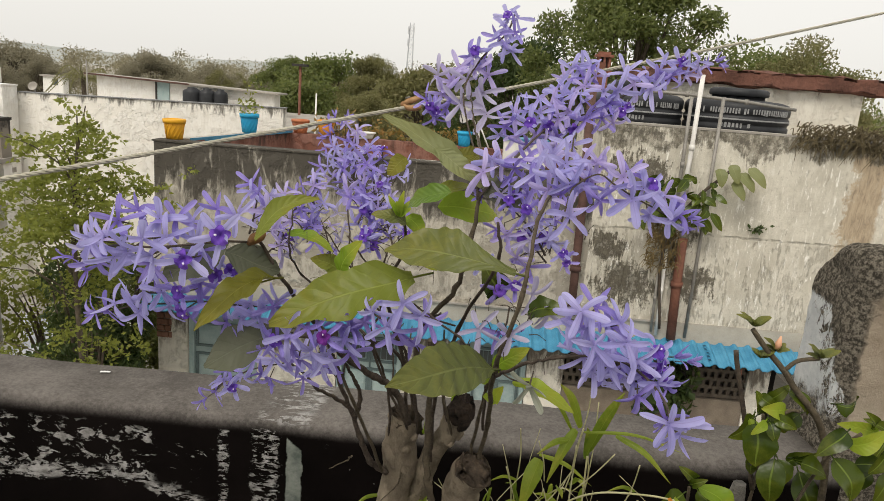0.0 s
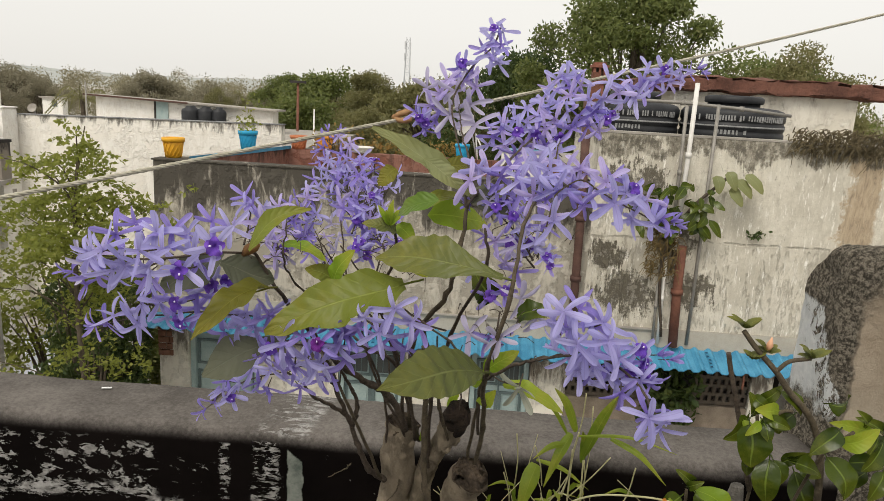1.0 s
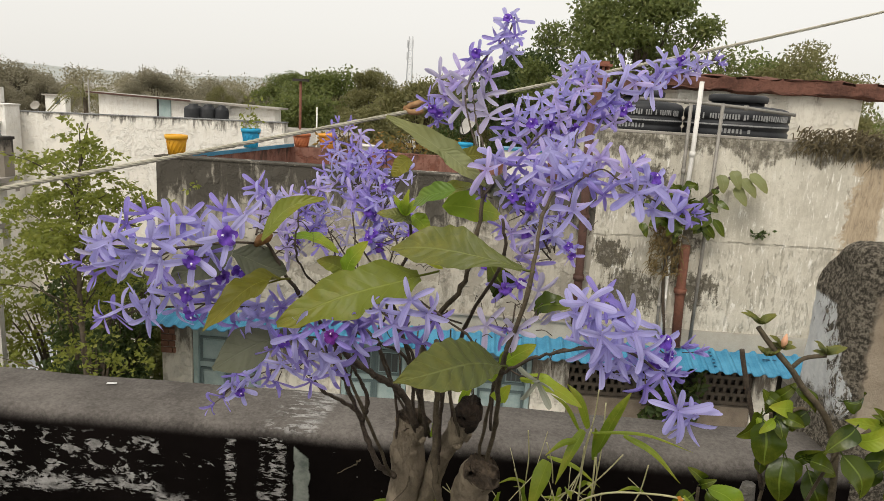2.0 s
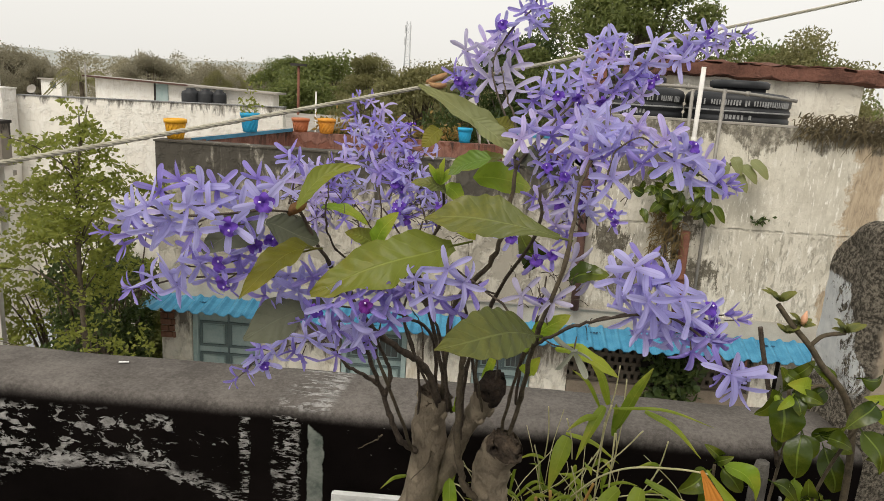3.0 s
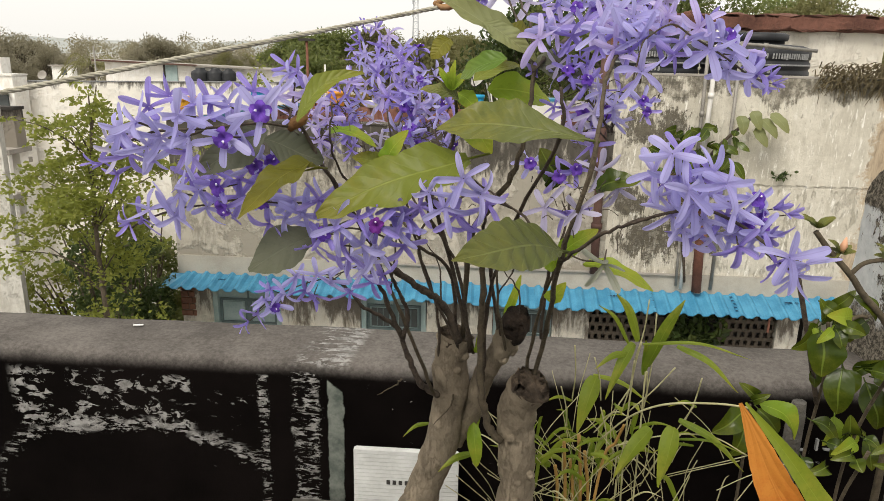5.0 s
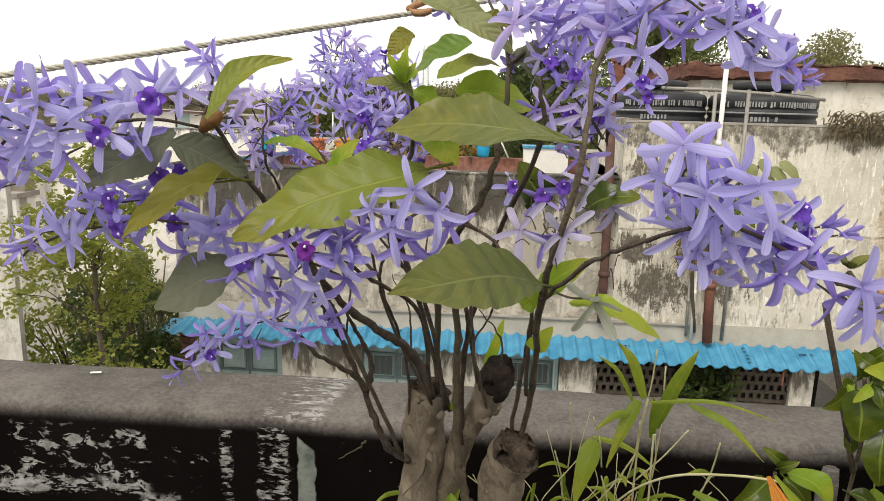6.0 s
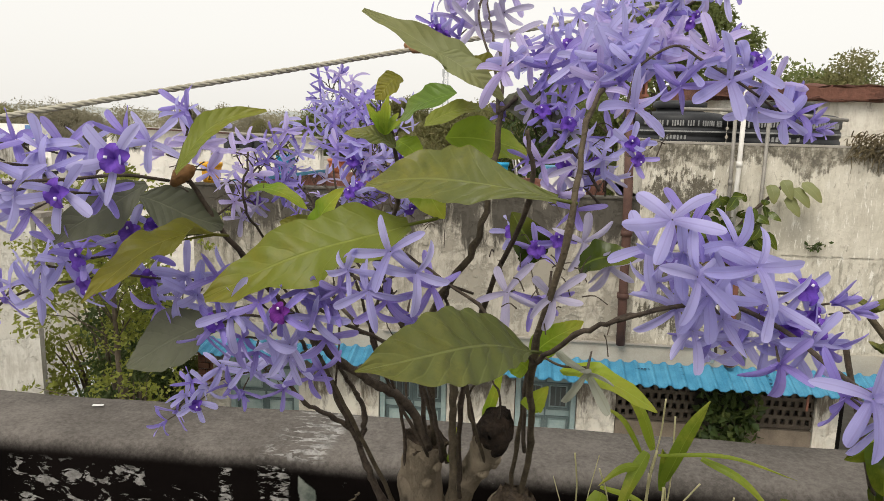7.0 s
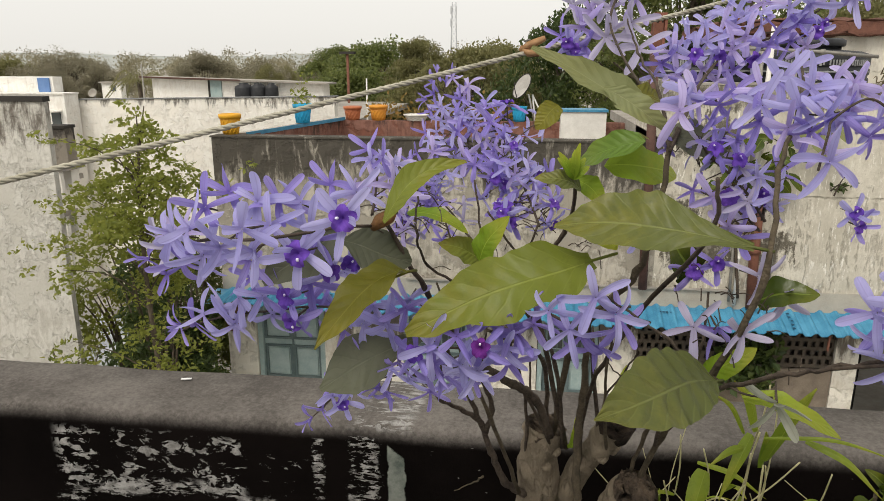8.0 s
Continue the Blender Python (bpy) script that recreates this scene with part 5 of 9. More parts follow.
def feathery_tree():
    """Young drumstick-like tree: long limbs ending in loose sprays of small paired leaflets."""
    t = thing("tree", (-3.55, 6.1, -3.3), "slender light green tree with feathery sprays of small leaves", "tree")
    r = random.Random(41)
    tg, cg = Geo(), Geo()
    base = Vector(t.location)
    stem = spline([(0, 0, 0), (0.05, 0, 1.6), (-0.02, 0.05, 3.0), (0.06, 0.0, 4.1), (0.17, 0, 4.62)], 8)
    tg.tube(stem, [0.04 - 0.0011 * i for i in range(len(stem))], 8)

    def spray(p, d, L):
        """One compound leaf: a drooping stalk with leaflets on both sides."""
        side = d.cross(Vector((0, 0, 1))).normalized()
        for j in range(7):
            u = (j + 2) / 8
            c = p + d * L * u - Vector((0, 0, L * 0.35 * u * u))
            for q in (-1, 1):
                leaf_card(cg, c + side * q * 0.04 * (1 - 0.5 * u) + Vector((r.gauss(0, 0.012), r.gauss(0, 0.012), r.gauss(0, 0.012))), r, 0.056, 0.35, 1.7)

    def limb(x, y, z, n, size):
        end = Vector((x, y, z)) - base
        root = min(stem, key=lambda q: abs(q.z - max(1.0, end.z - 0.25 - 0.45 * abs(end.x))))
        ln = spline([root, root.lerp(end, 0.5) + Vector((0, 0, 0.08)), end], 6)
        tg.tube(ln, [0.008 - 0.0004 * k for k in range(len(ln))], 5, cap=False)
        for k in range(int(n * 0.8)):
            p = ln[-1 - int(abs(r.gauss(0, 0.25)) * 8) % 9] + Vector((r.gauss(0, size), r.gauss(0, size), r.gauss(0, size * 0.55)))
            spray(p, Vector((r.gauss(0, 1), r.gauss(0, 1), r.gauss(0.05, 0.35))).normalized(), r.uniform(0.14, 0.26))

    for x, z, n, size in ((-3.38, 1.3, 6, 0.05), (-3.45, 1.16, 14, 0.08), (-3.33, 1.12, 12, 0.07), (-3.65, 1.0, 22, 0.1), (-3.52, 0.96, 18, 0.1), (-3.83, 1.1, 8, 0.07), (-3.8, 0.98, 12, 0.09), (-3.6, 0.74, 26, 0.12), (-3.66, 0.59, 30, 0.13), (-3.78, 0.47, 30, 0.14)):
        limb(x, 6.1 + r.gauss(0, 0.25), z, n, size)
    for x, z, n, size in ((-3.05, 0.64, 22, 0.12), (-2.86, 0.6, 16, 0.1), (-3.22, 0.7, 18, 0.1), (-4.03, 0.57, 20, 0.12), (-4.12, 0.48, 20, 0.13), (-4.03, 0.1, 34, 0.13), (-3.75, 0.16, 40, 0.16), (-3.54, 0.36, 34, 0.15), (-3.29, 0.4, 30, 0.14), (-3.1, 0.46, 26, 0.13), (-4.2, 0.25, 30, 0.15), (-4.35, 0.02, 22, 0.13)):
        limb(x, 6.1 + r.gauss(0, 0.3), z, n, size)
    for x, z, n, size in ((-4.0, -0.06, 18, 0.11), (-3.5, 0.0, 36, 0.15), (-4.2, -0.85, 10, 0.12), (-3.5, -0.43, 30, 0.15), (-3.72, -0.25, 16, 0.12), (-3.37, -0.2, 34, 0.15), (-4.1, -1.05, 12, 0.13), (-3.45, -0.8, 30, 0.17), (-3.3, -1.1, 30, 0.2)):
        limb(x, 6.1 + r.gauss(0, 0.3), z, n, size)
    part("trunk", tg, M_TRUNK, t)
    part("crown", cg, M_TREE_LIGHT, t)


feathery_tree()


def bush(x, y, z0, r, h, count, leaf, material, label, seed):
    t = thing("bush", (x, y, z0), label, "bush")
    rnd = random.Random(seed)
    lg = Geo()
    for i in range(14):
        a = rnd.uniform(0, 6.28)
        e = Vector((math.cos(a) * r * rnd.uniform(0.2, 0.8), math.sin(a) * r * rnd.uniform(0.2, 0.8), h * rnd.uniform(0.6, 1.0)))
        part("stem", Geo().tube(spline([(0, 0, 0), e * 0.5 + Vector((0, 0, h * 0.12)), e], 4), [0.03, 0.027, 0.024, 0.021, 0.018, 0.015, 0.012, 0.009, 0.006], 5, cap=False), M_TRUNK, t)
    for i in range(30):
        a, q = rnd.uniform(0, 6.28), rnd.random() ** 0.5 * r * 0.85
        c = Vector((math.cos(a) * q, math.sin(a) * q, h * rnd.uniform(0.25, 0.95) * (1 - 0.25 * (q / r) ** 2)))
        clump_leaves(lg, rnd, c, r * 0.3, count // 30, leaf, 0.8)
    part("foliage", lg, material, t)


bush(-4.0, 7.05, -3.3, 0.62, 3.25, 5600, 0.07, M_TREE_DEEP, "dense green shrub beside the house corner", 3)
bush(-5.0, 6.6, -3.3, 0.7, 1.95, 2400, 0.07, M_TREE, "light green shrub in the yard", 8)
bush(-4.35, 7.6, -3.3, 0.5, 2.7, 2400, 0.08, M_TREE_DEEP, "dark low shrub against the house wall", 12)
bush(-4.05, 7.72, -3.3, 0.42, 2.95, 3600, 0.065, M_TREE_DEEP, "dark shrub growing against the house corner", 19)
bush(-4.60, 9.0, -3.3, 0.72, 3.01, 5200, 0.085, M_TREE, "full green shrub between the slender tree and the house", 23)
bush(-6.0, 9.5, -3.3, 0.9, 2.2, 2000, 0.1, M_TREE_LIGHT, "yellow-green shrub further down the yard", 15)
bush(-7.2, 13.0, -3.3, 0.7, 2.2, 1500, 0.1, M_TREE, "shrub by the white wall", 16)

# ---- radio tower and poles far off ----
tw = thing("radio_tower", (-26.1, 249, -3.3), "grey steel lattice radio tower far away", "tower")
# steel lightened in colour for the haze in front of it
M_STEEL = plain("hazy_grey_steel", (0.42, 0.43, 0.44), (0.5, 0.51, 0.52), 1, 0.7, 0.1)
for sx, sy in ((-1, -1), (1, -1), (1, 1), (-1, 1)):
    part("leg", Geo().tube([(1.2 * sx, 1.2 * sy, 0), (0.6 * sx, 0.6 * sy, 25.5)], 0.14, 6), M_STEEL, tw)
for k in range(11):
    z, w = 2.3 * k, 1.2 - 0.6 * (2.3 * k) / 25.5
    g = Geo()
    for a, b in (((-w, -w), (w, -w)), ((w, -w), (w, w)), ((w, w), (-w, w)), ((-w, w), (-w, -w))):
        g.tube([(a[0], a[1], z), (b[0] * 0.97, b[1] * 0.97, z + 2.3)], 0.05, 4)
        g.tube([(a[0], a[1], z), (b[0], b[1], z)], 0.05, 4)
    part("brace", g, M_STEEL, tw)
for a in (-0.9, 0.9):
    for z in (21.5, 17.5):
        part("antenna", Geo().box(a - 0.2, a + 0.2, -1.5, -1.2, z, z + 2.6), M_STEEL, tw)
ip = thing("iron_pole", (-5.86, 23.0, -3.3), "rusty iron pole with a cap", "pole")
part("pole", Geo().tube([(0, 0, 0), (0, 0, 5.3)], 0.045, 8), M_RUST, ip)
part("cap", Geo().box(-0.25, 0.25, -0.1, 0.1, 5.3, 5.38), M_DARK, ip)
wp = thing("white_pole", (-2.72, 12.0, -3.3), "thin white pole beyond the roof", "pole")
part("pole", Geo().tube([(0, 0, 0), (0, 0, 4.75)], 0.013, 8), M_PVC, wp)

# ---- growth on the wall across the lane ----


def broad_leaf(L, w, curl=0.25, fold=0.25, wave=0.0, tipdrop=0.3, nu=10, nv=4, blunt=0.5, seed=0, quilt=0.07, outline=None, bend=0.0):
    """A broad leaf along +x with its face to +z: arched, folded at the midrib, quilted between the veins, wavy at the edge."""

    def pt(u, v):
        s = (v - 0.5) * 2
        prof = math.sin(math.pi * min(1, u ** (0.85 - 0.25 * blunt))) ** (0.75 - 0.2 * blunt)
        if outline:
            edge = outline[1] if s > 0 else outline[0]
            f = u * (len(edge) - 1)
            j = min(len(edge) - 2, int(f))
            k = f - j
            a, b, c, d = edge[max(0, j - 1)], edge[j], edge[j + 1], edge[min(len(edge) - 1, j + 2)]
            prof = max(0.0, 0.5 * (2 * b + (c - a) * k + (2 * a - 5 * b + 4 * c - d) * k * k + (3 * b - a - 3 * c + d) * k ** 3))
            prof *= 1 + 0.022 * math.sin(u * 41 + seed + s) + 0.016 * math.sin(u * 67 + 2 * seed)
        half = w / 2 * prof + 0.0006
        sway = 0.05 * w * math.sin(u * 4.2 + seed * 2.1)
        z = L * curl * math.sin(math.pi * u) * 0.5 - tipdrop * L * u * u
        z += abs(s) ** 1.6 * half * fold * (0.7 + 0.5 * math.sin(u * 5 + seed))
        z += wave * half * math.sin(u * 17 + seed + (1.3 if s > 0 else 0)) * abs(s) ** 1.5 * (1 if s > 0 else -0.8)
        z += quilt * half * math.cos(u * 8 * 6.28 - abs(s) * 4.5 + (0.9 if s > 0 else 0)) * min(1, abs(s) * 2.2) * (1 - 0.55 * abs(s))
        z += 0.12 * half * s * math.sin(u * 3 + seed * 1.7)
        return (L * u, s * half * (1 + 0.12 * wave * math.sin(u * 23 + seed * 3) + 0.3 * quilt * math.sin(u * 8 * 6.28 - 4.2)) + sway * (1 - u) * u * 4 + bend * L * math.sin(math.pi * u), z)

    return Geo().sheet(pt, nu, nv)


def leaf_at(parent, base, tip, w, face, material, curl=0.2, fold=0.2, wave=0.1, tipdrop=0.05, label="", seed=0, name="leaf", nu=12, nv=6, stalk=0.0, blunt=0.5, quilt=0.045, outline=None, bend=0.0):
    """A leaf from base to tip whose upper side looks along face."""
    base, tip = Vector(base), Vector(tip)
    d = tip - base
    off = parent.location if parent else Vector((0, 0, 0))
    g = broad_leaf(d.length, w, curl, fold, wave, tipdrop, nu, nv, blunt, seed, quilt, outline, bend)
    if stalk:
        g.tube([(-stalk, 0, -stalk * 0.2), (0, 0, 0), (d.length * 0.3, 0, g.v[0].z - 0.0008)], [0.0012, 0.0012, 0.0006], 5)
    x = d.normalized()
    z = Vector(face)
    z = (z - x * z.dot(x)).normalized()
    m = Matrix((x, z.cross(x), z)).transposed().to_4x4()
    m.translation = base - off
    return part(name, g, material, parent, label, m)


vine = thing("climbing_plant", (2.75, 8.1, -0.9), "broad-leaved creeper climbing the pipes on the wall", "climber")
rv = random.Random(19)
part("vine_stem", Geo().tube(spline([(-0.3, 0, 0.0), (-0.4, -0.02, 0.9), (-0.2, -0.04, 1.5), (0.2, -0.06, 1.95)], 6), 0.018, 6), M_TWIG, vine)
for i in range(70):
    p = Vector((rv.uniform(1.97, 2.82), 8.02 + rv.uniform(-0.1, 0.04), rv.uniform(0.42, 0.95)))
    leaf_at(vine, p, p + Vector((rv.uniform(-0.16, 0.16), rv.uniform(-0.1, 0.0), rv.uniform(-0.2, 0.06))), rv.uniform(0.07, 0.12), (rv.uniform(-0.6, 0.6), -1, rv.uniform(-0.3, 0.6)), M_LEAF_GLOSS, nu=6, nv=4, seed=i)
for dx, dz in ((-0.02, 0.05), (0.1, 0.1), (0.22, 0.02), (0.3, 0.08), (0.16, -0.08)):
    p = Vector((2.82 + dx, 7.98, 1.02 + dz))
    leaf_at(vine, p, p + Vector((0.05 + dx * 0.5, -0.08, -0.2)), 0.13, (0, -1, 0.5), M_LEAF_PALE, nu=10, nv=4, seed=dx * 9, blunt=0.9)


def dry_growth(name, x0, x1, y, z0, z1, n, L, material, label, seed, fall=1.0):
    r = random.Random(seed)
    g = Geo()
    for _ in range(n):
        p = Vector((r.uniform(x0, x1), y + r.uniform(-0.12, 0.06), r.uniform(z0, z1)))
        d = Vector((r.uniform(-1, 1), r.uniform(-0.6, 0.1), r.uniform(-1.2, 0.5) * fall))
        e = p + d * L * r.uniform(0.4, 1.0)
        g.tube(spline([p, p.lerp(e, 0.5) + Vector((0, -0.03, 0.05)), e], 3), [0.007, 0.007, 0.006, 0.005, 0.004, 0.003, 0.002], 4, cap=False)
    return tagged(part(name, g, material), label, "plants", "", "stuff")


M_DRY = plain("dead_brown_growth", (0.05, 0.04, 0.022), (0.2, 0.16, 0.09), 14, 0.95, 0.3)
dry_growth("dry_creeper", 3.65, 6.4, WY + 0.05, 1.34, 1.6, 1500, 0.2, M_DRY, "dry dead creeper hanging over the wall top", 2)
dry_growth("dry_creeper", 2.15, 2.5, WY - 0.06, -0.15, 0.42, 240, 0.16, plain("golden_brown_roots", (0.09, 0.06, 0.025), (0.26, 0.19, 0.08), 14, 0.95, 0.3), "dead brown roots hanging on the wall", 4)
tuft = Geo()
rq = random.Random(6)
for _ in range(40):
    leaf_card(tuft, Vector((3.39 + rq.gauss(0, 0.045), 8.12, 0.4 + rq.gauss(0, 0.016))), rq, 0.06)
tagged(part("wall_weed", tuft, M_TREE_DEEP), "small weed growing from a wall crack", "weed")
ivy = Geo()
for _ in range(420):
    leaf_card(ivy, Vector((rq.uniform(2.32, 2.95), 8.12 + rq.uniform(-0.14, 0.0), rq.uniform(-2.0, -1.25))), rq, 0.12, 0.2, 1.4)
tagged(part("creeper", ivy, M_TREE_DEEP), "dark green creeper hanging in the verandah", "creeper", "", "stuff")
shr = Geo()
for _ in range(90):
    leaf_card(shr, Vector((-3.24 + rq.gauss(0, 0.07), 10.1 + rq.gauss(0, 0.06), 1.1 + abs(rq.gauss(0, 0.22)))), rq, 0.07)
tagged(part("pot_shrub", shr, M_TREE_LIGHT), "thin young shrub in the blue pot", "plant")
shr = Geo()
for _ in range(500):
    leaf_card(shr, Vector((rq.uniform(-2.7, -0.2), 11.9 + rq.gauss(0, 0.1), 0.82 + abs(rq.gauss(0, 0.1)) * (1.6 if rq.random() < 0.3 else 1))), rq, 0.09)
tagged(part("roof_plants", shr, foliage("russet_leaves", (0.13, 0.12, 0.03), (0.26, 0.17, 0.05), (0.3, 0.14, 0.04))), "yellow-green and russet potted plants along the back wall", "plants", "", "stuff")

# ---- planting trough ----
M_SOIL = plain("dark_potting_soil", (0.02, 0.015, 0.01), (0.06, 0.045, 0.03), 20, 0.98, 1.0, 0.02, fine=90)
tr = thing("planter", (0.45, 1.0, 0.0), "cement planting trough against the parapet", "planter")
for q in ((-0.75, 0.75, -0.3, -0.25), (-0.75, 0.75, 0.2, 0.25), (-0.75, -0.7, -0.25, 0.2), (0.7, 0.75, -0.25, 0.2)):
    part("side", Geo().box(q[0], q[1], q[2], q[3], 0.0, 0.78), M_CEMENT, tr)
soil = Geo().sheet(lambda u, v: (-0.7 + 1.4 * u, -0.25 + 0.45 * v, 0.72 + 0.03 * noise.noise(Vector((u * 9, v * 5, 0)))), 30, 12)
part("soil", soil, M_SOIL, tr)

# ---- the flowering shrub ----
shrub = thing("flowering_shrub", (0.03, 0.95, 0.7), "old purple wreath shrub in full lilac bloom with pruned stumps", "shrub")
BASE = Vector(shrub.location)


def spart(name, geo, material, label="", parent=None):
    for p in geo.v:
        p -= BASE
    return part(name, geo, material, parent or shrub, label)


def trunk(pts, radii, seed, rot=0.05):
    r = random.Random(seed)
    ln = spline(pts, 14)
    rr = [0.88 * (radii[0] + (radii[1] - radii[0]) * i / (len(ln) - 1)) for i in range(len(ln))]
    g = Geo()
    g.tube(ln, [q * (1 + 0.03 * math.sin(i * 0.31 + seed)) for i, q in enumerate(rr)], 36, cap=False)
    for p in g.v:
        k = noise.noise(p * 24 + Vector((seed, 0, 0))) * 0.006 + noise.noise(p * 70) * 0.0026 + abs(noise.noise(p * 45 + Vector((0, seed, 9)))) * 0.003
        p += Vector((k, noise.noise(p * 30 + Vector((0, 5, 0))) * 0.004, k * 0.4))
    t = spart("trunk", g, M_BARK, "smooth tan stump cut off at the top")
    # ragged rotten cut
    d = (ln[-1] - ln[-6]).normalized()
    cg = Geo()
    e = ln[-1]
    cg.tube([e - d * 0.012, e - d * 0.003, e + d * rot * 0.25, e + d * rot * 0.4, e + d * rot * 0.15, e - d * 0.004], [rr[-1] * 0.72, rr[-1] * 0.97, rr[-1] * 0.97, rr[-1] * 0.84, rr[-1] * 0.5, 0.002], 26, cap=False)
    for p in cg.v:
        p += Vector((noise.noise(p * 90), noise.noise(p * 90 + Vector((3, 0, 0))), noise.noise(p * 80 + Vector((0, 3, 0))) * 2.2)) * 0.0075
    spart("cut", cg, M_CUT if rot > 0.05 else M_CUT_BROWN, "dark rotten cut end", t)
    for kq in range(3):
        f = r.uniform(0.3, 0.9)
        c = ln[int(f * (len(ln) - 1))]
        a = r.uniform(3.6, 5.8)
        o = Vector((math.cos(a), math.sin(a), 0))
        kg = Geo().tube([c + o * radii[1] * 0.5, c + o * radii[1] * 1.05, c + o * radii[1] * 1.16], [0.008, 0.006, 0.002], 9)
        for p in kg.v:
            p += Vector((0, 0, noise.noise(p * 120) * 0.002))
        spart("knot", kg, M_BARK, "", t)


trunk([(-0.06, 0.965, 0.7), (-0.04, 0.962, 0.93), (-0.016, 0.96, 1.019), (0.007, 0.96, 1.098), (0.019, 0.955, 1.186), (0.018, 0.95, 1.236), (0.026, 0.945, 1.272)], (0.03, 0.0255), 2, 0.012)
trunk([(0.028, 0.975, 1.09), (0.051, 0.965, 1.157), (0.069, 0.945, 1.221), (0.087, 0.925, 1.266), (0.098, 0.902, 1.3)], (0.014, 0.02), 5, 0.07)
trunk([(0.11, 0.935, 0.7), (0.114, 0.93, 0.95), (0.114, 0.93, 1.064), (0.113, 0.925, 1.125), (0.11, 0.92, 1.172), (0.117, 0.905, 1.206), (0.125, 0.892, 1.228)], (0.0275, 0.029), 9, 0.02)


def branch(pts, r0, r1, seed=0, material=None):
    r = random.Random(seed + 100)
    r0, r1 = r0 * 0.5, r1 * 0.45
    ln = spline(pts, 6)
    n = len(ln)
    for i in range(1, n - 1):
        ln[i] = ln[i] + Vector((r.gauss(0, 1), r.gauss(0, 1), r.gauss(0, 1))) * 0.0007
    g = Geo().tube(ln, [(r0 + (r1 - r0) * i / (n - 1)) * (1.25 if i % 6 == 0 and 0 < i < n - 1 else 1) for i in range(n)], 8)
    return spart("branch", g, material or M_TWIG)


branch([(0.129, 0.924, 1.212), (0.135, 0.843, 1.323), (0.128, 0.681, 1.459), (0.144, 0.64, 1.552), (0.153, 0.665, 1.615), (0.176, 0.71, 1.658), (0.19, 0.76, 1.69)], 0.0068, 0.0016, 1, M_STEM)
branch([(0.117, 0.924, 1.212), (0.123, 0.863, 1.313), (0.128, 0.792, 1.395), (0.13, 0.681, 1.459)], 0.005, 0.0034, 2, M_STEM)
branch([(0.127, 0.67, 1.459), (0.148, 0.61, 1.499), (0.167, 0.589, 1.514), (0.201, 0.569, 1.532)], 0.0035, 0.0022, 3)
branch([(0.03, 0.925, 1.27), (0.011, 0.9, 1.328), (-0.012, 0.87, 1.358), (-0.04, 0.84, 1.389), (-0.055, 0.815, 1.416), (-0.066, 0.77, 1.455), (-0.082, 0.715, 1.51), (-0.105, 0.672, 1.575)], 0.0105, 0.0035, 4)
branch([(0.004, 0.935, 1.185), (-0.02, 0.925, 1.207), (-0.035, 0.92, 1.247), (-0.047, 0.915, 1.283), (-0.06, 0.89, 1.335), (-0.07, 0.86, 1.376), (-0.08, 0.83, 1.416)], 0.0095, 0.004, 5)
branch([(-0.047, 0.915, 1.287), (-0.067, 0.9, 1.309), (-0.09, 0.88, 1.331), (-0.108, 0.86, 1.364), (-0.13, 0.845, 1.385)], 0.006, 0.0025, 6)
branch([(-0.043, 0.916, 1.273), (-0.036, 0.91, 1.308), (-0.042, 0.9, 1.336), (-0.048, 0.875, 1.365), (-0.055, 0.83, 1.41)], 0.007, 0.003, 7)
branch([(0.035, 0.934, 1.271), (0.04, 0.843, 1.409), (0.056, 0.772, 1.477), (0.083, 0.742, 1.522), (0.095, 0.736, 1.579), (0.099, 0.742, 1.625)], 0.007, 0.0045, 8, M_STEM)
branch([(0.065, 0.934, 1.211), (0.066, 0.894, 1.334), (0.088, 0.792, 1.461), (0.121, 0.691, 1.566), (0.117, 0.67, 1.609)], 0.006, 0.003, 9)
branch([(0.05, 0.934, 1.251), (0.012, 0.843, 1.436), (0, 0.792, 1.5), (0.025, 0.742, 1.553), (0.028, 0.691, 1.61)], 0.0055, 0.003, 10)
branch([(0.09, 0.924, 1.242), (0.067, 0.873, 1.386), (0.057, 0.813, 1.454), (0.071, 0.691, 1.511)], 0.005, 0.0025, 11)
branch([(0.13, 0.843, 1.314), (0.126, 0.772, 1.412), (0.134, 0.731, 1.463), (0.141, 0.752, 1.505)], 0.004, 0.002, 12)
branch([(0.004, 0.945, 1.211), (0.001, 0.914, 1.322), (-0.016, 0.873, 1.396), (-0.028, 0.843, 1.461), (-0.042, 0.843, 1.5), (-0.055, 0.858, 1.574)], 0.004, 0.002, 13)
branch([(0.027, 0.934, 1.271), (0.018, 0.894, 1.376), (-0.018, 0.813, 1.43), (-0.033, 0.731, 1.472)], 0.0055, 0.003, 14)
branch([(-0.005, 0.742, 1.457), (-0.054, 0.792, 1.484), (-0.091, 0.792, 1.508), (-0.093, 0.742, 1.548), (-0.093, 0.752, 1.587)], 0.003, 0.0018, 15)
branch([(0.128, 0.66, 1.464), (0.091, 0.65, 1.503), (0.048, 0.64, 1.535)], 0.0026, 0.0018, 16)
branch([(0.092, 0.907, 1.137), (0.076, 0.903, 1.155), (0.066, 0.902, 1.19), (0.061, 0.9, 1.231), (0.059, 0.895, 1.292), (0.06, 0.87, 1.357), (0.056, 0.83, 1.43)], 0.011, 0.007, 17, M_STEM)
branch([(0.099, 0.742, 1.622), (0.096, 0.79, 1.66), (0.086, 0.84, 1.69), (0.08, 0.88, 1.72)], 0.003, 0.0015, 18)
branch([(0.099, 0.742, 1.622), (0.109, 0.765, 1.632), (0.128, 0.82, 1.644), (0.152, 0.89, 1.664), (0.175, 0.93, 1.684)], 0.0035, 0.0018, 19)
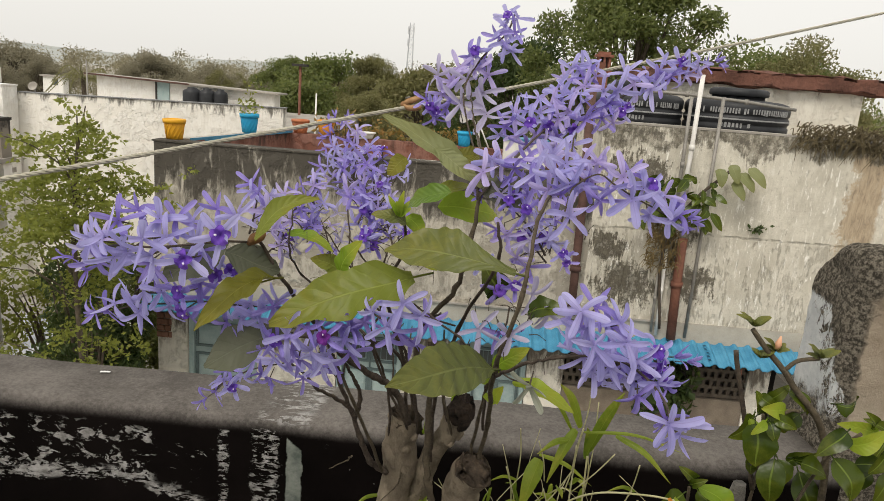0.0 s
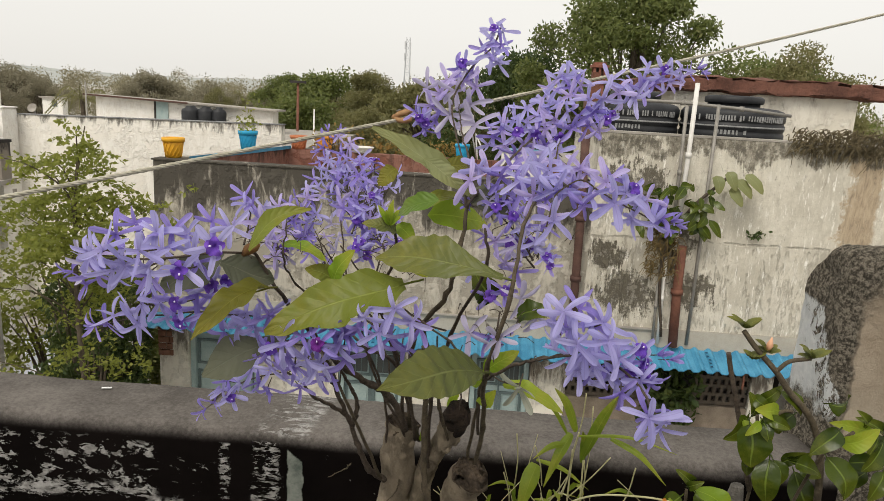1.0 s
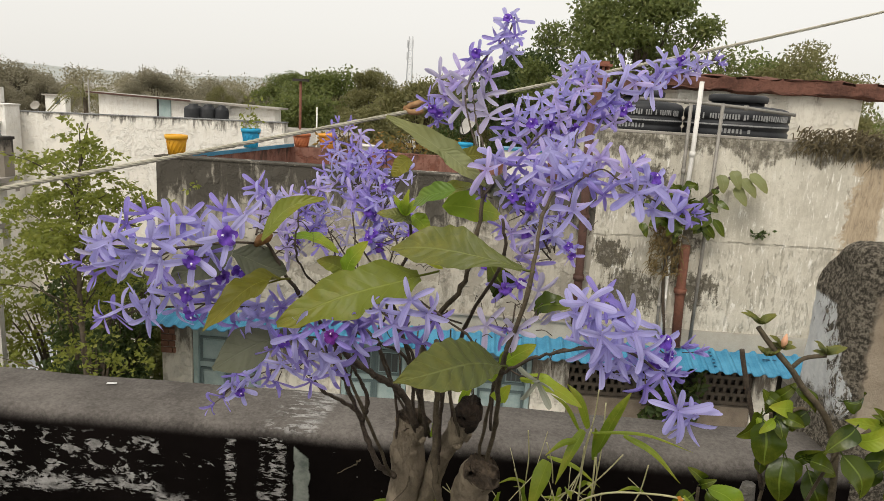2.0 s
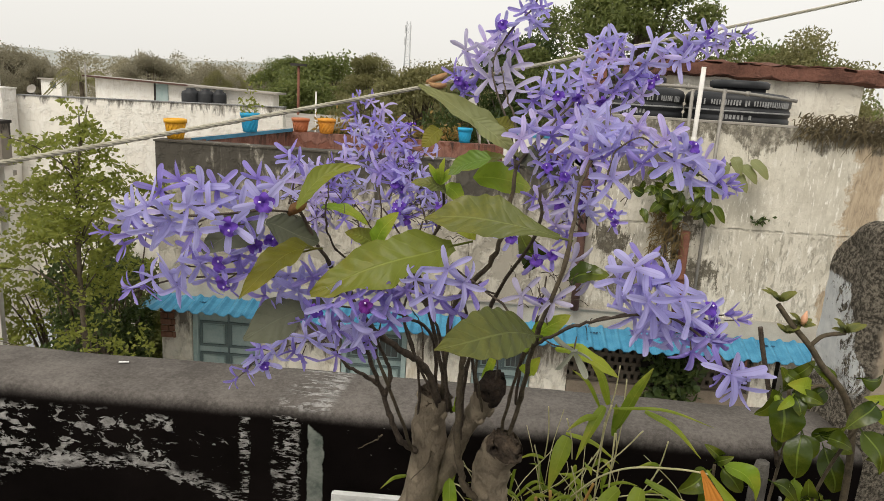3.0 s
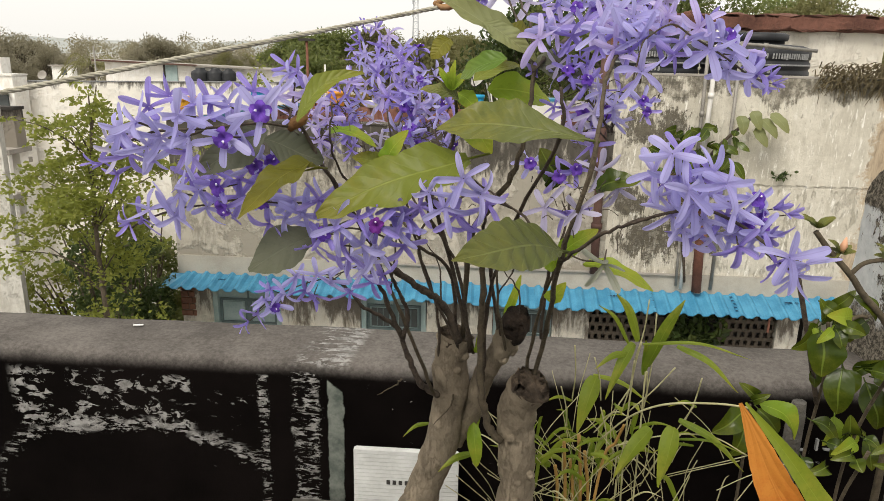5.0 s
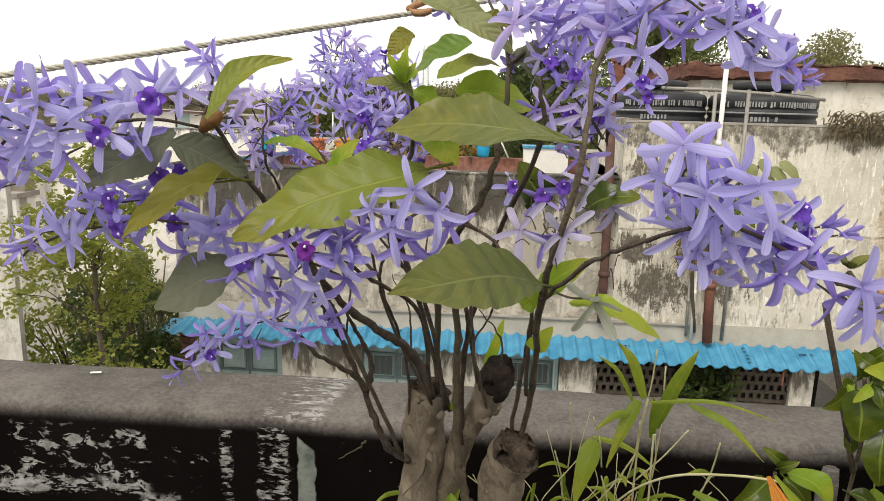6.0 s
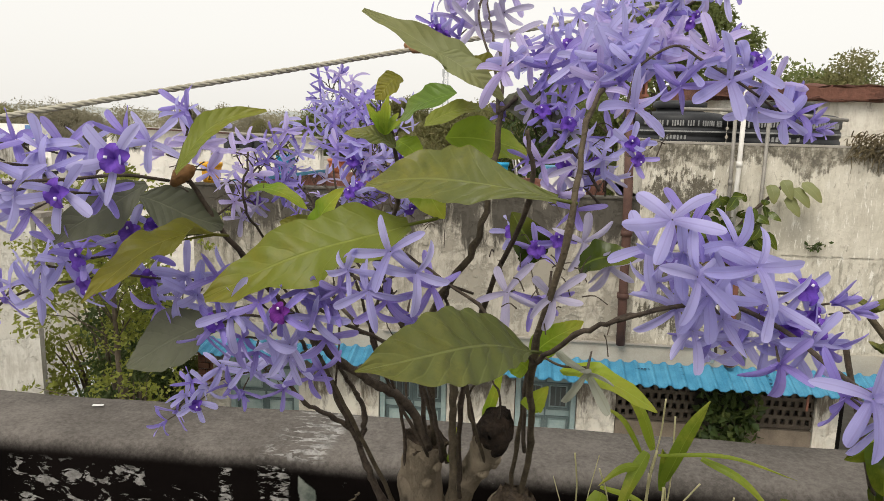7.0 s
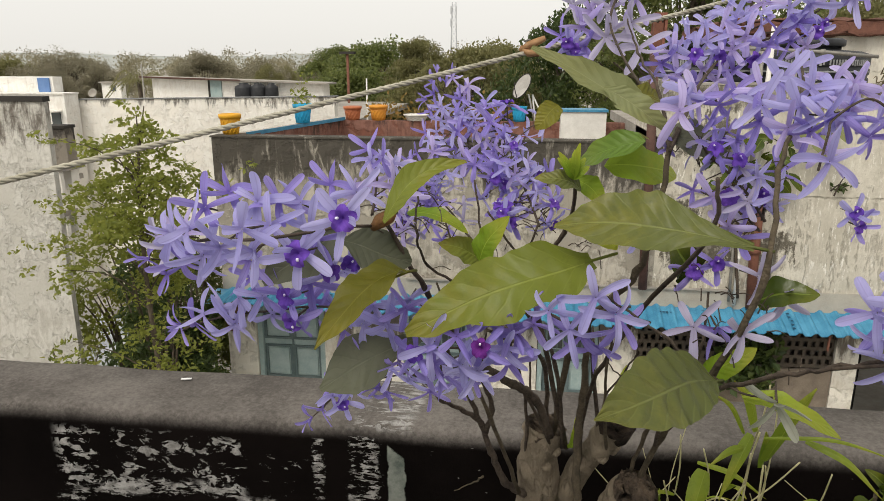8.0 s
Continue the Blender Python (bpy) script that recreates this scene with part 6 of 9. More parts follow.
branch([(0.005, 0.853, 1.434), (-0.055, 0.853, 1.514), (-0.095, 0.863, 1.563)], 0.003, 0.0015, 20)
for i, (a, b) in enumerate((((-0.045, 0.924, 1.212), (-0.081, 0.945, 1.176)), ((0.025, 0.929, 1.191), (-0, 0.914, 1.152)), ((0.105, 0.894, 1.312), (0.08, 0.863, 1.393)), ((0.005, 0.924, 1.312), (-0.015, 0.914, 1.412)))):
    a, b = Vector(a), Vector(b)
    branch([a, a.lerp(b, 0.5) + Vector((0.01, 0, 0.006)), b], 0.0028, 0.0012, 40 + i, M_STEM if i < 2 else None)

rs_ = random.Random(31)
for i in range(4):
    x, y, z = rs_.choice(((0.034, 0.94, 1.25), (0.1, 0.93, 1.25), (0.125, 0.92, 1.2), (0.05, 0.93, 1.2), (0.0, 0.94, 1.18), (0.12, 0.92, 1.2)))
    a = Vector((x + rs_.uniform(-0.012, 0.012), y - 0.01, z + rs_.uniform(-0.03, 0.01)))
    b = a + Vector((rs_.uniform(-0.09, 0.05), rs_.uniform(-0.17, -0.03), rs_.uniform(0.16, 0.32)))
    c = a.lerp(b, 0.45) + Vector((rs_.gauss(0, 0.012), rs_.gauss(0, 0.01), rs_.gauss(0, 0.01)))
    d = a.lerp(b, 0.75) + Vector((rs_.gauss(0, 0.01), rs_.gauss(0, 0.01), 0))
    branch([a, c, d, b], rs_.uniform(0.0035, 0.0055), 0.002, 60 + i, rs_.choice((M_STEM, M_TWIG)))
    if i % 2:
        e = d + Vector((rs_.uniform(-0.05, 0.05), rs_.uniform(-0.03, 0.02), rs_.uniform(0.03, 0.08)))
        branch([c.lerp(d, 0.4), c.lerp(e, 0.6), e], 0.0022, 0.0014, 90 + i)

# -- blossoms --


def blossom(seed, corolla, openness=1.0, sepal=None, throat=None):
    """Five strap-shaped lilac sepals in a star, with or without the small violet corolla."""
    r = random.Random(seed)
    g = Geo()
    n0 = 0.0
    for k in range(5):
        a = n0 + k * 2 * math.pi / 5 + r.gauss(0, 0.13)
        L, w = 0.0262 * r.uniform(0.85, 1.12), 0.0066 * r.uniform(0.82, 1.14)
        rise, bend, twist = (1.0 - openness) * 1.3 + r.gauss(0.18, 0.34), r.uniform(-0.6, 1.4), r.gauss(0, 0.6)
        cup, sway = r.choice((-0.25, 0.25, 0.35)), r.gauss(0, 0.13)

        def pt(q, v, a=a, L=L, w=w, rise=rise, bend=bend, twist=twist, cup=cup, sway=sway):
            u = 1 - (1 - q) ** 1.7
            s = (v - 0.5) * 2
            prof = 0.5 + 0.5 * math.sin(min(1.0, u * 1.45) * math.pi / 2)
            if u > 0.74:
                prof *= math.sqrt(max(0.0, 1 - ((u - 0.74) / 0.26) ** 2)) * 0.95 + 0.05
            h = s * w / 2 * prof
            rr = 0.0004 + L * u
            ang = rise - bend * u * 0.55
            z = rr * math.sin(ang) + s * s * w * cup * prof
            d = rr * math.cos(ang)
            hz = h * math.sin(twist * u)
            h = h * math.cos(twist * u) + sway * L * u * u
            return (d * math.cos(a) - h * math.sin(a), d * math.sin(a) + h * math.cos(a), z + hz)

        g.sheet(pt, 9, 4, 0)
    if corolla:
        for k in range(5):
            a = n0 + 0.63 + k * 2 * math.pi / 5 + r.gauss(0, 0.1)

            def pc(u, v, a=a, k=k):
                s = (v - 0.5) * 2
                h = s * 0.0044 * math.sin(math.pi * (0.12 + 0.82 * u)) ** 0.6
                q, z = 0.0092 * u, 0.0024 + 0.006 * math.sin(u * 2.3) - 0.003 * u
                return (q * math.cos(a) - h * math.sin(a), q * math.sin(a) + h * math.cos(a), z + s * s * 0.0014)

            g.sheet(pc, 6, 4, 1)
        a = n0 + 0.63
        g.tube([(0.003 * math.cos(a), 0.003 * math.sin(a), 0.0074), (0.0045 * math.cos(a), 0.0045 * math.sin(a), 0.0084)], [0.0011, 0.0008], 6, 3)
    g.tube([(0, 0, -0.0012), (0, 0, -0.006), (0.001, 0.001, -0.02)], [0.0009, 0.001, 0.0006], 5, 2)
    me = g.mesh("blossom")
    for q in (sepal or M_SEPAL, throat or M_COROLLA, M_TWIG, M_EYE):
        me.materials.append(q)
    return me


OPEN = [blossom(s, False) for s in range(12)] + [blossom(s, False, 0.75) for s in (21, 22, 23)]
MAUVE = [blossom(90 + s, False, 1.0 - 0.06 * s, M_SEPAL_MAUVE) for s in range(6)]
DEEP = [blossom(30 + s, True, 0.95, M_SEPAL_DEEP if s % 2 else M_SEPAL) for s in range(4)]
# shaded copies of the lilac blossom: shade put into the sepal colour
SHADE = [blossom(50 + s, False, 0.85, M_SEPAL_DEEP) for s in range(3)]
PALE = [blossom(60 + s, False, 1.0, M_SEPAL_PALE) for s in range(3)]
OLD = blossom(86, False, 0.7, M_SEPAL_OLD)
HEART = [blossom(81, True, 0.95, M_SEPAL_DEEP, M_COROLLA_RED)]
BUDS = [blossom(70 + s, False, 0.25, M_SEPAL_DEEP) for s in range(2)]


def flower(parent, at, face, scale, me, spin):
    z = Vector(face).normalized()
    m = basis(z, (1, 0.2, 0.3)) @ pose(0, 0, 0, 0, 0, spin)
    m = m @ Matrix.Diagonal((scale, scale, scale, 1))
    m.translation = Vector(at) - BASE
    return part("flower", me, None, parent, "", m)


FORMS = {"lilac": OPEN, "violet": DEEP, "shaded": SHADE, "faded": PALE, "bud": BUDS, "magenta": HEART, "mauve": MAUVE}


def star(parent, at, face, angle, scale, form):
    """One blossom of a spray; angle: where one of its sepals points, counter-clockwise from the right."""
    pool = FORMS[form]
    me = random.Random(repr(at) + form).choice(pool)
    r = random.Random(repr(at))
    z = (Vector(face) + Vector((r.gauss(0, 0.25), 0, r.gauss(0, 0.25)))).normalized()
    m = basis(z, (1, 0, 0)) @ pose(0, 0, 0, 0, 0, angle) @ Matrix.Diagonal((scale, scale, scale, 1))
    m.translation = Vector(at) - BASE
    return part("flower", me, None, parent, "", m)


def raceme(pts, n, size, seed, deep=0.15, pale=0.0, shade=0.2, spread=0.02, buds=0.12, toward=1.0):
    """A flowering spray: a thin axis with blossoms all round it, smaller towards the tip."""
    r = random.Random(seed)
    ln = spline(pts, 10)
    k = len(ln)
    g = Geo().tube(ln, [0.0012 - 0.0007 * i / (k - 1) for i in range(k)], 6)
    ax = []
    spots = []
    size = size * 0.92
    for i in range(n):
        s = (i + r.uniform(-0.3, 0.3) + 0.5) / n
        s = min(0.999, max(0.0, s))
        f = s * (k - 1)
        j = int(f)
        p = ln[j].lerp(ln[min(k - 1, j + 1)], f - j)
        d = (ln[min(k - 1, j + 1)] - ln[max(0, j - 1)]).normalized()
        a = i * 2.4 + r.uniform(-0.6, 0.6)
        x = d.orthogonal().normalized()
        out = (x * math.cos(a) + d.cross(x) * math.sin(a))
        c = p + out * spread * r.uniform(0.5, 1.25) * (1 - 0.35 * s) + d * 0.006
        face = out * 0.75 + Vector((0.1, -toward, 0.25)) + d * 0.25 + Vector((r.gauss(0, 0.35), r.gauss(0, 0.3), r.gauss(0, 0.35)))
        q = r.random()
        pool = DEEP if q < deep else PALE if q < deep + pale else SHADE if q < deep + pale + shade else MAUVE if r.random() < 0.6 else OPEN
        if s > 1 - buds and r.random() < 0.7:
            pool = BUDS
        spots.append((c, face, size * r.uniform(0.85, 1.12) * (1 - 0.28 * s), r.choice(pool), r.uniform(0, 72)))
        g.tube([p, p.lerp(c, 0.6) + d * 0.002, c - face.normalized() * 0.012], [0.0006, 0.0005, 0.0005], 4, cap=False)
    t = spart("raceme", g, M_TWIG, "arching flower spray")
    for q in spots:
        flower(t, q[0], q[1], q[2], q[3], q[4])
    return t


raceme([(-0.013, 0.9, 1.61), (-0.041, 0.95, 1.616), (-0.069, 1.0, 1.627), (-0.097, 1.04, 1.641), (-0.116, 1.07, 1.653)], 32, 0.88, 5, 0.04, 0, 0.4, 0.026, 0.25)
raceme([(-0.048, 0.95, 1.585), (-0.072, 0.97, 1.597), (-0.094, 1.0, 1.606), (-0.11, 1.03, 1.627)], 22, 0.88, 6, 0.06, 0, 0.4, 0.028)
raceme([(-0.115, 0.68, 1.576), (-0.114, 0.69, 1.591), (-0.114, 0.7, 1.607), (-0.112, 0.7, 1.615)], 8, 0.85, 7, 0.0, 0, 0.15, 0.02)
raceme([(-0.122, 0.8, 1.547), (-0.115, 0.82, 1.568), (-0.105, 0.84, 1.581), (-0.096, 0.86, 1.592)], 24, 0.78, 8, 0.04, 0, 0.4, 0.026)
raceme([(-0.081, 0.9, 1.501), (-0.091, 0.92, 1.521), (-0.099, 0.93, 1.536), (-0.111, 0.94, 1.552)], 14, 0.75, 10, 0.06, 0.2, 0.4, 0.028)
raceme([(0.007, 0.82, 1.539), (-0.003, 0.84, 1.56), (-0.014, 0.86, 1.579), (-0.029, 0.88, 1.598)], 32, 0.84, 9, 0.14, 0, 0.4, 0.03)
raceme([(-0.045, 0.88, 1.554), (-0.041, 0.9, 1.571), (-0.034, 0.92, 1.586)], 9, 0.85, 19, 0.0, 0.1, 0.4, 0.026)
raceme([(-0.122, 0.76, 1.537), (-0.114, 0.77, 1.545), (-0.103, 0.78, 1.549)], 5, 0.7, 20, 0.0, 0.2, 0.4, 0.018)
raceme([(0.170, 0.730, 1.568), (0.158, 0.735, 1.586), (0.143, 0.740, 1.602), (0.129, 0.745, 1.614), (0.121, 0.750, 1.628)], 25, 0.86, 17, 0.08, 0.2, 0.3, 0.026)
raceme([(0.174, 0.750, 1.556), (0.162, 0.755, 1.568), (0.152, 0.760, 1.580)], 6, 0.88, 21, 0.05, 0.25, 0.3, 0.022)
crown = spart("raceme", Geo().tube(spline([(0.097, 0.727, 1.620), (0.092, 0.800, 1.652), (0.077, 0.880, 1.689), (0.070, 0.930, 1.725), (0.089, 0.960, 1.765), (0.116, 0.980, 1.796), (0.126, 1.000, 1.823)], 6), 0.0012, 6), M_TWIG, "upright spray of fading stars above the rope")
star(crown, (0.100, 0.935, 1.695), (.0, -1, .1), 45, 1.24, "faded")
star(crown, (0.067, 0.930, 1.706), (-.1, -1, .1), 155, 1.12, "faded")
star(crown, (0.093, 0.950, 1.721), (.2, -1, .1), 30, 1.03, "faded")
star(crown, (0.043, 0.940, 1.716), (-.4, -1, .0), 180, 1.02, "mauve")
star(crown, (0.053, 0.950, 1.732), (-.3, -1, .3), 120, 1.03, "mauve")
star(crown, (0.072, 0.950, 1.736), (-.1, -1, .3), 80, 1.03, "faded")
star(crown, (0.060, 0.960, 1.750), (-.3, -1, .5), 100, 0.99, "mauve")
star(crown, (0.080, 0.960, 1.749), (.1, -1, .5), 60, 0.99, "mauve")
star(crown, (0.035, 0.950, 1.739), (-.6, -1, .3), 140, 0.92, "faded")
star(crown, (0.098, 0.960, 1.743), (.5, -1, .2), 10, 0.99, "mauve")
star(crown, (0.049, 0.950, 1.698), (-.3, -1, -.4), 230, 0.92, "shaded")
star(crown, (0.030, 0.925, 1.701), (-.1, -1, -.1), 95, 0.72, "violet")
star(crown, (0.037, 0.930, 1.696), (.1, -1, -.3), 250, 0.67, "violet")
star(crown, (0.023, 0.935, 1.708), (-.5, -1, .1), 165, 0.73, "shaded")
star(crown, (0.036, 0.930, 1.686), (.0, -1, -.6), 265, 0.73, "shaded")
star(crown, (0.081, 0.955, 1.771), (.0, -1, .2), 70, 0.81, "violet")
star(crown, (0.075, 0.965, 1.765), (-.3, -1, -.2), 190, 0.82, "shaded")
star(crown, (0.090, 0.970, 1.761), (.2, -1, -.3), 290, 0.82, "shaded")
star(crown, (0.117, 0.975, 1.785), (.3, -1, .2), 40, 0.89, "lilac")
star(crown, (0.106, 0.980, 1.792), (-.1, -1, .4), 110, 0.83, "shaded")
star(crown, (0.125, 0.980, 1.776), (.4, -1, -.4), 290, 0.83, "lilac")
star(crown, (0.114, 0.985, 1.803), (.1, -1, .5), 80, 0.84, "lilac")
star(crown, (0.127, 0.985, 1.799), (.5, -1, .3), 20, 0.84, "shaded")
star(crown, (0.129, 0.990, 1.817), (.2, -1, .4), 60, 0.79, "lilac")
star(crown, (0.117, 0.995, 1.819), (-.2, -1, .5), 110, 0.73, "violet")
cluster = spart("raceme", Geo().tube(spline([(0.097, 0.727, 1.620), (0.116, 0.780, 1.637), (0.140, 0.860, 1.655), (0.169, 0.930, 1.677), (0.199, 0.960, 1.699), (0.214, 0.980, 1.729), (0.219, 1.000, 1.758)], 6), 0.0014, 6), M_TWIG, "crowded cluster of lilac and violet stars")
star(cluster, (0.156, 0.945, 1.688), (.0, -1, .1), 90, 0.92, "violet")
star(cluster, (0.136, 0.950, 1.692), (-.3, -1, .2), 150, 0.86, "mauve")
star(cluster, (0.125, 0.950, 1.681), (-.5, -1, .0), 190, 0.86, "shaded")
star(cluster, (0.119, 0.950, 1.670), (-.4, -1, -.2), 210, 0.80, "lilac")
star(cluster, (0.134, 0.955, 1.702), (-.4, -1, .4), 130, 0.81, "lilac")
star(cluster, (0.140, 0.945, 1.671), (-.2, -1, -.2), 250, 0.86, "mauve")
star(cluster, (0.151, 0.955, 1.707), (-.2, -1, .5), 110, 0.87, "lilac")
star(cluster, (0.163, 0.940, 1.676), (.0, -1, -.3), 270, 0.86, "mauve")
star(cluster, (0.168, 0.950, 1.701), (.0, -1, .3), 75, 0.92, "lilac")
star(cluster, (0.165, 0.960, 1.720), (-.2, -1, .5), 100, 0.87, "lilac")
star(cluster, (0.179, 0.950, 1.712), (.1, -1, .3), 60, 0.92, "mauve")
star(cluster, (0.176, 0.940, 1.688), (.0, -1, -.1), 200, 0.91, "violet")
star(cluster, (0.190, 0.940, 1.695), (.1, -1, .0), 30, 0.92, "mauve")
star(cluster, (0.193, 0.955, 1.720), (.1, -1, .4), 80, 0.93, "lilac")
star(cluster, (0.186, 0.965, 1.732), (-.1, -1, .5), 120, 0.82, "lilac")
star(cluster, (0.203, 0.945, 1.707), (.1, -1, .1), 140, 0.98, "mauve")
star(cluster, (0.204, 0.960, 1.729), (.1, -1, .3), 60, 0.88, "lilac")
star(cluster, (0.208, 0.940, 1.686), (.1, -1, -.3), 280, 0.92, "violet")
star(cluster, (0.217, 0.950, 1.718), (.2, -1, .2), 20, 0.93, "lilac")
star(cluster, (0.223, 0.940, 1.698), (.2, -1, -.1), 330, 0.92, "shaded")
star(cluster, (0.221, 0.965, 1.739), (.2, -1, .4), 70, 0.89, "mauve")
star(cluster, (0.232, 0.950, 1.712), (.3, -1, .1), 10, 0.87, "shaded")
star(cluster, (0.191, 0.935, 1.675), (.0, -1, -.3), 260, 0.85, "shaded")
star(cluster, (0.153, 0.930, 1.662), (-.1, -1, -.4), 240, 0.85, "shaded")
star(cluster, (0.173, 0.925, 1.665), (.1, -1, -.4), 290, 0.84, "mauve")
star(cluster, (0.205, 0.985, 1.760), (-.3, -1, .3), 150, 0.84, "lilac")
star(cluster, (0.218, 0.990, 1.765), (.0, -1, .5), 90, 0.85, "lilac")
star(cluster, (0.231, 0.985, 1.764), (.3, -1, .3), 40, 0.85, "lilac")
star(cluster, (0.197, 0.980, 1.747), (-.5, -1, .1), 180, 0.78, "mauve")
star(cluster, (0.222, 0.980, 1.750), (.1, -1, .1), 200, 0.78, "shaded")
star(cluster, (0.236, 0.980, 1.753), (.4, -1, -.1), 350, 0.72, "mauve")
arm = spart("raceme", Geo().tube(spline([(0.197, 0.945, 1.696), (0.232, 0.950, 1.708), (0.266, 0.955, 1.728), (0.297, 0.965, 1.749), (0.334, 0.980, 1.770), (0.368, 0.990, 1.779), (0.396, 1.000, 1.784)], 6), 0.0011, 6), M_TWIG, "slender arm of stars along the rope")
star(arm, (0.259, 0.945, 1.737), (.0, -1, .1), 0, 1.11, "lilac")
star(arm, (0.269, 0.960, 1.759), (-.1, -1, .4), 110, 0.95, "lilac")
star(arm, (0.303, 0.955, 1.742), (.2, -1, -.1), 350, 1.01, "lilac")
star(arm, (0.295, 0.960, 1.755), (.0, -1, .3), 130, 0.96, "lilac")
star(arm, (0.281, 0.955, 1.746), (.0, -1, .2), 60, 0.95, "mauve")
star(arm, (0.267, 0.945, 1.711), (.2, -1, -.1), 20, 0.76, "violet")
star(arm, (0.273, 0.950, 1.718), (.3, -1, .1), 60, 0.71, "violet")
star(arm, (0.252, 0.950, 1.720), (.0, -1, .0), 160, 0.94, "shaded")
star(arm, (0.244, 0.945, 1.702), (.1, -1, -.3), 250, 0.87, "shaded")
star(arm, (0.245, 0.960, 1.734), (-.2, -1, .4), 110, 0.89, "lilac")
star(arm, (0.258, 0.940, 1.698), (.2, -1, -.5), 290, 0.81, "mauve")
star(arm, (0.313, 0.965, 1.765), (.1, -1, .3), 80, 0.91, "lilac")
star(arm, (0.321, 0.975, 1.777), (.1, -1, .5), 100, 0.80, "lilac")
star(arm, (0.311, 0.965, 1.752), (.3, -1, .0), 20, 0.85, "shaded")
star(arm, (0.327, 0.970, 1.760), (.3, -1, -.2), 320, 0.79, "shaded")
star(arm, (0.340, 0.980, 1.778), (.3, -1, .4), 60, 0.81, "violet")
star(arm, (0.338, 0.980, 1.768), (.3, -1, .1), 0, 0.80, "lilac")
star(arm, (0.349, 0.980, 1.762), (.4, -1, -.3), 310, 0.81, "mauve")
star(arm, (0.354, 0.985, 1.776), (.4, -1, .2), 30, 0.75, "lilac")
star(arm, (0.366, 0.990, 1.781), (.5, -1, .4), 60, 0.63, "lilac")
star(arm, (0.366, 0.990, 1.770), (.6, -1, -.2), 330, 0.63, "mauve")
star(arm, (0.377, 0.995, 1.777), (.7, -1, .1), 0, 0.57, "shaded")
star(arm, (0.389, 1.000, 1.783), (.8, -1, .3), 40, 0.64, "bud")
star(arm, (0.395, 1.000, 1.779), (.9, -1, .0), 0, 0.58, "bud")
forward = spart("raceme", Geo().tube(spline([(0.172, 0.655, 1.617), (0.177, 0.660, 1.639), (0.181, 0.665, 1.648), (0.201, 0.670, 1.660), (0.217, 0.670, 1.652), (0.236, 0.672, 1.642), (0.260, 0.690, 1.631), (0.286, 0.715, 1.619), (0.307, 0.735, 1.617)], 6), 0.0008, 6), M_TWIG, "forward arm of large pale stars")
star(forward, (0.100, 0.720, 1.648), (.0, -1, .1), 10, 0.99, "mauve")
star(forward, (0.108, 0.735, 1.659), (.3, -1, .4), 70, 0.88, "lilac")
star(forward, (0.118, 0.750, 1.655), (.3, -1, .2), 50, 0.85, "mauve")
star(forward, (0.131, 0.740, 1.652), (.5, -1, -.3), 300, 0.89, "shaded")
star(forward, (0.149, 0.700, 1.654), (.0, -1, .1), 140, 0.88, "lilac")
star(forward, (0.174, 0.690, 1.665), (.0, -1, .2), 75, 0.96, "lilac")
star(forward, (0.165, 0.720, 1.669), (-.2, -1, .3), 120, 0.91, "lilac")
star(forward, (0.191, 0.700, 1.667), (.1, -1, .4), 90, 0.85, "mauve")
star(forward, (0.166, 0.680, 1.654), (.0, -1, .0), 190, 0.86, "lilac")
star(forward, (0.186, 0.685, 1.660), (.1, -1, .1), 40, 0.87, "lilac")
star(forward, (0.204, 0.700, 1.668), (.3, -1, .4), 60, 0.77, "mauve")
star(forward, (0.211, 0.705, 1.663), (.5, -1, .3), 50, 0.73, "mauve")
star(forward, (0.197, 0.680, 1.652), (.1, -1, .1), 160, 0.78, "mauve")
star(forward, (0.177, 0.670, 1.649), (.0, -1, -.1), 210, 0.81, "lilac")
star(forward, (0.160, 0.680, 1.641), (-.2, -1, -.2), 240, 0.78, "mauve")
star(forward, (0.172, 0.675, 1.639), (.0, -1, -.4), 270, 0.73, "shaded")
star(forward, (0.150, 0.705, 1.643), (-.2, -1, -.2), 200, 0.76, "shaded")
star(forward, (0.142, 0.740, 1.661), (-.3, -1, .3), 130, 0.80, "shaded")
star(forward, (0.157, 0.730, 1.663), (.0, -1, .3), 100, 0.79, "mauve")
star(forward, (0.186, 0.750, 1.678), (.0, -1, .6), 80, 0.86, "lilac")
star(forward, (0.192, 0.680, 1.648), (.3, -1, -.4), 300, 0.74, "shaded")
star(forward, (0.178, 0.655, 1.623), (.0, -1, .1), 25, 0.95, "lilac")
star(forward, (0.179, 0.665, 1.628), (.2, -1, .5), 70, 0.68, "mauve")
star(forward, (0.210, 0.672, 1.647), (.1, -1, .1), 160, 0.78, "lilac")
star(forward, (0.206, 0.670, 1.637), (.1, -1, -.4), 280, 0.82, "shaded")
star(forward, (0.233, 0.668, 1.641), (.0, -1, .1), 0, 1.15, "lilac")
star(forward, (0.226, 0.680, 1.658), (-.1, -1, .5), 100, 0.92, "mauve")
star(forward, (0.246, 0.685, 1.649), (.3, -1, .3), 30, 0.89, "lilac")
star(forward, (0.234, 0.690, 1.660), (.1, -1, .6), 80, 0.72, "shaded")
star(forward, (0.252, 0.690, 1.651), (.3, -1, .4), 50, 0.81, "violet")
star(forward, (0.259, 0.690, 1.639), (.3, -1, .1), 20, 0.82, "lilac")
star(forward, (0.255, 0.685, 1.626), (.1, -1, -.4), 270, 0.85, "lilac")
star(forward, (0.271, 0.705, 1.641), (.3, -1, .4), 70, 0.70, "mauve")
star(forward, (0.277, 0.700, 1.620), (.2, -1, -.1), 250, 0.84, "lilac")
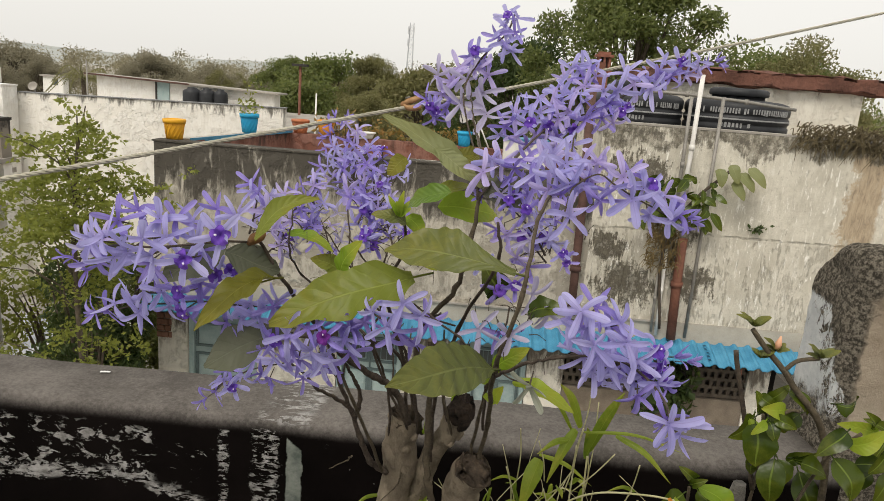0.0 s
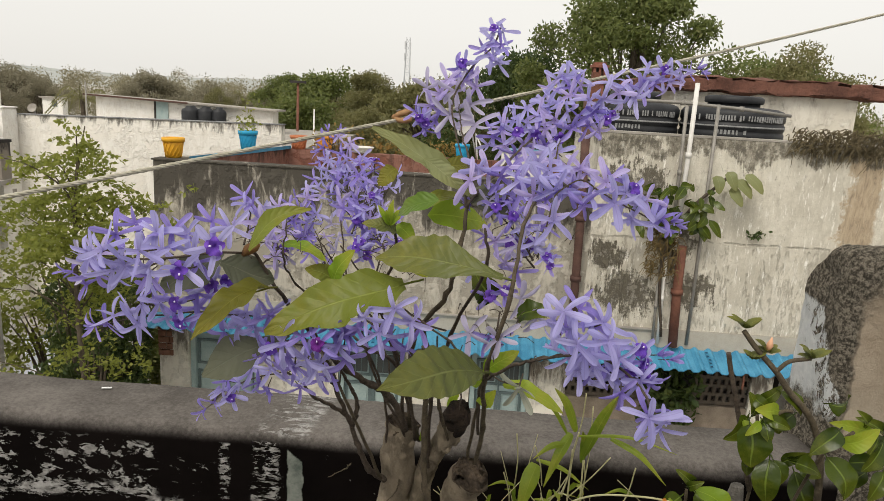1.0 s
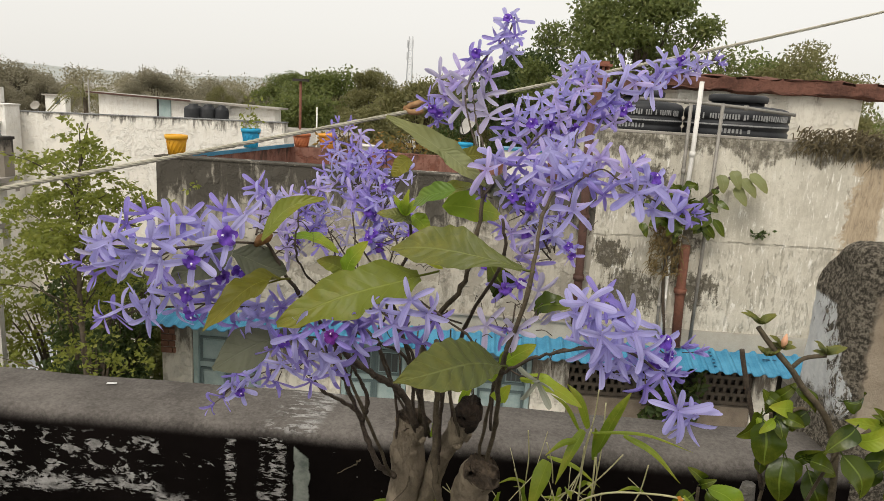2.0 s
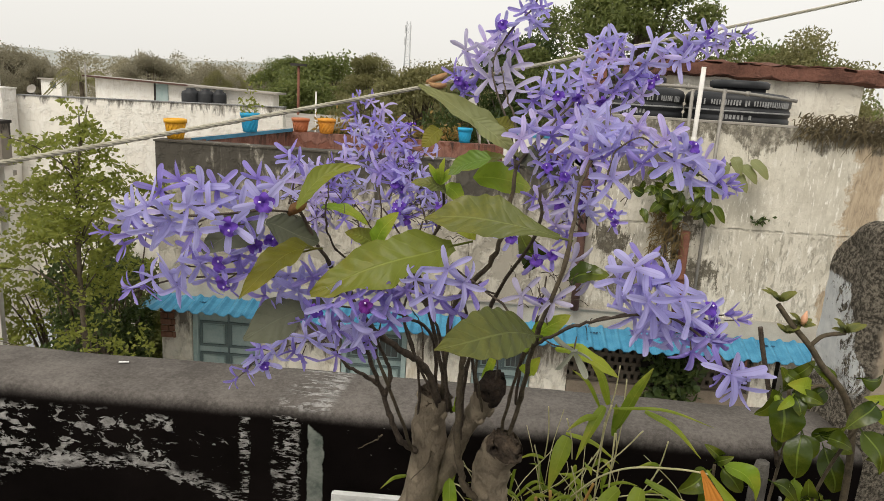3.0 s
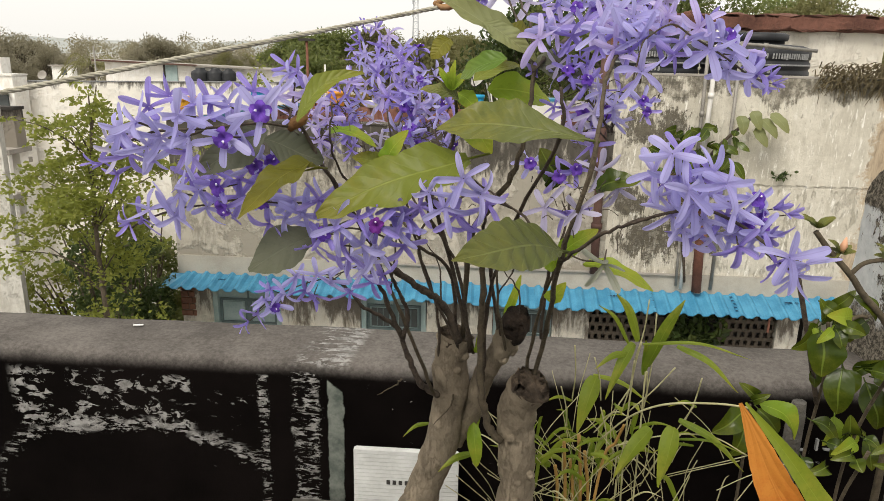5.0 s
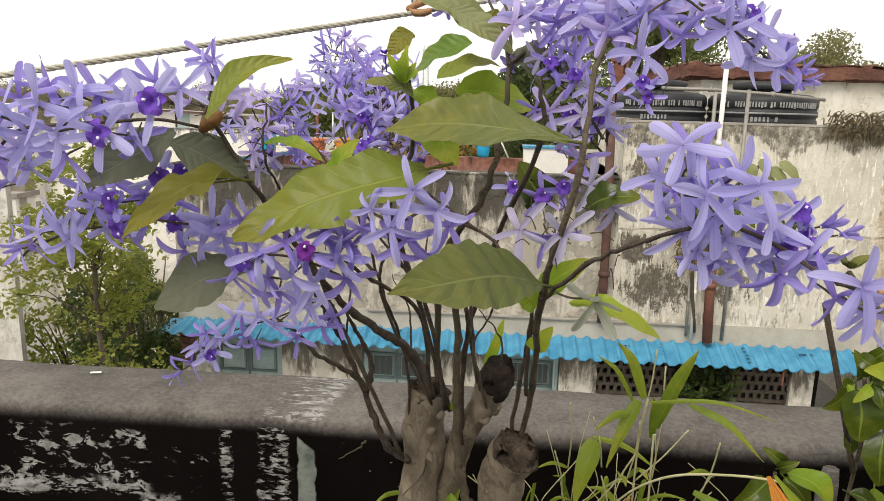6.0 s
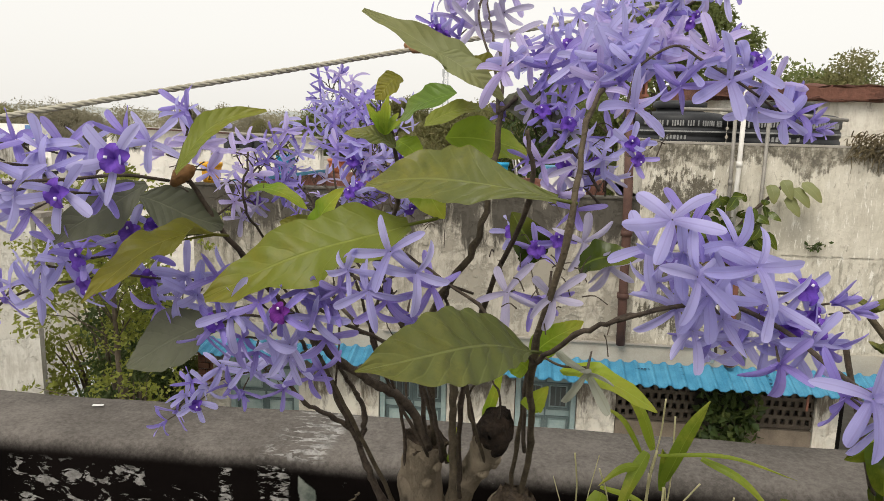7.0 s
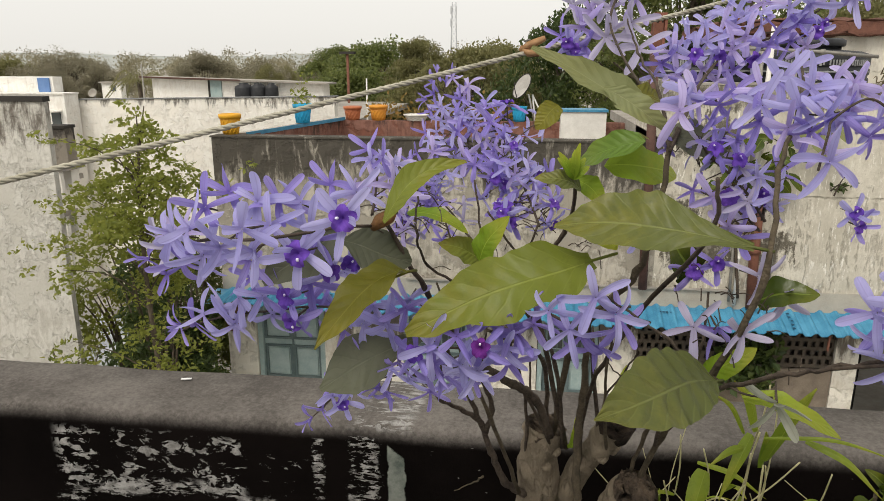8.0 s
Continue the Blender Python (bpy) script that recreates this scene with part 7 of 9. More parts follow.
star(forward, (0.290, 0.715, 1.623), (.4, -1, .2), 20, 0.77, "shaded")
star(forward, (0.284, 0.715, 1.632), (.3, -1, .4), 60, 0.63, "shaded")
star(forward, (0.304, 0.730, 1.618), (.7, -1, .1), 0, 0.56, "bud")
star(forward, (0.311, 0.735, 1.614), (.9, -1, -.2), 340, 0.51, "bud")
star(forward, (0.298, 0.725, 1.613), (.5, -1, -.4), 310, 0.51, "bud")
star(forward, (0.167, 0.590, 1.604), (.1, -1, .2), 80, 0.46, "violet")
star(forward, (0.170, 0.590, 1.597), (.1, -1, -.3), 280, 0.43, "violet")
spray = spart("raceme", Geo().tube(spline([(0.167, 0.589, 1.514), (0.178, 0.574, 1.523), (0.19, 0.562, 1.53), (0.209, 0.555, 1.534), (0.231, 0.545, 1.526), (0.242, 0.520, 1.518), (0.235, 0.475, 1.523)], 6), 0.0011, 6), M_TWIG, "flower spray reaching out over the terrace")
star(spray, (0.178, 0.535, 1.574), (-.15, -1, .35), 55, 0.88, "lilac")
star(spray, (0.187, 0.548, 1.558), (.05, -1, .1), 38, 0.85, "lilac")
star(spray, (0.197, 0.542, 1.540), (.0, -1, .0), -8, 0.87, "lilac")
star(spray, (0.211, 0.525, 1.557), (.2, -1, .45), -3, 0.74, "lilac")
star(spray, (0.197, 0.560, 1.519), (-.1, -1, -.45), -75, 0.76, "lilac")
star(spray, (0.226, 0.530, 1.515), (.1, -1, -.2), 5, 0.68, "shaded")
star(spray, (0.230, 0.463, 1.527), (.1, -1, .25), 85, 0.78, "lilac")
star(spray, (0.243, 0.480, 1.512), (.2, -1, -.35), -80, 0.72, "lilac")
star(spray, (0.182, 0.572, 1.539), (-.4, -1, -.1), 170, 0.78, "lilac")
star(spray, (0.210, 0.575, 1.552), (.35, -1, .5), 60, 0.78, "shaded")
star(spray, (0.222, 0.565, 1.516), (.2, -1, -.4), -60, 0.72, "lilac")
star(spray, (0.226, 0.560, 1.529), (.3, -1, .1), 10, 0.72, "shaded")
star(spray, (0.187, 0.580, 1.547), (-.5, -1, .2), 150, 0.76, "shaded")
star(spray, (0.210, 0.575, 1.514), (.1, -1, -.6), -100, 0.72, "shaded")
star(spray, (0.241, 0.555, 1.541), (.4, -1, .3), 35, 0.72, "violet")
star(spray, (0.246, 0.560, 1.530), (.3, -1, -.1), -30, 0.64, "violet")
star(spray, (0.237, 0.555, 1.525), (-.1, -1, .0), 200, 0.66, "violet")
star(spray, (0.247, 0.550, 1.526), (.4, -1, .1), 80, 0.59, "violet")
star(spray, (0.261, 0.570, 1.533), (.9, -1, .4), 20, 0.59, "bud")
star(spray, (0.273, 0.575, 1.528), (1.0, -1, .2), -20, 0.51, "bud")
star(spray, (0.251, 0.545, 1.518), (.3, -1, -.3), -50, 0.61, "shaded")
star(spray, (0.175, 0.565, 1.557), (-.5, -1, .1), 200, 0.80, "lilac")
star(spray, (0.189, 0.530, 1.551), (.1, -1, .2), 100, 0.80, "lilac")
star(spray, (0.211, 0.560, 1.544), (.3, -1, .0), -20, 0.80, "lilac")
star(spray, (0.207, 0.550, 1.528), (.1, -1, -.3), -50, 0.83, "lilac")
star(spray, (0.190, 0.565, 1.528), (-.3, -1, -.3), 230, 0.80, "lilac")
star(spray, (0.213, 0.560, 1.560), (.4, -1, .5), 45, 0.80, "lilac")
star(spray, (0.195, 0.570, 1.567), (.1, -1, .6), 75, 0.80, "shaded")
star(spray, (0.224, 0.540, 1.539), (.2, -1, .1), -40, 0.77, "lilac")
star(spray, (0.228, 0.555, 1.519), (.1, -1, -.4), -90, 0.75, "lilac")
star(spray, (0.242, 0.540, 1.522), (.4, -1, -.1), 10, 0.73, "lilac")
star(spray, (0.210, 0.585, 1.504), (-.1, -1, -.7), -70, 0.75, "lilac")
star(spray, (0.239, 0.500, 1.513), (.0, -1, -.3), -110, 0.70, "shaded")
star(spray, (0.245, 0.475, 1.520), (.5, -1, .1), 20, 0.70, "lilac")
star(spray, (0.243, 0.560, 1.512), (.2, -1, -.3), -60, 0.70, "lilac")
middle = spart("raceme", Geo().tube(spline([(0.086, 0.690, 1.500), (0.065, 0.665, 1.513), (0.048, 0.650, 1.522), (0.028, 0.645, 1.514), (0.011, 0.648, 1.519)], 6), 0.001, 6), M_TWIG, "short spray of open stars")
star(middle, (0.040, 0.632, 1.537), (-.1, -1, .3), 35, .92, "lilac")
star(middle, (0.054, 0.640, 1.523), (.15, -1, .1), -27, .94, "lilac")
star(middle, (0.011, 0.645, 1.522), (-.3, -1, .3), 130, .76, "lilac")
star(middle, (0.025, 0.640, 1.511), (.0, -1, -.1), -90, .95, "lilac")
star(middle, (0.034, 0.655, 1.501), (.1, -1, -.5), -60, .9, "shaded")
star(middle, (0.061, 0.665, 1.509), (.4, -1, .1), 20, .85, "shaded")
star(middle, (0.002, 0.660, 1.506), (-.3, -1, -.4), 210, .82, "shaded")
star(middle, (0.045, 0.670, 1.489), (.2, -1, -.5), -85, .82, "shaded")
star(middle, (-0.013, 0.670, 1.496), (-.4, -1, .0), 170, .8, "shaded")
upper = spart("raceme", Geo().tube(spline([(-0.113, 0.667, 1.571), (-0.128, 0.640, 1.576), (-0.152, 0.625, 1.574), (-0.178, 0.615, 1.572), (-0.216, 0.630, 1.567), (-0.262, 0.670, 1.550), (-0.300, 0.715, 1.533)], 6), 0.0011, 6), M_TWIG, "long arching flower spray")
star(upper, (-0.120, 0.620, 1.587), (.0, -1, .2), 128, 1.0, "violet")
star(upper, (-0.143, 0.603, 1.568), (-.1, -1, .1), -92, .95, "violet")
star(upper, (-0.174, 0.590, 1.585), (-.1, -1, .35), 118, 1.06, "lilac")
star(upper, (-0.174, 0.605, 1.568), (.0, -1, -.1), -80, .95, "lilac")
star(upper, (-0.202, 0.620, 1.565), (-.2, -1, -.2), -50, .95, "lilac")
star(upper, (-0.225, 0.625, 1.576), (-.3, -1, .2), 150, 1.0, "lilac")
star(upper, (-0.250, 0.650, 1.566), (-.4, -1, .2), 100, .9, "lilac")
star(upper, (-0.222, 0.635, 1.555), (-.1, -1, -.3), 200, .92, "lilac")
star(upper, (-0.246, 0.650, 1.546), (-.3, -1, -.3), -95, .9, "shaded")
star(upper, (-0.285, 0.700, 1.541), (-.6, -1, .0), 190, .85, "faded")
star(upper, (-0.185, 0.645, 1.591), (.1, -1, .5), 75, .95, "lilac")
star(upper, (-0.172, 0.650, 1.591), (.1, -1, .45), 60, .9, "shaded")
star(upper, (-0.159, 0.655, 1.589), (.0, -1, .4), 140, .9, "lilac")
star(upper, (-0.220, 0.640, 1.587), (-.2, -1, .5), 95, .9, "shaded")
star(upper, (-0.264, 0.690, 1.554), (-.4, -1, .3), 70, .85, "mauve")
star(upper, (-0.286, 0.700, 1.519), (-.3, -1, -.5), -110, .8, "shaded")
star(upper, (-0.296, 0.710, 1.546), (-.5, -1, -.2), 220, .75, "faded")
star(upper, (-0.172, 0.630, 1.578), (.1, -1, .2), 30, .95, "lilac")
star(upper, (-0.148, 0.640, 1.575), (.1, -1, .0), 10, .92, "lilac")
star(upper, (-0.121, 0.660, 1.596), (.3, -1, .4), 50, .85, "lilac")
star(upper, (-0.192, 0.640, 1.551), (.0, -1, -.6), -100, .85, "shaded")
star(upper, (-0.226, 0.650, 1.542), (-.2, -1, -.6), -60, .82, "lilac")
star(upper, (-0.314, 0.725, 1.524), (-.7, -1, .0), 170, .7, "bud")
star(upper, (-0.209, 0.655, 1.595), (.0, -1, .7), 100, .85, "shaded")
star(upper, (-0.148, 0.650, 1.564), (.2, -1, -.3), -40, .85, "shaded")
star(upper, (-0.140, 0.665, 1.600), (.1, -1, .6), 80, .8, "shaded")
star(upper, (-0.251, 0.650, 1.562), (-.3, -1, .0), 40, .9, "lilac")
lower_left = spart("raceme", Geo().tube(spline([(-0.101, 0.700, 1.498), (-0.136, 0.700, 1.497), (-0.167, 0.690, 1.501), (-0.200, 0.695, 1.494), (-0.236, 0.705, 1.486), (-0.278, 0.720, 1.469), (-0.296, 0.730, 1.458)], 6), 0.001, 6), M_TWIG, "long spray with violet hearts")
star(lower_left, (-0.174, 0.665, 1.517), (-.1, -1, .2), 20, .92, "violet")
star(lower_left, (-0.172, 0.668, 1.499), (.1, -1, -.1), -60, .92, "violet")
star(lower_left, (-0.145, 0.675, 1.534), (.0, -1, .3), 70, .85, "violet")
star(lower_left, (-0.133, 0.685, 1.537), (.2, -1, .3), 20, .8, "violet")
star(lower_left, (-0.203, 0.685, 1.510), (-.2, -1, .2), 100, .95, "lilac")
star(lower_left, (-0.224, 0.690, 1.505), (-.2, -1, .3), 140, .95, "lilac")
star(lower_left, (-0.242, 0.700, 1.493), (-.3, -1, .0), 190, .95, "lilac")
star(lower_left, (-0.261, 0.705, 1.485), (-.4, -1, .0), 170, .9, "lilac")
star(lower_left, (-0.231, 0.695, 1.482), (.0, -1, -.4), -85, .98, "lilac")
star(lower_left, (-0.275, 0.715, 1.473), (-.4, -1, -.3), 230, .82, "shaded")
star(lower_left, (-0.296, 0.730, 1.465), (-.5, -1, -.3), -100, .75, "shaded")
star(lower_left, (-0.198, 0.690, 1.493), (.1, -1, -.2), -20, .92, "lilac")
star(lower_left, (-0.166, 0.690, 1.520), (.1, -1, .3), 60, .85, "shaded")
star(lower_left, (-0.169, 0.700, 1.503), (.2, -1, -.1), -30, .9, "shaded")
star(lower_left, (-0.149, 0.705, 1.496), (.1, -1, -.1), 0, .8, "violet")
star(lower_left, (-0.120, 0.700, 1.500), (.2, -1, .1), 15, .98, "lilac")
star(lower_left, (-0.108, 0.690, 1.489), (.2, -1, -.4), -70, .95, "lilac")
star(lower_left, (-0.128, 0.700, 1.484), (-.1, -1, -.3), 200, .9, "lilac")
star(lower_left, (-0.147, 0.710, 1.475), (-.1, -1, -.4), -120, .85, "shaded")
star(lower_left, (-0.157, 0.710, 1.513), (.0, -1, .3), 120, .85, "shaded")
star(lower_left, (-0.218, 0.705, 1.517), (-.1, -1, .5), 80, .85, "shaded")
star(lower_left, (-0.095, 0.715, 1.501), (.3, -1, .2), 40, .88, "lilac")
star(lower_left, (-0.199, 0.710, 1.524), (-.1, -1, .5), 110, .8, "shaded")
under_leaf = spart("raceme", Geo().tube(spline([(-0.029, 0.770, 1.440), (-0.033, 0.700, 1.467), (-0.046, 0.670, 1.481), (-0.064, 0.660, 1.485), (-0.086, 0.660, 1.480)], 6), 0.001, 6), M_TWIG, "short spray with a magenta heart under the broad leaf")
star(under_leaf, (-0.033, 0.652, 1.490), (.0, -1, .1), 50, .8, "magenta")
star(under_leaf, (-0.052, 0.660, 1.494), (-.1, -1, .2), 160, .92, "shaded")
star(under_leaf, (-0.071, 0.660, 1.486), (-.2, -1, .0), 200, .95, "lilac")
star(under_leaf, (-0.082, 0.665, 1.478), (-.2, -1, -.2), -60, .8, "violet")
star(under_leaf, (-0.018, 0.670, 1.484), (.2, -1, .1), 10, .9, "lilac")
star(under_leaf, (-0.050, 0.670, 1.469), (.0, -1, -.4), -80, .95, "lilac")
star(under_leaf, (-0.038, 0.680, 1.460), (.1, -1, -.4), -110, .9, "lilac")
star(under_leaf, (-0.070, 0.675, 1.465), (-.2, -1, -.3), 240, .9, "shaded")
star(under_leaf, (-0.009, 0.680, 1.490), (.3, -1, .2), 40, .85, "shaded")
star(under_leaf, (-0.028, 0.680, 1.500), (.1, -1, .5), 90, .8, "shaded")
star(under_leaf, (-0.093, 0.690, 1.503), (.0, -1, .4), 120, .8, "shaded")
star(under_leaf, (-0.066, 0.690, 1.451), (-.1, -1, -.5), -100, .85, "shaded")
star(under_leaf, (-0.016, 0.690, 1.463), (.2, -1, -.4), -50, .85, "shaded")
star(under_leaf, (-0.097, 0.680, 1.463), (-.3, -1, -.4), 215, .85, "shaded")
star(under_leaf, (-0.052, 0.720, 1.436), (.0, -1, -.4), -70, .85, "lilac")
low_tail = spart("raceme", Geo().tube(spline([(-0.057, 0.815, 1.415), (-0.085, 0.820, 1.400), (-0.119, 0.830, 1.383), (-0.154, 0.840, 1.369), (-0.191, 0.850, 1.348), (-0.220, 0.860, 1.322)], 6), 0.0009, 6), M_TWIG, "thin drooping flower spray")
star(low_tail, (-0.078, 0.815, 1.397), (.1, -1, -.3), -30, .9, "lilac")
star(low_tail, (-0.098, 0.820, 1.400), (-.1, -1, .2), 70, .88, "lilac")
star(low_tail, (-0.115, 0.825, 1.379), (-.2, -1, -.3), -120, .95, "lilac")
star(low_tail, (-0.132, 0.830, 1.386), (.0, -1, .3), 100, .9, "lilac")
star(low_tail, (-0.147, 0.835, 1.365), (.1, -1, -.2), -50, .9, "shaded")
star(low_tail, (-0.160, 0.840, 1.379), (-.1, -1, .3), 60, .9, "lilac")
star(low_tail, (-0.174, 0.840, 1.359), (-.2, -1, .0), 180, .88, "lilac")
star(low_tail, (-0.187, 0.845, 1.340), (-.1, -1, -.2), -70, .85, "violet")
star(low_tail, (-0.201, 0.850, 1.344), (-.3, -1, .2), 150, .85, "lilac")
star(low_tail, (-0.214, 0.855, 1.325), (-.4, -1, -.3), 220, .8, "shaded")
star(low_tail, (-0.227, 0.860, 1.312), (-.5, -1, -.4), -100, .7, "bud")
star(low_tail, (-0.066, 0.815, 1.384), (.2, -1, -.4), -80, .85, "shaded")
star(low_tail, (-0.094, 0.825, 1.367), (.0, -1, -.5), -100, .8, "shaded")
star(low_tail, (-0.139, 0.840, 1.357), (.1, -1, -.5), -60, .8, "shaded")
star(low_tail, (-0.194, 0.850, 1.358), (-.1, -1, .5), 90, .75, "shaded")
star(low_tail, (-0.053, 0.810, 1.395), (.2, -1, .0), 20, .85, "shaded")
lone = spart("raceme", Geo().tube(spline([(0.128, 0.67, 1.469), (0.143, 0.65, 1.467), (0.158, 0.64, 1.47)], 5), 0.0008, 5), M_TWIG, "thin spray of fading blossoms")
for at, face, sc, me, spin in (((0.158, 0.632, 1.47), (-0.2, -1, -0.35), 0.95, OLD, 12), ((0.137, 0.65, 1.51), (0.1, -1, 0.1), 0.85, PALE[1], 40), ((0.109, 0.66, 1.509), (-0.3, -1, 0.2), 0.85, PALE[2], 30), ((0.13, 0.68, 1.502), (0.2, -0.9, -0.3), 0.85, SHADE[0], 8), ((0.129, 0.757, 1.52), (0, -1, 0.3), 0.8, DEEP[1], 0), ((0.144, 0.752, 1.528), (0.2, -1, 0.3), 0.7, DEEP[3], 40), ((0.11, 0.914, 1.509), (0, -1, 0.2), 0.9, DEEP[0], 20), ((0.157, 0.691, 1.538), (0.5, -0.9, 0.1), 0.85, PALE[0], 66), ((0.173, 0.681, 1.524), (0.3, -0.9, -0.2), 0.8, PALE[1], 22)):
    flower(lone, at, face, sc, me, spin)

# dried stalks left by fallen blossoms
ds, rd = Geo(), random.Random(61)
for cx, cy, cz, n in ((0.14, 0.66, 1.505, 16), (0.12, 0.7, 1.53, 10), (-0.1, 0.7, 1.56, 12), (0.02, 0.78, 1.53, 18), (-0.05, 0.84, 1.5, 14), (0.19, 0.7, 1.61, 8)):
    for _ in range(n):
        a = Vector((cx + rd.gauss(0, 0.016), cy + rd.gauss(0, 0.014), cz + rd.gauss(0, 0.016)))
        d = Vector((rd.gauss(0, 1), rd.gauss(-0.3, 0.6), rd.gauss(0, 0.8))).normalized() * rd.uniform(0.008, 0.019)
        ds.tube(spline([a, a + d * 0.5 + Vector((0, 0, 0.003)), a + d], 3), [0.0006, 0.0005, 0.0005, 0.0004, 0.0004, 0.0004, 0.0005], 4, cap=False)
tagged(spart("dry_stalk", ds, M_TWIG, "dry wiry stalks of fallen blossoms"), kind="stuff")
spart("node", Geo().tube([(-0.113, 0.672, 1.568), (-0.107, 0.67, 1.574), (-0.1, 0.668, 1.578), (-0.096, 0.667, 1.58)], [0.0025, 0.0055, 0.005, 0.002], 9), plain("rusty_node", (0.11, 0.055, 0.02), (0.28, 0.14, 0.05), 120, 0.8, 0.6), "rust-brown knobbly node")

# -- leaves --
OBOVATE = ((0.1, 0.22, 0.5, 0.88, 1.1, 1.12, 0.92, 0.5, 0.06), (0.1, 0.18, 0.36, 0.62, 0.8, 0.86, 0.78, 0.45, 0.06))
BLUNT = ((0.25, 0.72, 0.98, 1.02, 0.98, 0.9, 0.72, 0.5, 0.1), (0.3, 0.8, 1.0, 0.95, 1.02, 0.86, 0.52, 0.42, 0.1))
OVAL = ((0.08, 0.5, 0.84, 1.02, 1.06, 0.96, 0.76, 0.42, 0.0), (0.08, 0.45, 0.74, 0.9, 0.96, 0.92, 0.74, 0.42, 0.0))
SPOON = ((0.12, 0.22, 0.34, 0.62, 0.95, 1.08, 0.92, 0.5, 0.06), (0.12, 0.24, 0.34, 0.5, 0.85, 1.0, 0.86, 0.5, 0.06))
LANCE = ((0.12, 0.5, 0.82, 1.0, 0.98, 0.82, 0.62, 0.4, 0.1), (0.12, 0.5, 0.82, 1.0, 0.98, 0.82, 0.62, 0.4, 0.1))
leaf_at(shrub, (0.136, 0.643, 1.57), (0.014, 0.682, 1.571), 0.047, (0.08, -0.72, 0.66), M_LEAF, 0.1, 0.22, 0.1, 0.0, "broad olive green leaf", 3, stalk=0.012, nu=64, nv=14, quilt=0.055, outline=OBOVATE, bend=-0.045)
leaf_at(shrub, (0.042, 0.69, 1.545), (-0.088, 0.655, 1.498), 0.049, (-0.1, -0.75, 0.62), M_LEAF_YELLOW, 0.08, 0.25, 0.2, 0.03, "broad yellow-green leaf with a wavy edge", 1, stalk=0.02, nu=64, nv=14, quilt=0.04, outline=BLUNT, bend=0.0)
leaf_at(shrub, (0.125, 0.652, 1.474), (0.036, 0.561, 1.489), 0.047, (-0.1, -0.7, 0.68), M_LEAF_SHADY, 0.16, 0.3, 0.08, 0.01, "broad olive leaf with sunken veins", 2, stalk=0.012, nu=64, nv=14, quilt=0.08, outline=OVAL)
leaf_at(shrub, (0.093, 0.75, 1.636), (-0.005, 0.757, 1.694), 0.0225, (-0.3, -0.65, 0.7), M_LEAF_PALE, -0.1, 0.6, 0.25, 0.02, "folded pale green leaf", 6, nu=30, nv=10, outline=LANCE, bend=-0.06)
leaf_at(shrub, (0.05, 0.758, 1.663), (0.1, 0.742, 1.63), 0.021, (-0.3, -0.65, 0.7), M_LEAF_PALE, 0.2, 0.5, 0.2, 0.03, "", 16, nu=20, nv=8, outline=LANCE)
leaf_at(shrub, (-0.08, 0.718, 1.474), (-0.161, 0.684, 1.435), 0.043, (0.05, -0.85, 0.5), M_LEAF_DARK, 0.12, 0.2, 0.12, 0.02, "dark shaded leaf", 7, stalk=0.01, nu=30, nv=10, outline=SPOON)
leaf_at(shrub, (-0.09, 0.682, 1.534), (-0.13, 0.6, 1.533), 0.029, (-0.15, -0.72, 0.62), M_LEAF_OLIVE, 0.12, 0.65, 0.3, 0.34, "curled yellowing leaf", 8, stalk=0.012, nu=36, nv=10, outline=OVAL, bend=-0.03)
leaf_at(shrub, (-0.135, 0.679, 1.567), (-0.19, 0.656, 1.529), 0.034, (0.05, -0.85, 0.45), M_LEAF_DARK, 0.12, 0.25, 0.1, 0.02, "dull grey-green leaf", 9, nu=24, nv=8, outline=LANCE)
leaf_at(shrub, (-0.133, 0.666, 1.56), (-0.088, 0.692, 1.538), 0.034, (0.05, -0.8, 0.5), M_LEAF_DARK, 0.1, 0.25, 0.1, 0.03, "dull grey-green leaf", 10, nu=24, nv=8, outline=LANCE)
leaf_at(shrub, (-0.101, 0.653, 1.577), (-0.047, 0.667, 1.618), 0.018, (-0.45, -0.8, 0.3), M_LEAF_YELLOW, 0.15, 0.35, 0.08, 0.02, "narrow yellow-green leaf", 11, nu=30, nv=8, outline=LANCE, bend=0.14)
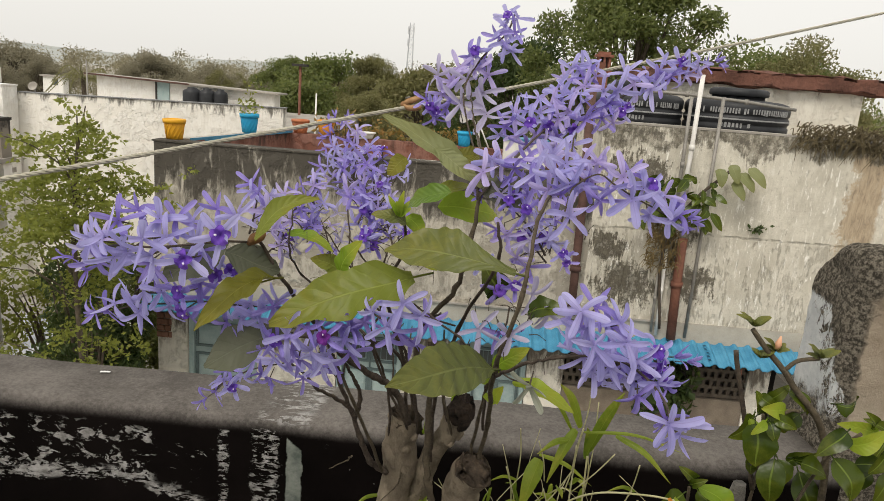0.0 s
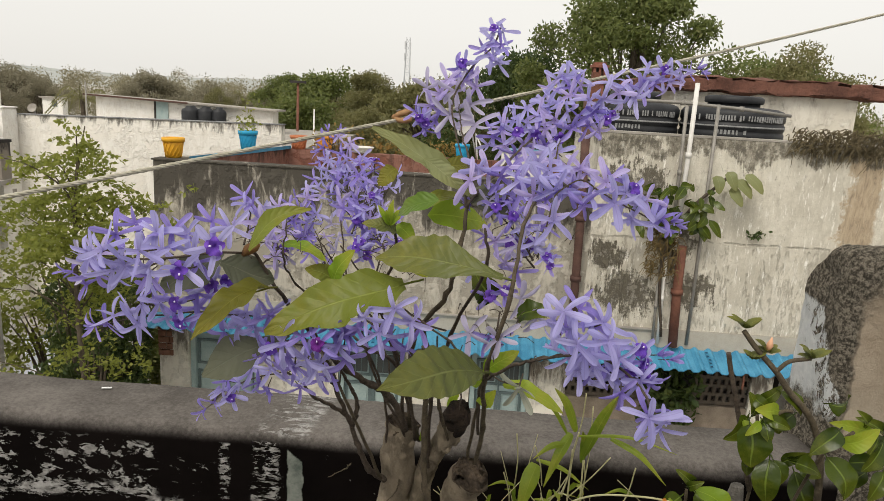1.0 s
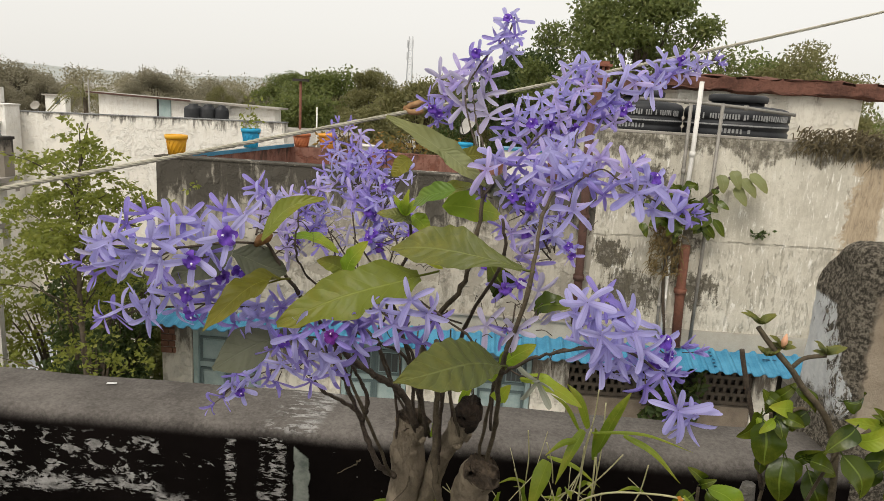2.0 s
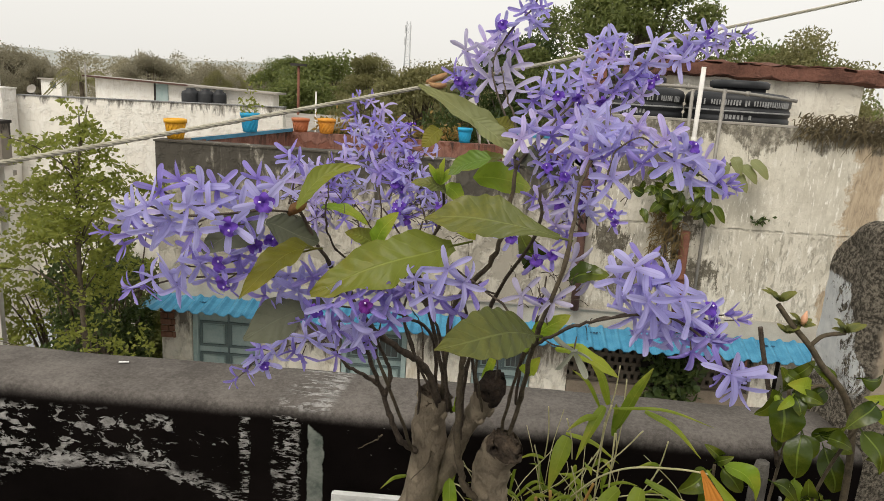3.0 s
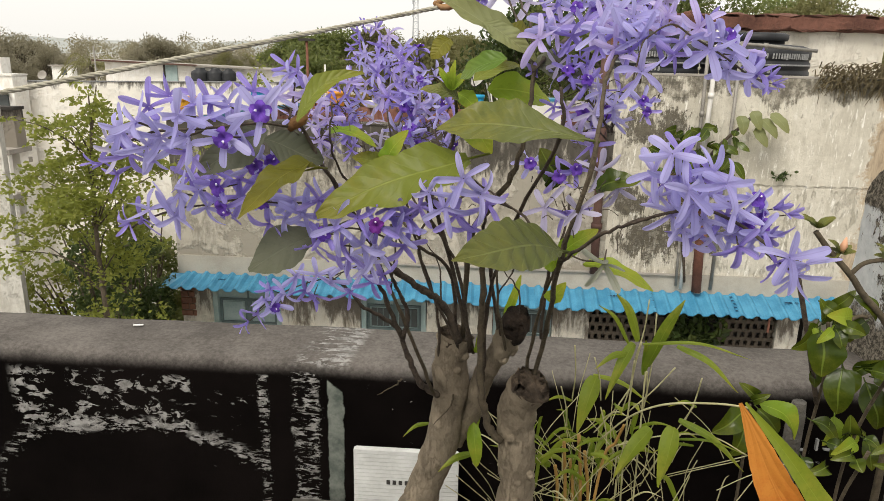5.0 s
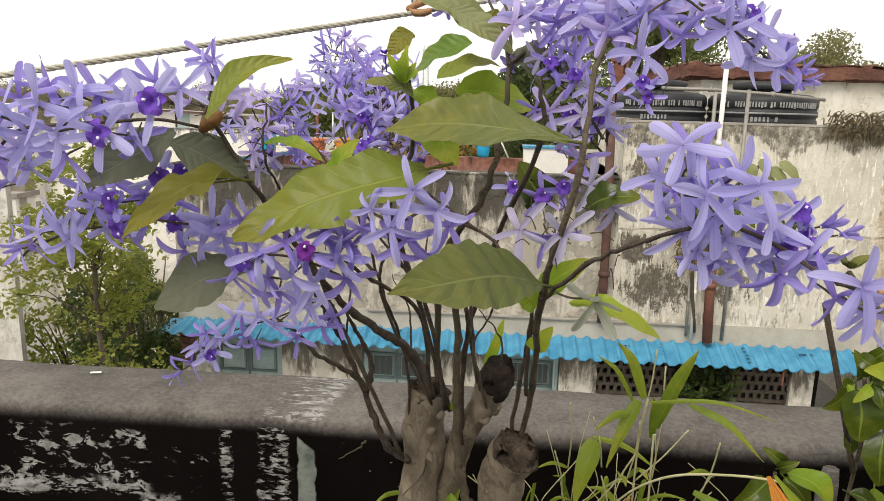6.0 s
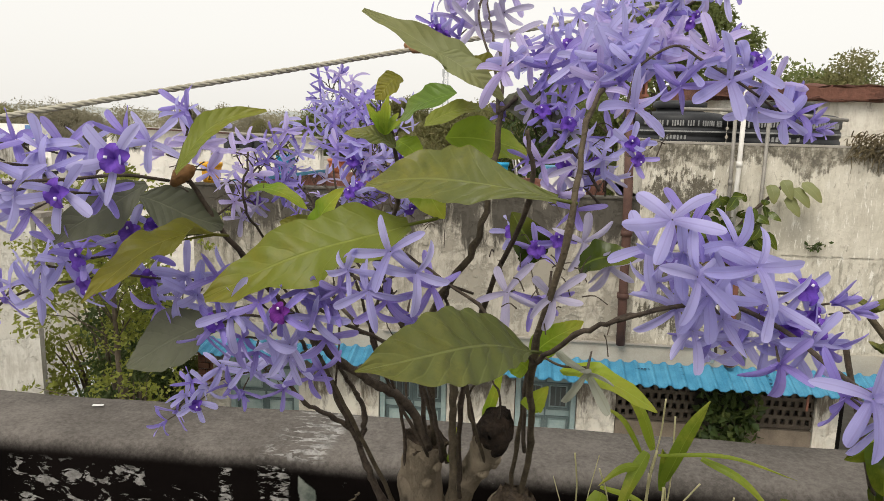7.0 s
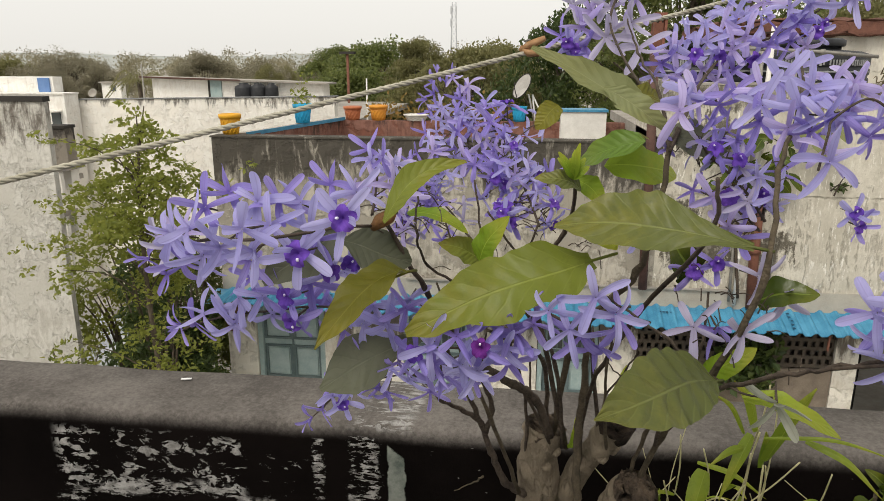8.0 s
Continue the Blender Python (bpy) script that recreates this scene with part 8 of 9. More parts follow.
for i, (a, b, w, fc, m) in enumerate((((0.072, 0.684, 1.631), (0.026, 0.709, 1.61), 0.024, (-0.3, -0.75, 0.6), M_LEAF_YOUNG), ((0.056, 0.775, 1.601), (0.124, 0.81, 1.592), 0.036, (0.1, -0.85, 0.5), M_LEAF_LIME), ((0.032, 0.691, 1.596), (0.0, 0.683, 1.606), 0.018, (0, -0.5, 0.85), M_LEAF), ((0.037, 0.742, 1.575), (0.062, 0.716, 1.548), 0.032, (-0.2, -0.8, 0.5), M_LEAF_LIME), ((0.043, 0.75, 1.61), (0.093, 0.79, 1.626), 0.018, (0, -0.6, 0.8), M_LEAF_YELLOW), ((0.07, 0.775, 1.655), (0.105, 0.8, 1.652), 0.022, (0.1, -0.7, 0.6), M_LEAF_OLIVE), ((0.03, 0.71, 1.6), (0.05, 0.7, 1.585), 0.018, (0, -0.8, 0.5), M_LEAF_LIME), ((0.097, 0.762, 1.626), (0.147, 0.752, 1.615), 0.034, (0.1, -0.7, 0.7), M_LEAF_DARK), ((0.018, 0.79, 1.648), (0.0, 0.78, 1.63), 0.022, (-0.2, -0.9, 0.3), M_LEAF_OLIVE), ((-0.043, 0.762, 1.521), (-0.021, 0.752, 1.562), 0.026, (-0.4, -0.8, 0.3), M_LEAF_LIME), ((-0.044, 0.792, 1.515), (-0.079, 0.782, 1.531), 0.024, (0, -0.8, 0.6), M_LEAF_YELLOW), ((0.131, 0.772, 1.508), (0.111, 0.757, 1.547), 0.034, (0.2, -0.9, 0.2), M_LEAF_GLOSS), ((0.154, 0.681, 1.522), (0.186, 0.662, 1.536), 0.024, (-0.1, -0.7, 0.7), M_LEAF_GLOSS), ((0.144, 0.655, 1.462), (0.2, 0.63, 1.452), 0.02, (0, -0.45, 0.9), M_LEAF_LIME), ((0.125, 0.691, 1.448), (0.106, 0.67, 1.469), 0.02, (-0.2, -0.8, 0.5), M_LEAF_LIME), ((0.127, 0.691, 1.458), (0.158, 0.681, 1.487), 0.02, (0, -0.8, 0.5), M_LEAF_LIME), ((0.128, 0.772, 1.386), (0.142, 0.752, 1.412), 0.018, (0, -0.9, 0.3), M_LEAF_LIME), ((-0.109, 0.792, 1.555), (-0.054, 0.772, 1.546), 0.018, (0, -0.5, 0.85), M_LEAF_LIME), ((0.055, 0.934, 1.251), (0.06, 0.919, 1.297), 0.016, (0.3, -0.9, 0.2), M_LEAF_LIME), ((0.09, 0.914, 1.312), (0.105, 0.894, 1.372), 0.012, (0, -0.9, 0.3), M_LEAF_LIME), ((0.054, 0.945, 1.141), (0.06, 0.924, 1.082), 0.022, (0, -0.9, 0.3), M_LEAF_LIME))):
    leaf_at(shrub, a, b, w * 0.88, fc, m, 0.24, 0.3, 0.16, 0.08, "", i, nu=14, nv=6)
for i in range(9):
    a = i * 0.7
    reach = 0.011 if i < 6 else 0.005
    leaf_at(shrub, (0.026, 0.684, 1.604), (0.025 + reach * math.cos(a), 0.685 + reach * math.sin(a), 1.613 + 0.005 * (i % 3) + (0.006 if i > 5 else 0)), 0.0045, (-0.3 * math.cos(a), -0.9, 0.3), M_LEAF_LIME, 0.2, 0.3, 0.05, 0.0, "", i, nu=6, nv=2)

# ---- clothes line ----
rope = Geo()
for k in range(3):
    pts = []
    for i in range(1500):
        s = i / 1499
        x = -2.4 + 4.4 * s
        c = Vector((x, 1.0345 + 0.6313 * x, 1.6956 + 0.2573 * x + 0.0168 * x * x))
        a = x * 1.2 / 0.026 * 6.28 + k * 2.094
        pts.append(c + (Vector((0, -0.447, 0.894)) * math.cos(a) + Vector((0.45, -0.8, -0.4)) * math.sin(a)) * 0.0015)
    rope.tube(pts, 0.0016, 5)
M_ROPE = plain("twisted_cream_rope", (0.3, 0.28, 0.21), (0.52, 0.49, 0.4), 30, 0.85, 0.5, 0.002, fine=400)
cl = thing("clothes_line", (0, 1.0345, 1.6956), "taut twisted cream rope clothes line", "rope")
for p in rope.v:
    p -= Vector((0, 1.0345, 1.6956))
part("rope", rope, M_ROPE, cl)

M_PEG = plain("orange_tan_wood", (0.22, 0.11, 0.045), (0.42, 0.25, 0.12), 60, 0.7, 0.4, 0.002)
peg = thing("clothes_peg", (-0.004, 1.031, 1.697), "tan wooden clothes peg clipped on the rope", "peg")
for sz in (-1, 1):
    part("jaw", Geo().tube([(-0.014, -0.004, -0.002 * sz), (-0.004, -0.005, 0.0045 * sz), (0.006, -0.006, 0.0062 * sz + 0.002), (0.014, -0.006, 0.007 * sz + 0.005)], [0.0028, 0.0044, 0.0044, 0.003], 6), M_PEG, peg)
part("spring", Geo().tube([(0.003 * math.cos(a) - 0.006, 0.007 * math.sin(a), 0.003 + 0.0006 * a) for a in [0.5 * k for k in range(26)]], 0.0009, 5), M_GREYPIPE, peg, "bent wire spring")


def line_post(x, y, z0, z1, label):
    t = thing("clothes_post", (x, y, z0), label, "post", "clothes line posts")
    part("pole", Geo().tube([(0, 0, 0), (0, 0, z1 - z0)], 0.018, 10), M_RUST, t)
    part("ring", Geo().tube([(0.03 * math.cos(a * 0.524), 0.03 * math.sin(a * 0.524), z1 - z0 - 0.03) for a in range(13)], 0.004, 6), M_RUST, t)
    part("foot", Geo().lathe([(0.0, 0.0), (0.06, 0.0), (0.06, 0.008), (0.02, 0.012)], n=16), M_RUST, t)


line_post(-2.42, -0.485, 0.0, 1.21, "short iron post tying off the clothes line")
line_post(2.02, 2.31, -3.3, 2.32, "tall iron post tying off the clothes line")

# ---- white board behind the trunks, its ruled lines built as thin slats ----
bx = thing("ruled_white_board", (-0.08, 1.292, 0.0), "white painted board with ruled lines and faded lettering", "crate")
M_BOARD = plain("chipped_white_paint", (0.5, 0.5, 0.48), (0.68, 0.68, 0.66), 14, 0.8, 0.4, 0.003)
for k in range(26):
    part("slat", Geo().box(-0.1, 0.106, -0.03, -0.018, 0.89 - 0.0085 * (k + 1), 0.8892 - 0.0085 * k), M_BOARD, bx)
part("side", Geo().box(-0.096, 0.102, -0.027, -0.016, 0.0, 0.66), M_BOARD, bx)
part("backing", Geo().box(-0.098, 0.104, -0.0175, -0.012, 0.0, 0.887), M_BOARD, bx)
for k in range(5):
    part("lettering", Geo().box(-0.035 + 0.012 * k, -0.028 + 0.012 * k, -0.0315, -0.0303, 0.816, 0.825), M_DARK, bx)

# ---- potted plants beside the shrub ----
pl = thing("succulent_shrub", (0.6, 1.1, 0.7), "bare thick-stemmed shrub with small leaf rosettes and a bud", "shrub")


def ppart(name, geo, material, parent=None, label=""):
    for p in geo.v:
        p -= Vector((parent or pl).location)
    return part(name, geo, material, parent or pl, label)


ppart("stem", Geo().tube(spline([(0.7, 1.09, 0.7), (0.705, 1.1, 1.1), (0.682, 1.1, 1.234), (0.626, 1.1, 1.303), (0.605, 1.1, 1.33), (0.57, 1.1, 1.365), (0.544, 1.1, 1.395)], 6), [0.0062 - 0.00006 * i for i in range(37)], 9), M_STEM)
ppart("stem", Geo().tube(spline([(0.605, 1.1, 1.333), (0.622, 1.1, 1.35), (0.654, 1.1, 1.357)], 5), [0.0038 - 0.00005 * i for i in range(11)], 8), M_STEM)
ppart("stem", Geo().tube(spline([(0.575, 1.1, 1.362), (0.582, 1.105, 1.36), (0.585, 1.1, 1.366)], 4), 0.003, 8), M_STEM)
ppart("stem", Geo().tube(spline([(0.64, 1.1, 1.265), (0.628, 1.1, 1.266), (0.616, 1.1, 1.259)], 4), 0.003, 8), M_STEM)
rr_ = random.Random(12)
for c, n, L in (((0.545, 1.1, 1.4), 9, 0.034), ((0.585, 1.1, 1.364), 10, 0.025), ((0.656, 1.1, 1.358), 8, 0.03), ((0.565, 1.1, 1.35), 7, 0.024)):
    for i in range(n):
        a = i * 6.28 / n + 0.4
        q = L * rr_.uniform(0.75, 1.1)
        c2 = Vector(c) + Vector((math.cos(a) * q * 0.85, math.sin(a) * q * 0.5, q * rr_.uniform(0.15, 0.85)))
        leaf_at(pl, c, c2, 0.011, (-math.cos(a) * 0.3, -0.5, 0.8), M_LEAF, 0.1, 0.35, 0.1, 0.1, "", i, nu=7, nv=4, blunt=0.1)
ppart("bud", Geo().tube([(0.585, 1.098, 1.366), (0.586, 1.097, 1.376), (0.587, 1.096, 1.389)], [0.003, 0.0055, 0.001], 8), plain("pink_bud", (0.6, 0.3, 0.18), (0.7, 0.4, 0.25), 60, 0.6, 0.1), None, "pink and cream flower bud")

gp = thing("broadleaf_plant", (0.6, 1.1, 0.7), "glossy broad-leaved potted plant with drooping leaves", "plant")
rg = random.Random(88)
for pts in ([(0.6, 1.14, 0.7), (0.605, 1.14, 1.0), (0.61, 1.13, 1.16), (0.59, 1.11, 1.25)], [(0.66, 1.12, 0.7), (0.66, 1.12, 1.0), (0.67, 1.06, 1.2), (0.7, 1.03, 1.27)], [(0.52, 1.18, 0.7), (0.52, 1.17, 0.95), (0.505, 1.14, 1.09)], [(0.64, 1.1, 0.75), (0.635, 1.07, 0.95), (0.65, 1.045, 1.07)]):
    ppart("stem", Geo().tube(spline(pts, 6), 0.0028, 7), M_STEM, gp)
ppart("stem", Geo().tube(spline([(0.608, 1.135, 1.1), (0.58, 1.15, 1.22), (0.554, 1.15, 1.306), (0.545, 1.15, 1.34)], 5), 0.0042, 8), M_TWIG, gp, "dead cut stem")


def glossy(base, tip, w):
    i = rg.randrange(1000)
    leaf_at(gp, base, tip, w * rg.uniform(0.92, 1.08), (rg.uniform(-0.5, 0.5), -0.75, rg.uniform(0.25, 0.7)), M_LEAF_GLOSS if i % 9 else M_LEAF_LIME, rg.uniform(0.2, 0.5), rg.uniform(0.3, 0.75), 0.06, rg.uniform(0.05, 0.3), "", i, nu=16, nv=8, blunt=rg.uniform(0.2, 0.45), stalk=0.008, quilt=0.0)


glossy((0.576, 1.1, 1.238), (0.58, 1.078, 1.173), 0.0473)
glossy((0.579, 1.12, 1.242), (0.543, 1.098, 1.207), 0.0367)
glossy((0.607, 1.08, 1.19), (0.601, 1.058, 1.12), 0.0424)
glossy((0.627, 1.11, 1.174), (0.635, 1.088, 1.134), 0.0312)
glossy((0.59, 1.14, 1.231), (0.58, 1.118, 1.284), 0.0278)
glossy((0.591, 1.09, 1.249), (0.599, 1.068, 1.225), 0.0214)
glossy((0.598, 1.09, 1.256), (0.625, 1.068, 1.25), 0.0204)
glossy((0.604, 1.14, 1.259), (0.625, 1.118, 1.298), 0.0214)
glossy((0.624, 1.15, 1.25), (0.64, 1.128, 1.212), 0.0356)
glossy((0.599, 1.15, 1.149), (0.6, 1.128, 1.135), 0.027)
glossy((0.68, 1.14, 1.14), (0.705, 1.118, 1.065), 0.0427)
glossy((0.675, 1.11, 1.162), (0.696, 1.088, 1.162), 0.026)
glossy((0.647, 1.12, 1.164), (0.674, 1.098, 1.195), 0.0189)
glossy((0.587, 1.13, 1.274), (0.608, 1.108, 1.263), 0.0212)
glossy((0.493, 1.13, 1.082), (0.441, 1.108, 1.053), 0.0381)
glossy((0.516, 1.13, 1.097), (0.577, 1.108, 1.052), 0.0413)
glossy((0.506, 1.15, 1.052), (0.483, 1.128, 0.997), 0.0377)
glossy((0.51, 1.14, 1.103), (0.481, 1.118, 1.136), 0.0192)
glossy((0.5, 1.12, 1.107), (0.513, 1.098, 1.128), 0.0157)
glossy((0.532, 1.17, 1.068), (0.563, 1.148, 1.037), 0.0329)
glossy((0.648, 1.06, 1.084), (0.661, 1.038, 1.081), 0.0178)
glossy((0.628, 1.05, 1.064), (0.592, 1.028, 1.064), 0.0166)
glossy((0.63, 1.04, 1.059), (0.631, 1.018, 1.051), 0.0233)
glossy((0.681, 1.03, 1.093), (0.639, 1.008, 1.092), 0.0192)
glossy((0.601, 1.06, 1.031), (0.57, 1.038, 1.033), 0.0218)
glossy((0.68, 1.03, 1.069), (0.684, 1.008, 1.095), 0.0211)
glossy((0.694, 1.03, 1.052), (0.648, 1.008, 1.069), 0.0192)
glossy((0.586, 1.11, 1.016), (0.588, 1.088, 1.0), 0.026)
glossy((0.69, 1.05, 1.075), (0.694, 1.028, 1.059), 0.0196)
glossy((0.667, 1.01, 1.28), (0.623, 0.988, 1.25), 0.0289)
glossy((0.656, 1.01, 1.236), (0.683, 0.988, 1.18), 0.0481)
glossy((0.671, 1.01, 1.258), (0.712, 0.988, 1.29), 0.0306)
glossy((0.743, 1.06, 1.259), (0.679, 1.038, 1.278), 0.0202)
glossy((0.733, 1.01, 1.268), (0.701, 0.988, 1.227), 0.0289)
glossy((0.72, 1.04, 1.278), (0.7, 1.018, 1.307), 0.018)
glossy((0.644, 1.07, 1.191), (0.67, 1.048, 1.19), 0.0269)
glossy((0.64, 1.09, 1.188), (0.667, 1.068, 1.206), 0.0189)
glossy((0.763, 1.06, 1.255), (0.721, 1.038, 1.289), 0.0184)
glossy((0.719, 1.06, 1.204), (0.758, 1.038, 1.214), 0.0276)
glossy((0.768, 1.05, 1.197), (0.744, 1.028, 1.16), 0.0273)
for cx, cz, n, sx, sz in ((0.6, 1.25, 5, 0.025, 0.02), (0.7, 1.25, 5, 0.035, 0.03), (0.66, 1.06, 9, 0.03, 0.015)):
    for _ in range(n):
        a = Vector((cx + rg.gauss(0, sx), rg.uniform(1.07, 1.14), cz + rg.gauss(0, sz)))
        q = rg.uniform(0.03, 0.055)
        b = a + Vector((rg.gauss(0, 0.7), -0.45, rg.gauss(-0.35, 0.5))).normalized() * q
        glossy(tuple(a), tuple(b), q * rg.uniform(0.45, 0.6))

bamboo = thing("bamboo_grass", (0.28, 1.0, 0.7), "clump of narrow yellow-green bamboo grass with dry straws", "grass")


def blade(pts, w, material=None, name="blade"):
    ln = spline(pts, 6)
    k = len(ln)

    def pt(u, v):
        f = u * (k - 1)
        j = min(k - 2, int(f))
        p = ln[j].lerp(ln[j + 1], f - j)
        d = (ln[j + 1] - ln[j]).normalized()
        s = d.cross(Vector((0.2, -0.85, 0.5))).normalized()
        h = (v - 0.5) * w * (math.sin(math.pi * min(1, 0.1 + 0.9 * u) ** 0.75) ** 0.9 + 0.04)
        return p + s * h + d.cross(s) * abs(v - 0.5) * w * 0.35 - Vector(bamboo.location)

    return part(name, Geo().sheet(pt, 12, 4), material or M_BLADE, bamboo)


def straight_blade(a, b, w):
    a, b = Vector(a), Vector(b)
    blade([a, a.lerp(b, 0.5) + Vector((0, -0.006, 0.008 + 0.05 * (b - a).length)), b], w)


def stalk(pts, r, material, name="culm"):
    g = Geo().tube(spline(pts, 6), r, 6)
    for p in g.v:
        p -= Vector(bamboo.location)
    part(name, g, material, bamboo)


straight_blade((0.282, 1.0, 1.251), (0.24, 0.97, 1.33), 0.014)
straight_blade((0.268, 1.0, 1.247), (0.217, 0.97, 1.313), 0.0066)
straight_blade((0.296, 1.0, 1.211), (0.33, 0.97, 1.324), 0.018)
straight_blade((0.3, 1.02, 1.19), (0.29, 0.99, 1.256), 0.013)
straight_blade((0.273, 0.99, 1.252), (0.235, 0.96, 1.178), 0.016)
straight_blade((0.264, 0.98, 1.24), (0.215, 0.95, 1.228), 0.009)
straight_blade((0.28, 0.97, 1.259), (0.416, 0.94, 1.256), 0.0045)
straight_blade((0.326, 0.97, 1.259), (0.404, 0.94, 1.208), 0.009)
straight_blade((0.227, 1.0, 1.193), (0.202, 0.97, 1.117), 0.026)
straight_blade((0.307, 0.98, 1.126), (0.255, 0.95, 1.062), 0.023)
straight_blade((0.339, 0.98, 1.13), (0.318, 0.95, 1.05), 0.028)
straight_blade((0.35, 1.0, 1.132), (0.44, 0.97, 1.071), 0.011)
straight_blade((0.38, 1.02, 1.143), (0.33, 0.99, 1.157), 0.0058)
straight_blade((0.233, 1.06, 1.168), (0.315, 1.03, 1.139), 0.007)
straight_blade((0.059, 1.02, 1.125), (0.054, 0.99, 1.072), 0.0125)
straight_blade((0.054, 0.93, 1.101), (0.008, 0.9, 1.088), 0.0096)
straight_blade((-0.014, 1.02, 1.093), (-0.051, 0.99, 1.085), 0.0058)
straight_blade((0.198, 1.02, 1.143), (0.153, 0.99, 1.154), 0.0048)
straight_blade((0.257, 1.0, 1.149), (0.262, 0.97, 1.15), 0.0094)
straight_blade((0.344, 1.0, 1.1), (0.441, 0.97, 1.097), 0.0038)
straight_blade((0.199, 1.02, 1.06), (0.149, 0.99, 1.058), 0.0067)
straight_blade((0.192, 1.0, 1.06), (0.214, 0.97, 1.069), 0.0056)
straight_blade((0.251, 1.02, 1.081), (0.2, 0.99, 1.079), 0.0058)
straight_blade((0.296, 1.04, 1.09), (0.345, 1.01, 1.115), 0.0049)
straight_blade((0.383, 1.02, 1.079), (0.313, 0.99, 1.081), 0.0043)
straight_blade((0.228, 1.0, 1.068), (0.259, 0.97, 1.067), 0.0066)
straight_blade((0.136, 1.05, 1.067), (0.173, 1.02, 1.058), 0.0049)
straight_blade((0.284, 1.0, 1.078), (0.239, 0.97, 1.066), 0.0056)
rb = random.Random(55)
M_GOLD = plain("golden_brown_culm", (0.26, 0.14, 0.03), (0.42, 0.26, 0.08), 30, 0.7, 0.3)
stalk([(0.22, 1.0, 0.72), (0.244, 1.0, 1.037), (0.263, 1.0, 1.089), (0.273, 1.0, 1.119)], 0.0022, M_GOLD)
for k in range(5):
    dx = 0.012 * k
    stalk([(0.19 + dx, 1.05, 0.72), (0.19 + dx, 1.04, 0.95), (0.183 + dx * 0.9, 1.04, 1.02 + 0.014 * ((k * 3) % 5))], 0.0026, M_GOLD)
stalk([(0.3, 1.05, 0.72), (0.285, 1.03, 1.0), (0.28, 1.01, 1.18), (0.285, 1.0, 1.25)], 0.0013, M_STRAW)
stalk([(0.31, 1.05, 0.72), (0.305, 1.03, 1.0), (0.298, 1.01, 1.2)], 0.0013, M_STRAW)
stalk([(0.239, 0.99, 1.099), (0.267, 0.95, 1.159), (0.304, 0.92, 1.196), (0.361, 0.9, 1.211), (0.4, 0.89, 1.213)], 0.0014, M_STRAW, "stalk")
stalk([(0.258, 1.0, 1.082), (0.333, 1.0, 1.105), (0.399, 1.0, 1.107), (0.454, 1.0, 1.079)], 0.0011, M_STRAW, "stalk")
stalk([(0.272, 1.02, 1.13), Vector((0.272, 1.02, 1.13)).lerp(Vector((0.278, 1.0, 1.221)), 0.5) + Vector((0.003, 0, 0)), (0.278, 1.0, 1.221)], 0.001, M_STRAW, "stalk")
stalk([(0.283, 1.02, 1.211), Vector((0.283, 1.02, 1.211)).lerp(Vector((0.29, 1.0, 1.313)), 0.5) + Vector((0.003, 0, 0)), (0.29, 1.0, 1.313)], 0.001, M_STRAW, "stalk")
stalk([(0.303, 1.02, 1.135), Vector((0.303, 1.02, 1.135)).lerp(Vector((0.302, 1.0, 1.293)), 0.5) + Vector((0.003, 0, 0)), (0.302, 1.0, 1.293)], 0.001, M_STRAW, "stalk")
stalk([(0.198, 1.02, 1.143), Vector((0.198, 1.02, 1.143)).lerp(Vector((0.193, 1.0, 1.24)), 0.5) + Vector((0.003, 0, 0)), (0.193, 1.0, 1.24)], 0.001, M_STRAW, "stalk")
stalk([(0.283, 1.02, 1.131), Vector((0.283, 1.02, 1.131)).lerp(Vector((0.336, 1.0, 1.213)), 0.5) + Vector((0.003, 0, 0)), (0.336, 1.0, 1.213)], 0.001, M_STRAW, "stalk")
stalk([(0.363, 1.02, 1.113), Vector((0.363, 1.02, 1.113)).lerp(Vector((0.375, 1.0, 1.199)), 0.5) + Vector((0.003, 0, 0)), (0.375, 1.0, 1.199)], 0.001, M_STRAW, "stalk")
stalk([(0.24, 1.02, 1.146), Vector((0.24, 1.02, 1.146)).lerp(Vector((0.222, 1.0, 1.223)), 0.5) + Vector((0.003, 0, 0)), (0.222, 1.0, 1.223)], 0.001, M_STRAW, "stalk")
stalk([(0.303, 1.02, 1.135), Vector((0.303, 1.02, 1.135)).lerp(Vector((0.297, 1.0, 1.205)), 0.5) + Vector((0.003, 0, 0)), (0.297, 1.0, 1.205)], 0.001, M_STRAW, "stalk")
stalk([(0.193, 1.02, 1.101), Vector((0.193, 1.02, 1.101)).lerp(Vector((0.178, 1.0, 1.175)), 0.5) + Vector((0.003, 0, 0)), (0.178, 1.0, 1.175)], 0.001, M_STRAW, "stalk")
stalk([(0.256, 1.02, 1.058), Vector((0.256, 1.02, 1.058)).lerp(Vector((0.237, 1.0, 1.145)), 0.5) + Vector((0.003, 0, 0)), (0.237, 1.0, 1.145)], 0.001, M_STRAW, "stalk")
stalk([(0.234, 1.02, 1.092), Vector((0.234, 1.02, 1.092)).lerp(Vector((0.275, 1.0, 1.176)), 0.5) + Vector((0.003, 0, 0)), (0.275, 1.0, 1.176)], 0.001, M_STRAW, "stalk")
